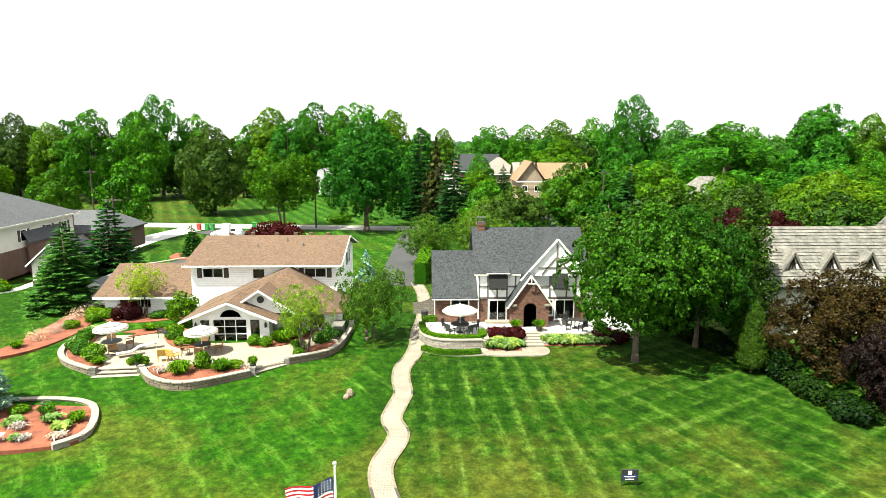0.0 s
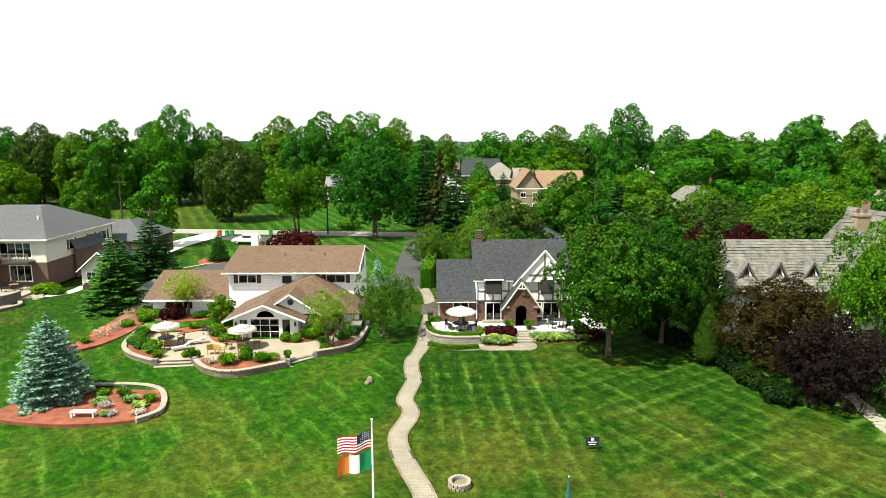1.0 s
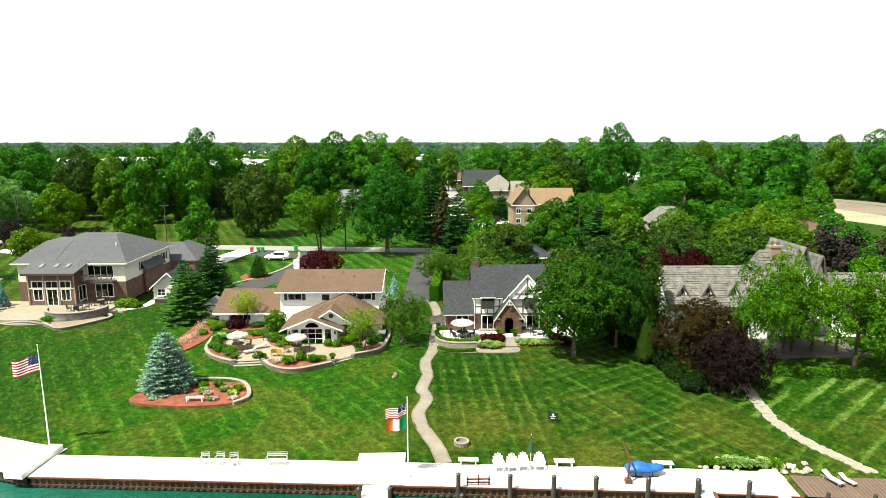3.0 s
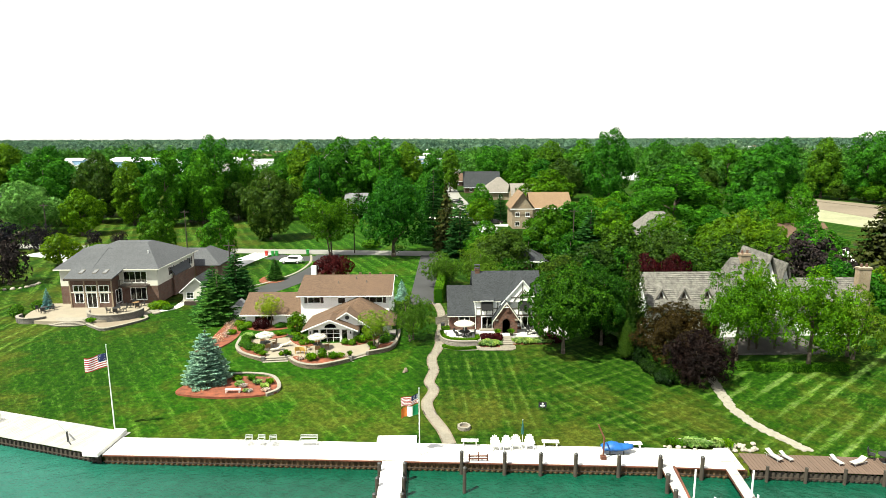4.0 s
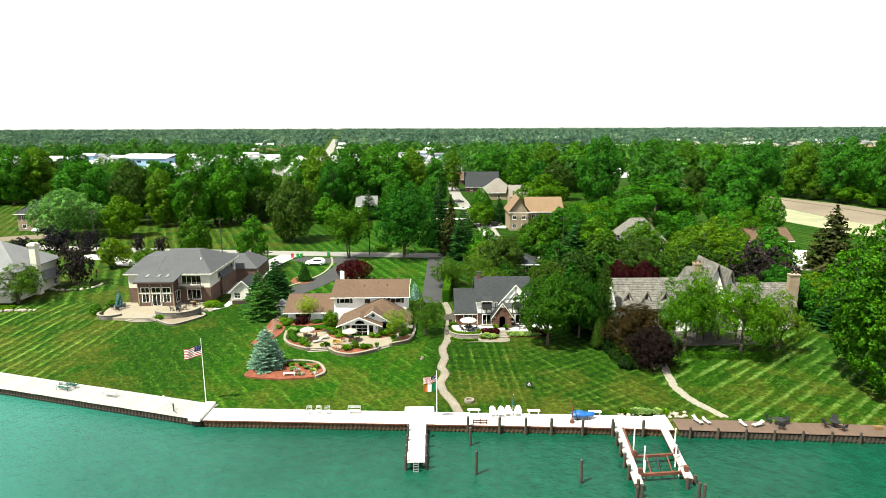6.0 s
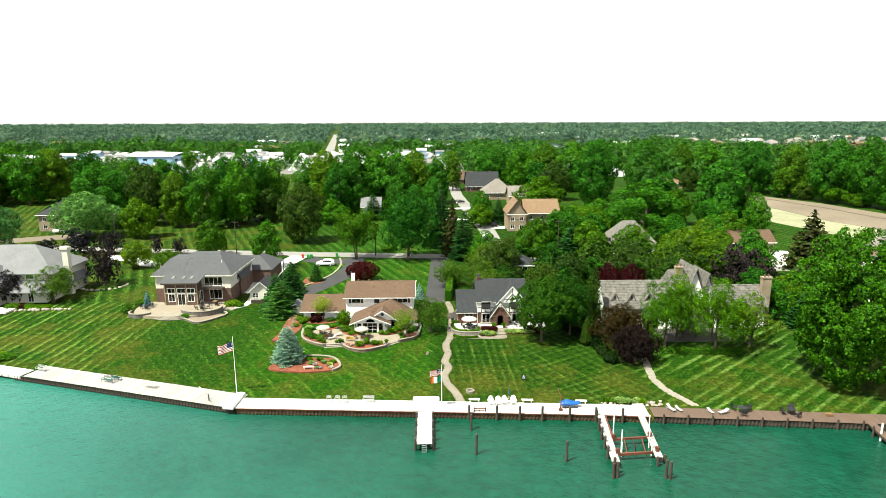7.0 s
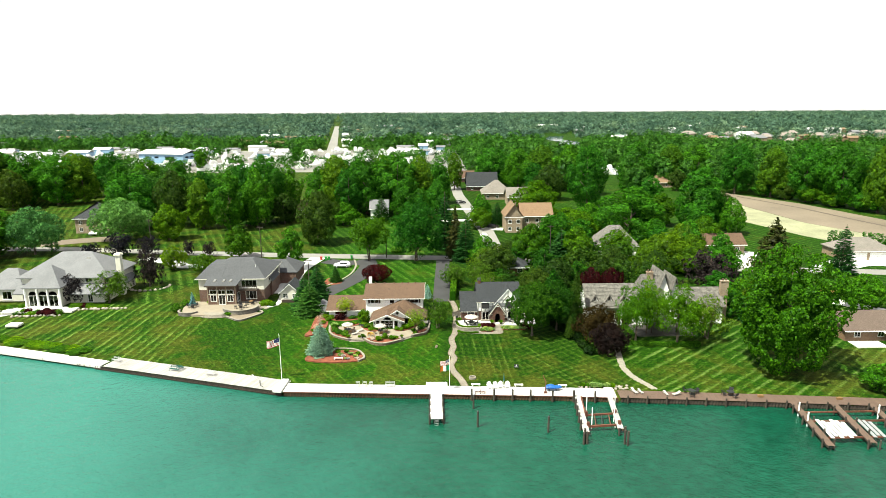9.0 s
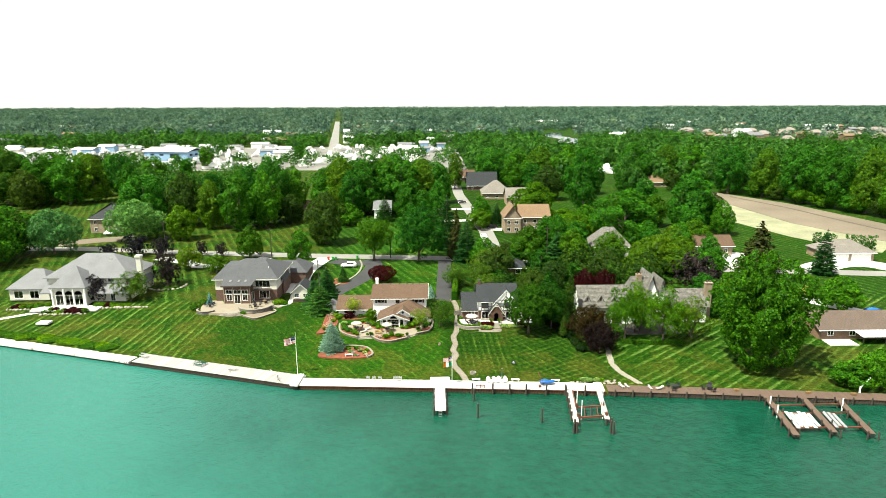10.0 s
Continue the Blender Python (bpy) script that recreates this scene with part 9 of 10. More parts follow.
# red mulch strip beside the patio
bed("bed_strip", smooth_line([(-31.8, 22.4), (-29.4, 23.8), (-28.2, 27.5), (-28.6, 32.0), (-29.6, 35.5), (-31.5, 36.4), (-31.6, 31.0), (-31.4, 26.0)], 5, True), 2.36, MULCH, "red mulch strip with flowering shrubs")
for x, y, k, h, r in ((-30.2, 26.6, "blossom", 0.9, 0.9), (-29.9, 28.4, "blossom", 0.8, 0.8), (-30.0, 30.6, "blossom", 0.8, 0.8), (-30.4, 32.6, "blossom", 0.9, 0.9), (-30.4, 34.2, "blossom", 0.9, 0.9), (-30.6, 24.8, "grass_tuft", 0.5, 0.5), (-29.4, 29.6, "shrub", 0.7, 0.7), (-29.6, 33.4, "shrub", 0.8, 0.8)):
    shrub(k, x, y, h, r, "pale-blossomed shrub in the mulch strip", 2.35)

# patio of the brown-roofed house
PZ = 2.28
PATIO_OUT = smooth_line([(-27.5, 28.6), (-26.9, 24.6), (-25.4, 22.2), (-22.6, 20.4), (-19.3, 20.7), (-17.6, 18.9), (-15.4, 18.2), (-12.2, 20.1), (-9.8, 21.8), (-7.4, 23.6), (-6.8, 27.6), (-7.3, 29.0), (-12.3, 26.2), (-18.2, 26.2), (-20.0, 31.0), (-20.2, 33.5), (-28.5, 33.7), (-29.2, 36.4), (-30.2, 35.8), (-29.0, 31.0)], 4, True)
bed("patio_floor", PATIO_OUT, PZ, PATIO, "sand-coloured concrete patio", 0.6, "patio")
block_wall("patio_wall_left", smooth_line([(-27.6, 28.4), (-27.0, 24.4), (-25.4, 21.9), (-22.5, 20.0)], 8), 1.75, 2.42, BLOCK, CAP, "curved tan block retaining wall")
block_wall("patio_wall_middle", smooth_line([(-19.4, 20.3), (-17.8, 18.4), (-15.4, 17.7), (-12.0, 19.6)], 8), 1.7, 2.42, BLOCK, CAP, "curved tan block retaining wall")
block_wall("patio_wall_right", smooth_line([(-9.9, 21.5), (-7.2, 23.3), (-6.5, 27.6), (-6.6, 30.5)], 8), 1.8, 2.62, BLOCK, CAP, "curved tan block retaining wall")
bed("bed_left", smooth_line([(-27.3, 28.2), (-26.7, 24.6), (-25.2, 22.2), (-22.7, 20.5), (-22.6, 21.6), (-24.4, 23.4), (-25.6, 25.6), (-26.3, 28.4)], 5, True), PZ + 0.1, MULCH, "red mulch planting bed")
bed("bed_middle", smooth_line([(-19.0, 20.6), (-17.5, 18.8), (-15.4, 18.1), (-12.4, 20.0), (-14.4, 20.9), (-16.6, 20.9)], 6, True), PZ + 0.1, MULCH, "red mulch planting bed")
bed("bed_right", smooth_line([(-9.9, 22.3), (-9.2, 21.9), (-7.4, 23.6), (-7.0, 25.6), (-8.6, 24.9), (-9.8, 23.6)], 5, True), PZ + 0.1, MULCH, "red mulch planting bed with a tree")
bed("bed_house_left", smooth_line([(-21.2, 29.0), (-20.4, 26.4), (-18.6, 24.6), (-16.6, 25.2), (-17.4, 26.1), (-18.6, 26.4), (-19.8, 29.2)], 5, True), PZ + 0.06, MULCH, "red mulch bed with round shrubs")
bed("bed_house_right", smooth_line([(-13.9, 25.9), (-13.2, 24.7), (-11.4, 24.9), (-9.6, 26.6), (-9.0, 28.2), (-10.5, 27.6), (-12.1, 26.0)], 5, True), PZ + 0.06, MULCH, "red mulch bed by the patio door")
bed("bed_island", smooth_line([(-23.6, 27.3), (-21.6, 28.6), (-21.8, 29.6), (-23.4, 29.3), (-24.6, 28.4), (-23.4, 28.2)], 5, True), PZ + 0.06, MULCH, "red mulch island in the patio")
bed("bed_far_left", smooth_line([(-28.2, 33.4), (-27.6, 31.6), (-25.0, 31.0), (-22.4, 31.8), (-20.8, 33.4)], 5, True), PZ + 0.08, MULCH, "mulch bed along the low wing")
for name, pts in (("left", ((-22.5, 20.1), (-19.5, 20.4))), ("right", ((-11.9, 19.9), (-10.0, 21.6)))):
    st = thing("garden_steps", (*pts[0], 1.7), "low stone steps up to the patio", "steps")
    a, b = Vector(pts[0]), Vector(pts[1])
    d = (b - a).normalized()
    nrm = Vector((d.y, -d.x))
    for k in range(3):
        bm = bmesh.new()
        q = [a + nrm * (0.38 * k - 0.6), b + nrm * (0.38 * k - 0.6), b + nrm * (0.38 * k - 0.2), a + nrm * (0.38 * k - 0.2)]
        slab(bm, [(p.x, p.y, PZ + 0.04 - 0.14 * k) for p in q], 0.05)
        part("step", bm, CAP, st)
        # Block riser; its darker colour also stands for shade under the tread.
        bm = bmesh.new()
        slab(bm, [(p.x - nrm.x * 0.05, p.y - nrm.y * 0.05, PZ - 0.01 - 0.14 * k) for p in q], 0.24)
        part("riser", bm, BLOCK, st)
    for p in (a, b):
        bm = bmesh.new()
        box(bm, p.x - 0.2, p.x + 0.2, p.y - 0.2, p.y + 0.2, 1.7, PZ + 0.28)
        part("pier", bm, GREYBLOCK, st)
for x, y, k, h, r in ((-26.4, 26.4, "shrub_dark", 1.0, 0.8), (-25.9, 24.7, "shrub_dark", 1.0, 0.9), (-24.9, 23.4, "shrub_dark", 1.0, 0.9), (-23.6, 22.2, "shrub_dark", 1.15, 1.0), (-26.5, 27.8, "hosta", 0.6, 0.8), (-22.8, 21.2, "grass_tuft", 0.5, 0.5), (-19.6, 21.2, "shrub", 0.6, 0.4), (-20.6, 21.3, "shrub", 0.5, 0.35),
                      (-16.5, 19.4, "grass_tuft", 0.8, 0.75), (-15.3, 20.3, "shrub", 1.3, 0.6), (-14.0, 19.9, "grass_tuft", 0.7, 0.7), (-13.2, 20.4, "shrub", 0.6, 0.55), (-12.4, 20.2, "blossom", 0.5, 0.5), (-17.8, 19.6, "flowers", 0.4, 0.5),
                      (-20.5, 28.2, "shrub", 0.75, 0.75), (-19.8, 26.8, "shrub", 0.8, 0.75), (-18.6, 25.4, "shrub", 0.65, 0.8), (-17.4, 25.6, "shrub", 0.6, 0.5), (-13.3, 25.3, "shrub", 0.8, 0.6), (-12.4, 25.0, "shrub", 0.75, 0.55), (-11.4, 25.8, "grass_tuft", 0.9, 0.8), (-10.4, 26.9, "grass_tuft", 0.9, 0.8), (-22.8, 28.9, "grass_tuft", 0.5, 0.5), (-22.2, 29.2, "shrub", 0.4, 0.4),
                      (-28.4, 31.4, "shrub", 0.8, 0.7), (-28.0, 32.6, "shrub", 0.9, 0.8), (-9.4, 22.8, "shrub", 0.6, 0.5), (-9.7, 24.2, "grass_tuft", 0.6, 0.6), (-23.4, 32.8, "shrub_dark", 0.6, 1.0), (-22.2, 32.9, "shrub_dark", 0.5, 0.8), (-8.4, 25.6, "shrub_dark", 0.9, 0.8), (-7.7, 27.0, "shrub_dark", 1.0, 0.9)):
    shrub(k, x, y, h, r, "clipped garden shrub in a red mulch bed", PZ + 0.06)
shrub("shrub_purple", -25.9, 32.2, 1.4, 1.25, "low dark red Japanese maple", PZ + 0.06, "")


def umbrella(x, y, z, r, h, label, stripe=None):
    u = thing("patio_umbrella", (x, y, z), label, "umbrella")
    bm = bmesh.new()
    rod(bm, (x, y, z), (x, y, z + h + 0.1), 0.03)
    part("pole", bm, WHITE, u)
    bm = bmesh.new()
    rod(bm, (x, y, z), (x, y, z + 0.1), 0.26, 0.2, 12)
    part("base", bm, BLACK, u)
    n, rings = 8, ((0.0, 0.0), (0.35, -0.13), (0.7, -0.3), (1.0, -0.47))
    bm = bmesh.new()
    vs = []
    for f, dz in rings:
        row = []
        for i in range(n * 2):
            a = math.pi * i / n
            k = 1.0 if i % 2 == 0 else 0.955
            row.append(bm.verts.new((x + r * f * k * math.cos(a), y + r * f * k * math.sin(a), z + h + dz * r / 1.4 - (0.04 if i % 2 else 0) * f)))
        vs.append(row)
    for a, b in zip(vs, vs[1:]):
        for i in range(n * 2):
            j = (i + 1) % (n * 2)
            try:
                bm.faces.new((a[i], a[j], b[j], b[i]))
            except ValueError:
                pass
    low = [bm.verts.new(v.co + Vector((0, 0, -0.14 if i % 2 == 0 else -0.09))) for i, v in enumerate(vs[-1])]
    for i in range(n * 2):
        j = (i + 1) % (n * 2)
        bm.faces.new((vs[-1][i], vs[-1][j], low[j], low[i]))
    bmesh.ops.remove_doubles(bm, verts=bm.verts, dist=0.001)
    part("canopy", bm, CANVAS, u)
    if stripe:
        for f in (0.55, 0.93):
            bm = bmesh.new()
            dz = (-0.13 - 0.17 * (f - 0.35) / 0.35) if f < 0.7 else (-0.3 - 0.17 * (f - 0.7) / 0.3)
            for i in range(n * 2):
                a, b = math.pi * i / n, math.pi * (i + 1) / n
                ka, kb = (1.0, 0.955) if i % 2 == 0 else (0.955, 1.0)
                za, zb_ = (0, 0.04) if i % 2 == 0 else (0.04, 0)
                pa = Vector((x + r * f * ka * math.cos(a), y + r * f * ka * math.sin(a), z + h + dz * r / 1.4 - za * f + 0.015))
                pb = Vector((x + r * f * kb * math.cos(b), y + r * f * kb * math.sin(b), z + h + dz * r / 1.4 - zb_ * f + 0.015))
                bar(bm, pa, pb, 0.07, 0.012)
            part("stripe", bm, stripe, u)
    return u


umbrella(-23.3, 24.2, PZ, 1.22, 2.15, "cream patio umbrella with thin dark bands", TIMBER)
umbrella(-16.5, 23.4, PZ, 1.22, 2.1, "cream patio umbrella with thin dark bands", TIMBER)
round_set(-23.3, 24.2, PZ, BLACK, WICKER, 4, 0.7, 1.15, "round dark patio table", "tan wicker patio chair", 0.5, 0.62)
round_set(-16.5, 23.4, PZ, BLACK, WICKER, 4, 0.6, 1.15, "round dark patio table", "tan wicker patio chair", 0.2, 0.62)
YELLOWCLOTH = plain("ochre_cloth", (0.48, 0.30, 0.07), 0.9, 0.15, 3, 20)
patio_chair(-18.7, 22.0, PZ, 200, YELLOWCLOTH, "ochre cushioned patio chair", 0.7)
patio_chair(-18.0, 21.9, PZ, 160, YELLOWCLOTH, "ochre cushioned patio chair", 0.7)
lounger(-21.6, 23.0, PZ, -60, CANVAS, "sun lounger with a cream cushion on the patio", group="patio loungers")
lounger(-20.9, 24.6, PZ, -65, CANVAS, "sun lounger with a cream cushion on the patio", group="patio loungers")
metal_chair(-20.6, 27.0, PZ, 150, BLACK, 1.1, "dark metal garden bench on the patio")
for x, y in ((-9.2, 27.6), (-8.4, 28.1)):
    patio_chair(x, y, PZ, 180, BLACK, "black patio chair by the windows", 0.6)
bm = bmesh.new()
box(bm, -7.6, -6.9, 26.6, 28.2, PZ, PZ + 0.95)
box(bm, -7.7, -6.8, 26.5, 28.3, PZ + 0.95, PZ + 1.02)
solo("grill_counter", bm, GREYBLOCK, (-7.2, 27.4, PZ), "grey stone grill counter at the patio's edge", "counter")
for x, y in ((-19.9, 20.9), (-12.0, 20.3)):
    pt = thing("flower_pot", (x, y, PZ), "dark pot of leafy flowers", "pot")
    bm = bmesh.new()
    rod(bm, (x, y, PZ), (x, y, PZ + 0.35), 0.16, 0.22, 12)
    part("pot", bm, BLACK, pt)
    c = new("foliage", TREES["grass_tuft"][1])
    c.parent = pt
    c.location = (0, 0, 0.32)
    c.scale = (0.5, 0.5, 0.7)
clk = thing("wall_clock", (-22.6, 33.5, 3.5), "round outdoor clock on the white wall", "clock")
bm = bmesh.new()
rod(bm, (-22.6, 33.6, 3.5), (-22.6, 33.53, 3.5), 0.24, 0.24, 18)
part("rim", bm, WICKER, clk)
bm = bmesh.new()
rod(bm, (-22.6, 33.53, 3.5), (-22.6, 33.51, 3.5), 0.17, 0.17, 18)
part("dial", bm, WHITE, clk)

# terrace of the Tudor house
TZ = 2.6
bed("terrace_floor", smooth_line([(-0.6, 27.0), (-0.1, 25.6), (1.4, 24.9), (3.9, 25.0), (4.2, 26.9), (6.6, 27.0), (9.3, 26.9), (13.5, 26.6), (16.0, 27.0), (16.2, 31.0)], 4, False) + [(16.2, 31.2), (0.2, 31.2), (-0.7, 29.5)], TZ, CONCRETE, "pale concrete terrace before the Tudor house", 0.9, "terrace")
block_wall("terrace_wall_curve", smooth_line([(-0.9, 29.0), (-0.8, 26.6), (0.0, 24.9), (1.6, 24.3), (4.1, 24.4)], 7), 1.8, 2.84, PALEBLOCK, CAP, "curved pale stone terrace wall")
block_wall("terrace_wall_side", [(4.15, 24.4), (4.15, 26.8)], 1.8, 2.84, PALEBLOCK, CAP, "pale stone terrace wall")
block_wall("terrace_wall_front", [(9.0, 26.3), (12.0, 26.2), (15.9, 26.4)], 1.9, 2.62, PALEBLOCK, CAP, "pale stone terrace wall")
bed("bed_terrace", smooth_line([(-1.0, 24.6), (-0.3, 23.4), (1.5, 22.7), (4.1, 22.9), (4.3, 24.2), (1.6, 24.1), (0.0, 24.6)], 5, True), 2.27, CAP, "pale stone ledge under the terrace wall", 0.4)
bed("bed_hosta", [(4.2, 26.7), (4.2, 23.7), (6.7, 23.5), (6.9, 26.7)], 2.31, MULCH, "planted bed beside the steps", 0.5)
bed("bed_hosta_right", [(8.6, 26.2), (8.5, 24.6), (13.4, 24.5), (14.0, 26.2)], 2.31, MULCH, "planted bed under the terrace", 0.5)
bed("path_terrace", smooth_line([(4.0, 23.5), (4.0, 22.7), (6.5, 22.5), (8.2, 22.6), (8.7, 23.4), (8.5, 24.4), (6.8, 24.3), (6.4, 23.7)], 5, True), 2.29, PAVER, "pale curved landing before the steps", 0.3, "path")
st = thing("entrance_steps", (7.7, 25.5, 1.9), "pale stone steps up to the terrace", "steps")
for k in range(5):
    y_, z_ = 24.5 + 0.52 * k, 2.36 + 0.07 * k
    bm = bmesh.new()
    box(bm, 7.15, 8.5, y_, 27.1, z_ - 0.05, z_)
    part("step", bm, CAP, st)
    # Block riser, with the nosing's shadow put into its darker colour.
    bm = bmesh.new()
    box(bm, 7.2, 8.45, y_ + 0.07, 27.1, z_ - 0.3, z_ - 0.052)
    part("riser", bm, BLOCK, st)
for x in (6.95, 8.7):
    bm = bmesh.new()
    box(bm, x - 0.18, x + 0.18, 24.8, 27.0, 1.9, 2.5)
    part("cheek_wall", bm, PALEBLOCK, st)


def hedge(name, line, width, h, z, label, leaves, material=L_HEDGE, size=0.05, seed=1):
    """A clipped hedge: leaf sprays over a rounded box along a line."""
    rng = np.random.default_rng(seed)
    pts = np.array([(p[0], p[1]) for p in line])
    seg = np.linalg.norm(np.diff(pts, axis=0), axis=1)
    cum = np.r_[0, np.cumsum(seg)]
    s = rng.uniform(0, cum[-1], leaves)
    i = np.clip(np.searchsorted(cum, s) - 1, 0, len(seg) - 1)
    f = (s - cum[i]) / seg[i]
    c = pts[i] + (pts[i + 1] - pts[i]) * f[:, None]
    d = (pts[i + 1] - pts[i]) / seg[i][:, None]
    nr = np.stack([-d[:, 1], d[:, 0]], 1)
    u = rng.uniform(0, 2 * h + width, leaves)
    side = np.where(u < h, -1.0, np.where(u < h + width, (u - h) / width * 2 - 1, 1.0))
    zz = np.where(u < h, u, np.where(u < h + width, h, 2 * h + width - u))
    side = side * (1 - 0.1 * (zz / h) ** 3)
    p = np.stack([c[:, 0] + nr[:, 0] * side * width / 2, c[:, 1] + nr[:, 1] * side * width / 2, z + zz], 1) + rng.normal(0, 0.008 + size * 0.3, (leaves, 3))
    top = (zz >= h * 0.98)[:, None]
    out = np.where(top, np.array([[0, 0, 1.0]]), np.stack([nr[:, 0] * side, nr[:, 1] * side, np.full(leaves, 0.25)], 1))
    t = thing(name, (*line[0], z), label, "hedge")
    crown = quads_mesh("foliage", leaf_quads(rng, p - np.array([line[0][0], line[0][1], z]), out, size, 0.4), material)
    ob = new("foliage", crown)
    ob.parent = t
    # Solid strip in a darker leaf colour, just inside the sprays.
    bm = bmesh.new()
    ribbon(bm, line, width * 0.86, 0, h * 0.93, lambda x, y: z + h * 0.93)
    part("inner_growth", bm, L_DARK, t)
    return t


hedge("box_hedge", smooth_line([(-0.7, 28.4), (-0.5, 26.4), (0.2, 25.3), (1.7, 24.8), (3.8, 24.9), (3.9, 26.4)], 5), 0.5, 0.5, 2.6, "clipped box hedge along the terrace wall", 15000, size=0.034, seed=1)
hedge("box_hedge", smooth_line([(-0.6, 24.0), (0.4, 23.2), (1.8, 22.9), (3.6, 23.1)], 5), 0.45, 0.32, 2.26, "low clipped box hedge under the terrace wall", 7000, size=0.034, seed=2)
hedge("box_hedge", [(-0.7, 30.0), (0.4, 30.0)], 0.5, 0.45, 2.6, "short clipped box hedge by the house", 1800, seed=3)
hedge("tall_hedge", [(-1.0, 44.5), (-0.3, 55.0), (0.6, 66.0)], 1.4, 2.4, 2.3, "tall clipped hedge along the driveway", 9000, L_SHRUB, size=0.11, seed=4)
# Bushes at the lawn's edge; their colour already holds the shade there.
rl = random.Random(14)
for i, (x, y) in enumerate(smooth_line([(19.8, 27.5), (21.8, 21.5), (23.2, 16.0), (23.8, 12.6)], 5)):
    shrub("shade_bush", x + rl.uniform(-0.3, 0.6), y + rl.uniform(-0.4, 0.4), rl.uniform(0.9, 1.7), rl.uniform(1.0, 1.5), "unclipped bush along the lawn's edge, leaves darkened as if in shade", None, "bushes along the lawn")
# Darker leaf colour puts the shade on this hedge into its foliage.
hedge("lawn_hedge", [(33.0, 16.2), (40, 15.4), (46, 15.6)], 1.1, 0.8, ground_z(38, 16) - 0.05, "low green hedge before the shaded terrace", 5000, L_SHRUB, 0.09, 6)
for k in range(3):
    shrub("shrub_red", 4.9 + 0.85 * k, 26.1, 1.05, 0.8, "dark red barberry shrub by the steps", 2.31)
shrub("shrub_red", 13.4, 26.0, 1.3, 1.0, "dark red barberry shrub by the terrace", 2.14)
shrub("shrub_red", 14.4, 25.6, 1.1, 0.9, "dark red barberry shrub by the terrace", 2.14)
rh = random.Random(6)
for x0, x1, y0, y1, n in ((4.3, 6.6, 23.9, 25.2, 16), (8.8, 13.2, 24.8, 25.8, 26)):
    for i in range(n):
        shrub("hosta", rh.uniform(x0, x1), rh.uniform(y0, y1), rh.uniform(0.35, 0.5), rh.uniform(0.42, 0.58), "pale-edged hosta in the terrace bed", 2.3, "hostas by the terrace")
for x, k, r in ((19.3, "grass_tuft", 0.5), (20.2, "shrub_dark", 0.6), (21.3, "hosta", 0.7), (22.0, "hosta", 0.7), (23.4, "hosta", 0.6), (24.2, "grass_tuft", 0.6), (20.9, "hosta", 0.6)):
    shrub(k, x, shore_y(x) + 3.6, 0.6, r, "leafy plant in the rock bed on the quay", 1.55)
umbrella(2.3, 27.0, TZ, 1.4, 2.3, "cream umbrella over a terrace table")
round_set(2.3, 27.0, TZ, BLACK, BLACK, 5, 0.75, 1.2, "dark round terrace table", "dark metal terrace chair", 0.2, 0.55)
round_set(11.6, 27.9, TZ, BLACK, BLACK, 4, 0.5, 0.9, "dark bistro table on the terrace", "dark metal terrace chair", 0.5, 0.55)
for x in (6.75, 8.6):
    pt = thing("flower_pot", (x, 27.3, TZ), "pot of red-tinged flowers by the steps", "pot")
    bm = bmesh.new()
    rod(bm, (x, 27.3, TZ), (x, 27.3, TZ + 0.38), 0.2, 0.27, 12)
    part("pot", bm, PILE, pt)
    for me, s in ((TREES["grass_tuft"][1], 0.7), (TREES["flowers"][1], 0.9)):
        c = new("foliage", me)
        c.parent = pt
        c.location = (0, 0, 0.34)
        c.scale = (s, s, s)
# gate beside the house
gt = thing("garden_gate", (-0.3, 33.0, 2.3), "low curved white garden gate wall", "gate")
bm = bmesh.new()
m_, L_ = face_frame((-1.5, 33.4), (0.35, 33.0), 2.25)
f_ = [bm.verts.new(m_ @ Vector(q)) for q in ((0, 0, 0), (L_, 0, 0), (L_, 0, 1.9), (L_ * 0.7, 0, 1.45), (L_ * 0.4, 0, 1.2), (0, 0, 1.1))]
bm.faces.new(f_)
bmesh.ops.solidify(bm, geom=bm.faces[:], thickness=0.18)
part("panel", bm, PALEBLOCK, gt)
bm = bmesh.new()
rod(bm, (-0.5, 31.5, 2.3), (-0.5, 31.5, 3.1), 0.28, 0.3, 14)
solo("waste_barrel", bm, BLACK, (-0.5, 31.5, 2.3), "dark barrel by the house wall", "barrel")
lp = thing("garden_lamp_post", (-0.6, 51.5, 2.3), "white lamp post beside the driveway", "lamp post")
bm = bmesh.new()
rod(bm, (-0.6, 51.5, 2.3), (-0.6, 51.5, 4.6), 0.06, 0.05)
bar(bm, (-0.6, 51.5, 3.9), (-1.0, 51.5, 4.5), 0.05)
part("post", bm, WHITE, lp)
bm = bmesh.new()
box(bm, -0.75, -0.45, 51.35, 51.65, 4.6, 4.95)
part("lantern", bm, GLASS, lp)

# terrace of the grey-roofed house
GZ = 2.72
bed("patio_grey_house", smooth_line([(-63.2, 40.5), (-62.2, 37.2), (-59.6, 35.4), (-56, 34.9), (-52.6, 35.2), (-49.5, 35.4), (-46.6, 37.2), (-45.8, 40.2), (-46.3, 44.6)], 4) + [(-46.3, 44.7), (-63.0, 44.7)], GZ, PATIO, "sand-coloured terrace of the grey-roofed house", 0.8, "patio")
block_wall("terrace_wall_grey", smooth_line([(-51.6, 34.4), (-49.8, 33.0), (-47.8, 31.9), (-45.6, 34.2), (-44.2, 36.8), (-45.4, 38.6)], 5), 2.0, 2.55, GREYBLOCK, CAP, "curved grey stone planter wall")
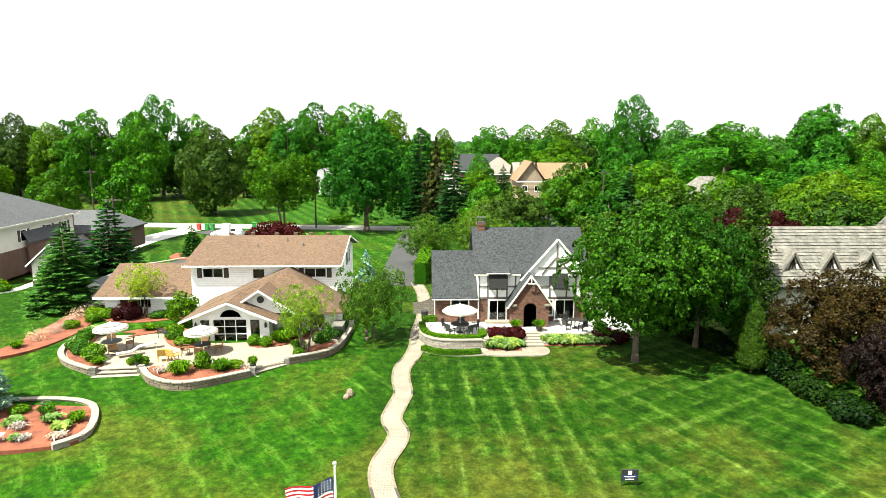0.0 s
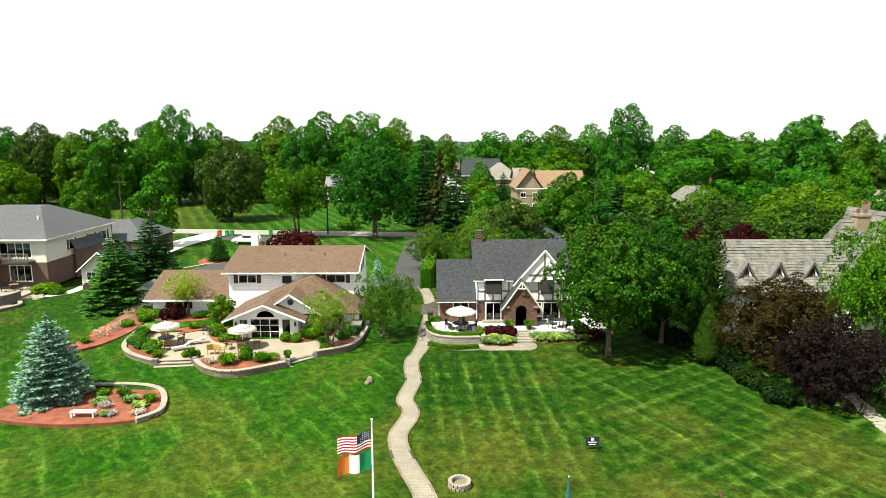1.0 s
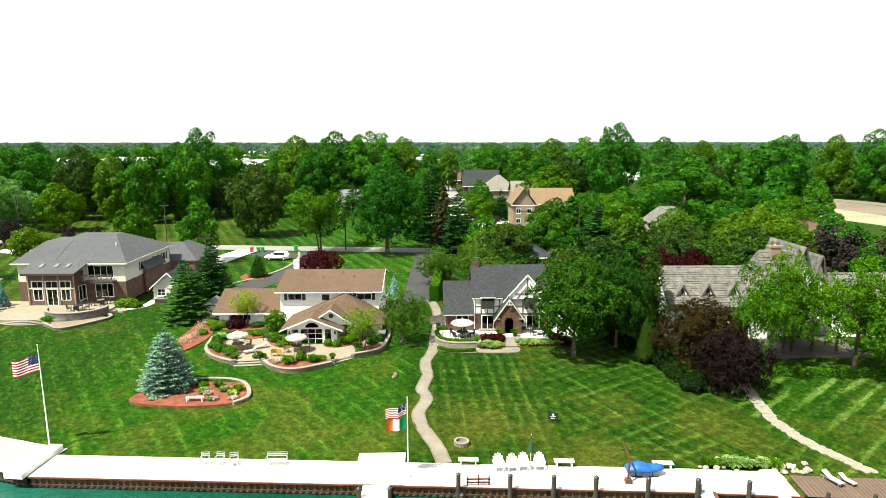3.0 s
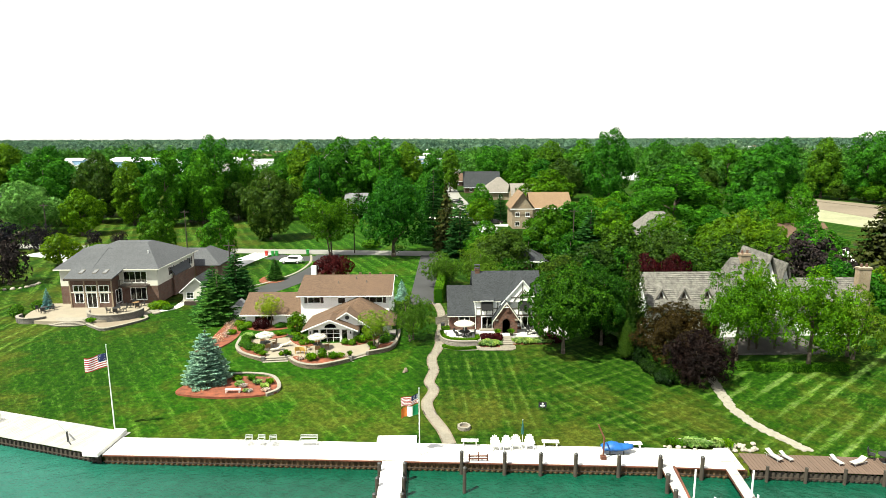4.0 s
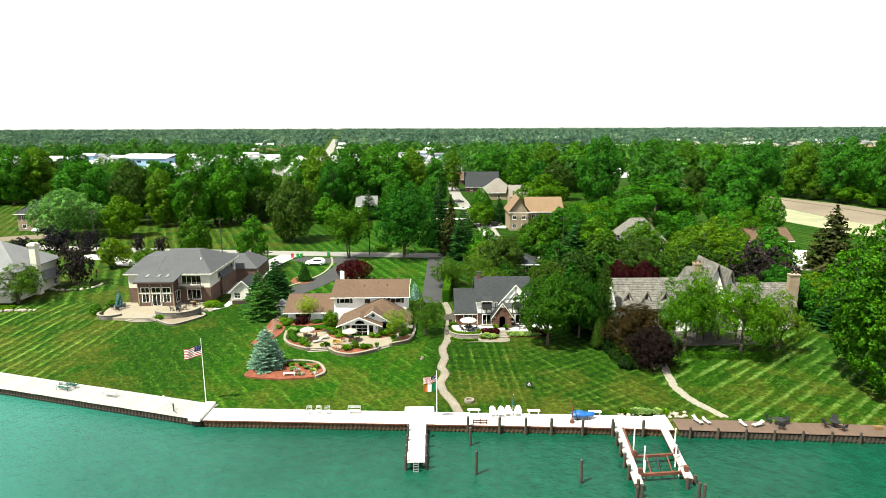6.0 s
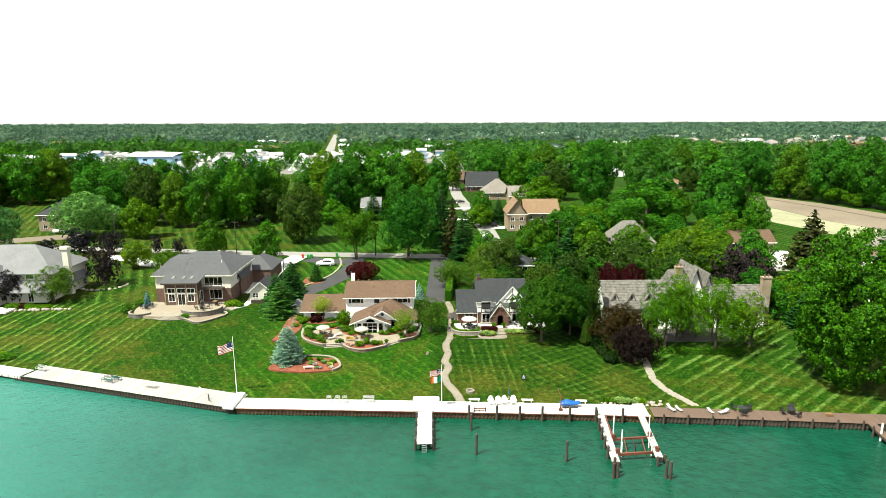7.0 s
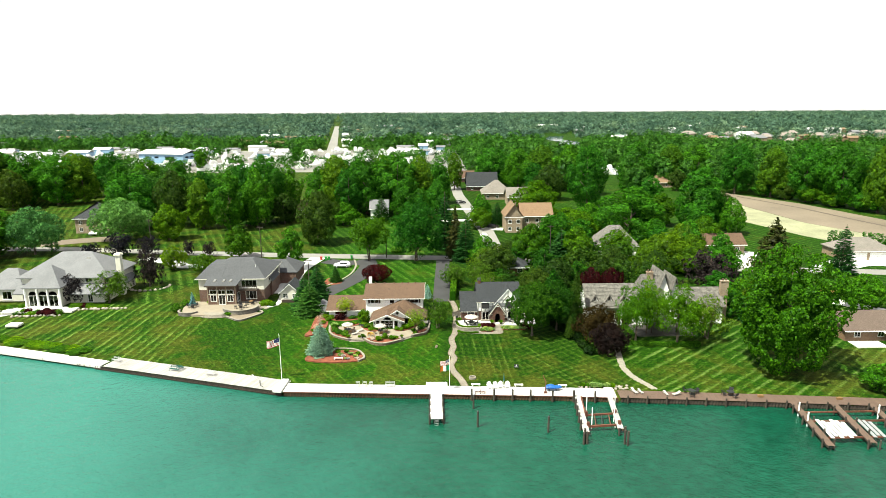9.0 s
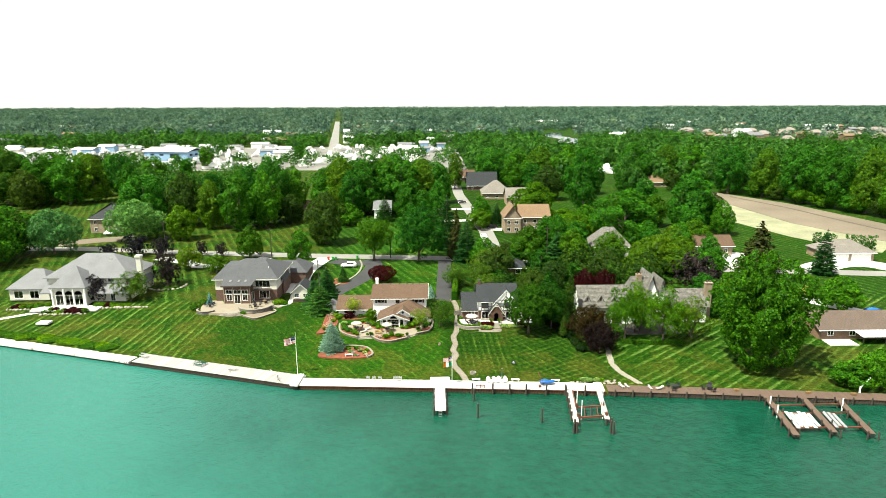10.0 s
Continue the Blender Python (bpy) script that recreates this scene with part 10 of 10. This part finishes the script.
block_wall("terrace_wall_ring", [(-49.6 + 3.8 * math.cos(a), 38.8 + 3.2 * math.sin(a)) for a in np.linspace(math.pi * 1.02, math.pi * 2.1, 22)], 2.2, 3.35, GREYBLOCK, CAP, "curved grey stone terrace wall")
block_wall("terrace_wall_small", [(-60.8 + 2.2 * math.cos(a), 37.2 + 1.8 * math.sin(a)) for a in np.linspace(math.pi * 0.9, math.pi * 1.9, 12)], 2.2, 3.0, GREYBLOCK, CAP, "curved grey stone terrace wall")
bed("bed_grey_planter", smooth_line([(-51.0, 35.0), (-48.0, 32.6), (-45.8, 34.6), (-44.6, 36.8), (-46.2, 37.4), (-48.8, 35.4)], 4, True), 2.4, SOIL, "bare planter soil", 0.3)
st = thing("round_steps", (-56, 36, 2.3), "wide half-round stone steps", "steps")
for k in range(4):
    # Stone risers darker than the treads, partly to paint in the nosing shade.
    for nm, r, z, th, m_ in (("step", 4.3 - 0.42 * k, 2.38 + 0.12 * k, 0.05, CAP), ("riser", 4.24 - 0.42 * k, 2.33 + 0.12 * k, 0.3, GREYBLOCK)):
        bm = bmesh.new()
        slab(bm, [(-54.2 + r * math.cos(a), 36.8 + 0.7 * r * math.sin(a), z) for a in np.linspace(math.pi, 2 * math.pi, 19)], th)
        part(nm, bm, m_, st)
round_set(-49.8, 39.4, GZ, BLACK, BLACK, 4, 0.6, 1.1, "dark terrace table by the brick house", "dark wrought terrace chair", 0.3, 0.55)
round_set(-48.3, 42.4, GZ, WICKER, BLACK, 4, 0.5, 1.0, "small tan terrace table", "dark wrought terrace chair", 0.6, 0.55)
round_set(-61.0, 40.0, GZ, BLACK, BLACK, 3, 0.5, 1.0, "dark terrace table by the brick house", "dark wrought terrace chair", 0.9, 0.55)
for x, y, k, h, r in ((-64.3, 38.6, "shrub_dark", 2.0, 1.3), (-63.6, 42.5, "shrub_dark", 1.6, 1.2), (-44.8, 42.8, "shrub", 1.3, 1.6), (-43.4, 42.2, "shrub", 0.8, 0.9), (-51.6, 35.6, "grass_tuft", 0.6, 0.9), (-58.5, 44.2, "shrub", 0.8, 0.8)):
    shrub(k, x, y, h, r, "rounded shrub beside the stone terrace", 2.35)
plant("spruce_small", -61.6, 41.8, 3.6, 1.0, "small conifer beside the stone terrace")
for x, y, r in ((-45.0, 41.0, 0.9), (-45.8, 40.0, 0.9), (-44.2, 40.2, 0.7)):
    bm = bmesh.new()
    rod(bm, (x, y, 2.2), (x, y, 2.5), r * 0.9, r * 0.85, 12)
    solo("stepping_stone", bm, CAP, (x, y, 2.2), "flat round stepping stone", "stone", "stepping stones")
road_strip("walk_grey", smooth_line([(-45.5, 40.8), (-42.8, 42.4), (-42.4, 45.5), (-43.0, 50.5)]), 1.2, CONCRETE, "pale garden walk to the outbuilding", 0.05)

# planting round the pale house
rp = random.Random(9)
for i in range(26):
    x = -110 + 27 * i / 25
    y = (42.5 if x < -101 else 39.2 if x < -90 else 42.5) + rp.uniform(-0.6, 0.6)
    k = rp.choice(("shrub", "shrub_red", "shrub_red", "shrub_dark"))
    shrub(k, x, y, rp.uniform(0.7, 1.3), rp.uniform(0.8, 1.5), "rounded shrub before the pale house", None, "shrubs before the pale house")
for i in range(40):
    x = -111 + 34 * i / 39
    y = (41.0 if x < -101 else 37.6 if x < -90 else 41.2) + rp.uniform(-0.3, 0.3)
    boulder_thing(x, y, rp.uniform(0.3, 0.5), 200 + i, "white rock edging the garden bed", "rocks by the pale house")
for i in range(16):
    a = math.pi * (0.9 + 1.2 * i / 15)
    boulder_thing(-79.4 + 5 * math.cos(a), 59 + 4 * math.sin(a), rp.uniform(0.3, 0.5), 300 + i, "white rock round the purple tree's bed", "rocks round a bed")

# rocky bank with bushes along the shore on the left
for i in range(75):
    x = rp.uniform(-132, -66.5)
    boulder_thing(x, shore_y(x) + rp.uniform(-0.2, 2.2), rp.uniform(0.18, 0.4), 400 + i, "pale rock on the lake bank", "bank rocks", 1.25)
bm = bmesh.new()
ribbon(bm, [(x, y + 1.0) for x, y in wall_line(-300, -66.3, 6)], 2.3, 0, 0.5, lambda x, y: 1.58)
laid("shore_slab", bm, CONCRETE, "pale broken concrete edge of the bank", "bank")
for i in range(46):
    x = -128 + 54 * i / 45 + rp.uniform(-0.6, 0.6)
    shrub(rp.choice(("shrub_dark", "shrub", "shrub_dark")), x, shore_y(x) + 4.2 + rp.uniform(-0.7, 0.9), rp.uniform(0.5, 0.95), rp.uniform(1.4, 2.2), "wild green bush on the lake bank", None, "bushes on the bank")
bm = bmesh.new()
box(bm, -97.4, -94.6, 30.4, 32.4, 1.9, 2.36)
bmesh.ops.bevel(bm, geom=bm.edges[:], offset=0.06, segments=2, affect="EDGES")
solo("stone_slab", bm, CONCRETE, (-96, 31.4, 1.9), "flat pale stone slab on the lawn", "slab")


# ---- vehicles, bins and poles ----
def vehicle(name, x, y, turn, paint, label, L=4.7, W=1.85, H=1.68, boxy=0.0):
    c = thing(name, (0, 0, 0), label, "car")
    prof = [(-L / 2, 0.45), (-L / 2 + 0.05, 0.95), (-L / 2 + 0.25, 1.05), (-L / 2 + 0.55 - boxy, H - 0.08), (-L / 2 + 1.0, H), (L * 0.08, H), (L * 0.24, 1.08), (L / 2 - 0.25, 0.95), (L / 2, 0.7), (L / 2, 0.4), (-L / 2, 0.35)]
    bm = bmesh.new()
    sides = []
    for s in (-1, 1):
        sides.append([bm.verts.new((px, s * (W / 2 - (0.17 if pz > 1.1 else 0.0)), pz)) for px, pz in prof])
    bm.faces.new(sides[0])
    bm.faces.new(sides[1][::-1])
    for i in range(len(prof)):
        j = (i + 1) % len(prof)
        bm.faces.new((sides[0][i], sides[1][i], sides[1][j], sides[0][j]))
    bmesh.ops.bevel(bm, geom=bm.edges[:], offset=0.05, segments=2, affect="EDGES")
    part("body", bm, paint, c, "", True)
    for s in (-1, 1):
        bm = bmesh.new()
        y0 = s * (W / 2 - 0.085)
        box(bm, -L / 2 + 0.75, L * 0.12, y0 - 0.02, y0 + 0.02, 1.1, H - 0.14)
        part("side_window", bm, BLACK, c)
        for px in (-L * 0.31, L * 0.31):
            bm = bmesh.new()
            rod(bm, (px, s * (W / 2 - 0.2), 0.34), (px, s * (W / 2 + 0.015), 0.34), 0.34, 0.34, 18)
            wheel = part("wheel", bm, RUBBER, c)
            bm = bmesh.new()
            rod(bm, (px, s * (W / 2 + 0.014), 0.34), (px, s * (W / 2 + 0.03), 0.34), 0.2, 0.18, 14)
            part("rim", bm, SILVER, wheel)
        bm = bmesh.new()
        box(bm, L / 2 - 0.1, L / 2 + 0.012, s * (W / 2 - 0.35) - 0.17, s * (W / 2 - 0.35) + 0.17, 0.68, 0.82)
        part("headlight", bm, SILVER, c)
    bm = bmesh.new()
    slab(bm, [(L * 0.09, -W / 2 + 0.25, H - 0.04), (L * 0.09, W / 2 - 0.25, H - 0.04), (L * 0.235, W / 2 - 0.2, 1.12), (L * 0.235, -W / 2 + 0.2, 1.12)], 0.03)
    part("windscreen", bm, BLACK, c)
    c.matrix_basis = pose(x, y, ground_z(x, y) + 0.05, 0, 0, turn)
    return c


vehicle("suv", -32.0, 77.3, 178, CARWHITE, "white SUV parked on the asphalt bay")
vehicle("pickup", 12.4, 116.3, 95, CARWHITE, "white pickup parked on the side street", 5.4, 1.9, 1.75)
vehicle("sedan", 17.3, 134.6, 2, CARBLACK, "black car on the pale driveway", 4.7, 1.8, 1.5)
vehicle("silver_car", -129.0, 126.5, 5, SILVER, "silver car before the dark-roofed house", 4.7, 1.8, 1.5)
vehicle("blue_car", 97.5, 31.5, 10, CARBLUE, "blue car on the pale driveway", 4.7, 1.8, 1.5)
vehicle("yard_truck", 90.5, 46.5, 20, YELLOWCLOTH, "yellow and white truck on the driveway", 5.6, 2.0, 2.3, 0.4)
vehicle("dark_sedan", 8.0, 196.0, 0, CARBLACK, "black car by a far house", 4.7, 1.8, 1.5)
road_strip("driveway_tan", [(13, 133.5), (21.0, 132)], 5, CONCRETE, "pale driveway of the tan house", 0.05)
road_strip("driveway_blue", smooth_line([(84, 46), (90, 40), (98, 31), (108, 27)]), 4.5, CONCRETE, "pale driveway beside the ranch house", 0.05)
road_strip("driveway_a", [(-3, 150), (14, 152)], 4, CONCRETE, "pale driveway off the side street", 0.05)
road_strip("driveway_b", [(-6, 178), (13, 180)], 4, CONCRETE, "pale driveway off the side street", 0.05)


def wheelie_bin(x, y, paint, label):
    b = thing("waste_bin", (x, y, 2.3), label, "bin", "bins by the street")
    z = ground_z(x, y)
    bm = bmesh.new()
    slab(bm, [(x - 0.3, y - 0.35, z + 1.0), (x + 0.3, y - 0.35, z + 1.0), (x + 0.3, y + 0.35, z + 1.0), (x - 0.3, y + 0.35, z + 1.0)], 1.0)
    bmesh.ops.bevel(bm, geom=bm.edges[:], offset=0.04, segments=2, affect="EDGES")
    part("body", bm, paint, b)
    bm = bmesh.new()
    box(bm, x - 0.33, x + 0.33, y - 0.39, y + 0.37, z + 1.0, z + 1.08)
    part("lid", bm, paint, b)


wheelie_bin(-39.6, 86.0, REDPAINT, "red wheeled waste bin by the street")
wheelie_bin(-38.2, 86.0, GREENPAINT, "green wheeled waste bin by the street")
wheelie_bin(-37.3, 86.0, GREENPAINT, "green wheeled waste bin by the street")
wheelie_bin(-30.6, 87.6, GREENPAINT, "green wheeled waste bin by the street")
for x, y, h in ((-36.5, 52.0, 9.0), (-58.0, 87.5, 10.5), (-20.0, 88.5, 9.5), (30.0, 85.5, 10.5), (-96.0, 98.0, 11)):
    up = thing("utility_pole", (x, y, 2.2), "weathered wooden utility pole with a crossarm", "pole", "utility poles")
    bm = bmesh.new()
    rod(bm, (x, y, 2.1), (x, y, 2.2 + h), 0.15, 0.1, 8)
    part("post", bm, PILE, up)
    bm = bmesh.new()
    box(bm, x - 1.0, x + 1.0, y - 0.06, y + 0.06, 1.6 + h, 1.75 + h)
    part("crossarm", bm, PILE, up)
bed("bed_drive_island", smooth_line([(-33.6, 66.0), (-31.6, 65.6), (-29.8, 61.6), (-30.8, 59.4), (-33.4, 59.4), (-34.6, 62.4)], 5, True), 2.36, MULCH, "red mulch round the small spruce")
for x, y in ((-16.6, 96.0),):
    shrub("shrub_dark", x, y, 2.0, 2.6, "dark round bush by the street", None, "")

# ---- boat yard and town behind the woods ----
def warehouse():
    h = thing("warehouse", (-212.5, 418.6, 2.3), "large pale-blue warehouse with a white metal roof", "warehouse")
    z0, zt = 2.3, 11.2
    turn = radians(-14)

    def at(a, b):
        return (-212.5 + a * math.cos(turn) - b * math.sin(turn), 418.6 + a * math.sin(turn) + b * math.cos(turn))

    wall(h, METALBLUE, at(-42, 0), at(0, 0), z0, zt, [(25, 34, 0.1, 6.5)] + [(6 + 9 * k, 10 + 9 * k, 5.0, 6.4) for k in range(2)], 0.4)
    wall(h, METALBLUE, at(0, 0.4), at(0, 24), z0, zt, [(3 + 7 * k, 7 + 7 * k, 5.0, 6.4) for k in range(3)], 0.4)
    wall(h, METALBLUE, at(-42, 24), at(-42, 0.4), z0, zt, (), 0.4)
    wall(h, METALBLUE, at(0, 24.4), at(-42, 24.4), z0, zt, (), 0.4)
    q = [at(-43, -1), at(1, -1), at(1, 12), at(-43, 12), at(1, 25.4), at(-43, 25.4)]
    roof_planes(h, ROOFWHITE, [[(*q[0], zt), (*q[1], zt), (*q[2], zt + 2.6), (*q[3], zt + 2.6)], [(*q[4], zt), (*q[5], zt), (*q[3], zt + 2.6), (*q[2], zt + 2.6)]], 0.5)


warehouse()
rt = random.Random(12)
bm = bmesh.new()
flat_shape(bm, [(-480, 350), (20, 350), (20, 585), (-480, 585)], 2.36, 0.1)
laid("yard_ground", bm, GRAVEL, "pale gravel boat yard", "yard")
for i in range(34):
    x, y = rt.uniform(-470, 5), rt.uniform(440, 580)
    if -300 < x < -180 and 410 < y < 500 or on_road(x, y):
        continue
    w_, d_, h_ = rt.uniform(8, 20), rt.uniform(8, 14), rt.uniform(3.5, 6)
    t = thing("yard_shed", (x, y, 2.3), "white-roofed shed in the boat yard", "shed", "boat yard sheds")
    bm = bmesh.new()
    box(bm, x, x + w_, y, y + d_, 2.3, 2.3 + h_)
    part("wall", bm, rt.choice((STUCCO, METALBLUE, CREAM)), t)
    bm = bmesh.new()
    slab(bm, [(x - 0.5, y - 0.5, 2.3 + h_), (x + w_ + 0.5, y - 0.5, 2.3 + h_), (x + w_ + 0.5, y + d_ / 2, 2.3 + h_ * 1.35), (x - 0.5, y + d_ / 2, 2.3 + h_ * 1.35)], 0.25)
    slab(bm, [(x + w_ + 0.5, y + d_ + 0.5, 2.3 + h_), (x - 0.5, y + d_ + 0.5, 2.3 + h_), (x - 0.5, y + d_ / 2, 2.3 + h_ * 1.35), (x + w_ + 0.5, y + d_ / 2, 2.3 + h_ * 1.35)], 0.25)
    part("roof", bm, rt.choice((ROOFWHITE, ROOFWHITE, ROOFPALE)), t)


def boat_mesh():
    bm = bmesh.new()
    rows = []
    for i in range(8):
        t = i / 7
        w = 1.5 * (1 - t ** 2.5)
        rows.append([bm.verts.new((w, -4.5 + 9 * t, 2.4 + 0.4 * t)), bm.verts.new((w * 0.5, -4.5 + 9 * t, 0.9 + 0.5 * t)), bm.verts.new((-w * 0.5, -4.5 + 9 * t, 0.9 + 0.5 * t)), bm.verts.new((-w, -4.5 + 9 * t, 2.4 + 0.4 * t))])
    for a, b in zip(rows, rows[1:]):
        for k in range(3):
            bm.faces.new((a[k], b[k], b[k + 1], a[k + 1]))
        bm.faces.new((a[3], b[3], b[0], a[0]))
    bm.faces.new(rows[0])
    box(bm, -1.0, 1.0, -2.5, 1.2, 2.45, 3.7)
    box(bm, -0.8, 0.8, -2.0, 0.4, 3.7, 4.5)
    return bm


bme = finish("hull", boat_mesh(), WHITE)
for i in range(260):
    x, y = (rt.uniform(-475, 15), rt.uniform(358, 560)) if i < 244 else (rt.uniform(106, 130), rt.uniform(308, 340))
    ob = new("laid_up_boat", bme)
    s = rt.uniform(0.9, 1.6)
    ob.matrix_basis = Matrix.Translation((x, y, 2.3 - 0.9 * s)) @ Matrix.Rotation(rt.uniform(0, 6.3), 4, "Z") @ Matrix.Diagonal((s, s, s, 1))
    tagged(ob, "white motor boat laid up in the yard", "boat", "boats in the yard")
for i in range(60):
    x, y = rt.uniform(310, 760), rt.uniform(600, 880)
    t = thing("far_house", (x, y, 2.3), "far suburban house with a brown-grey roof", "house", "far suburb")
    w_, d_ = rt.uniform(12, 18), rt.uniform(10, 13)
    bm = bmesh.new()
    box(bm, x, x + w_, y, y + d_, 2.2, 6.2)
    part("wall", bm, TANBRICK, t)
    bm = bmesh.new()
    xm, ym = x + w_ / 2, y + d_ / 2
    slab(bm, [(x - 0.6, y - 0.6, 6.1), (x + w_ + 0.6, y - 0.6, 6.1), (xm + 3, ym, 10.2), (xm - 3, ym, 10.2)], 0.2)
    slab(bm, [(x + w_ + 0.6, y - 0.6, 6.1), (x + w_ + 0.6, y + d_ + 0.6, 6.1), (xm + 3, ym, 10.2)], 0.2)
    slab(bm, [(x - 0.6, y + d_ + 0.6, 6.1), (x - 0.6, y - 0.6, 6.1), (xm - 3, ym, 10.2)], 0.2)
    part("roof", bm, rt.choice((ROOFSUBURB, ROOFSUBURB, ROOFPALE)), t)
for i in range(70):
    x, y = rt.uniform(-700, 700), rt.uniform(600, 1300)
    w_ = rt.uniform(10, 26)
    bm = bmesh.new()
    slab(bm, [(x, y, 9.0), (x + w_, y, 9.0), (x + w_, y + 6, 11.5), (x, y + 6, 11.5)], 0.3)
    slab(bm, [(x + w_, y + 12, 9.0), (x, y + 12, 9.0), (x, y + 6, 11.5), (x + w_, y + 6, 11.5)], 0.3)
    box(bm, x + 0.5, x + w_ - 0.5, y + 0.5, y + 11.5, 2.2, 8.9)
    solo("far_building", bm, rt.choice((ROOFWHITE, ROOFPALE, STUCCO, ROOFTAN)), (x, y, 2.3), "far pale building among the woods", "building", "far buildings")
bm = bmesh.new()
ribbon(bm, smooth_line([(160, 615), (162, 660), (176, 720), (170, 790), (190, 880)], 4), [24] * 17, 0.1, 0.1)
laid("pond_far", bm, CALM, "pale far pond", "water")
bm = bmesh.new()
ribbon(bm, [(-103, 495), (-176, 1000), (-249, 1500)], 11, 0.12, 0.1)
laid("road_straight", bm, ROAD, "pale straight road running to the horizon", "road")
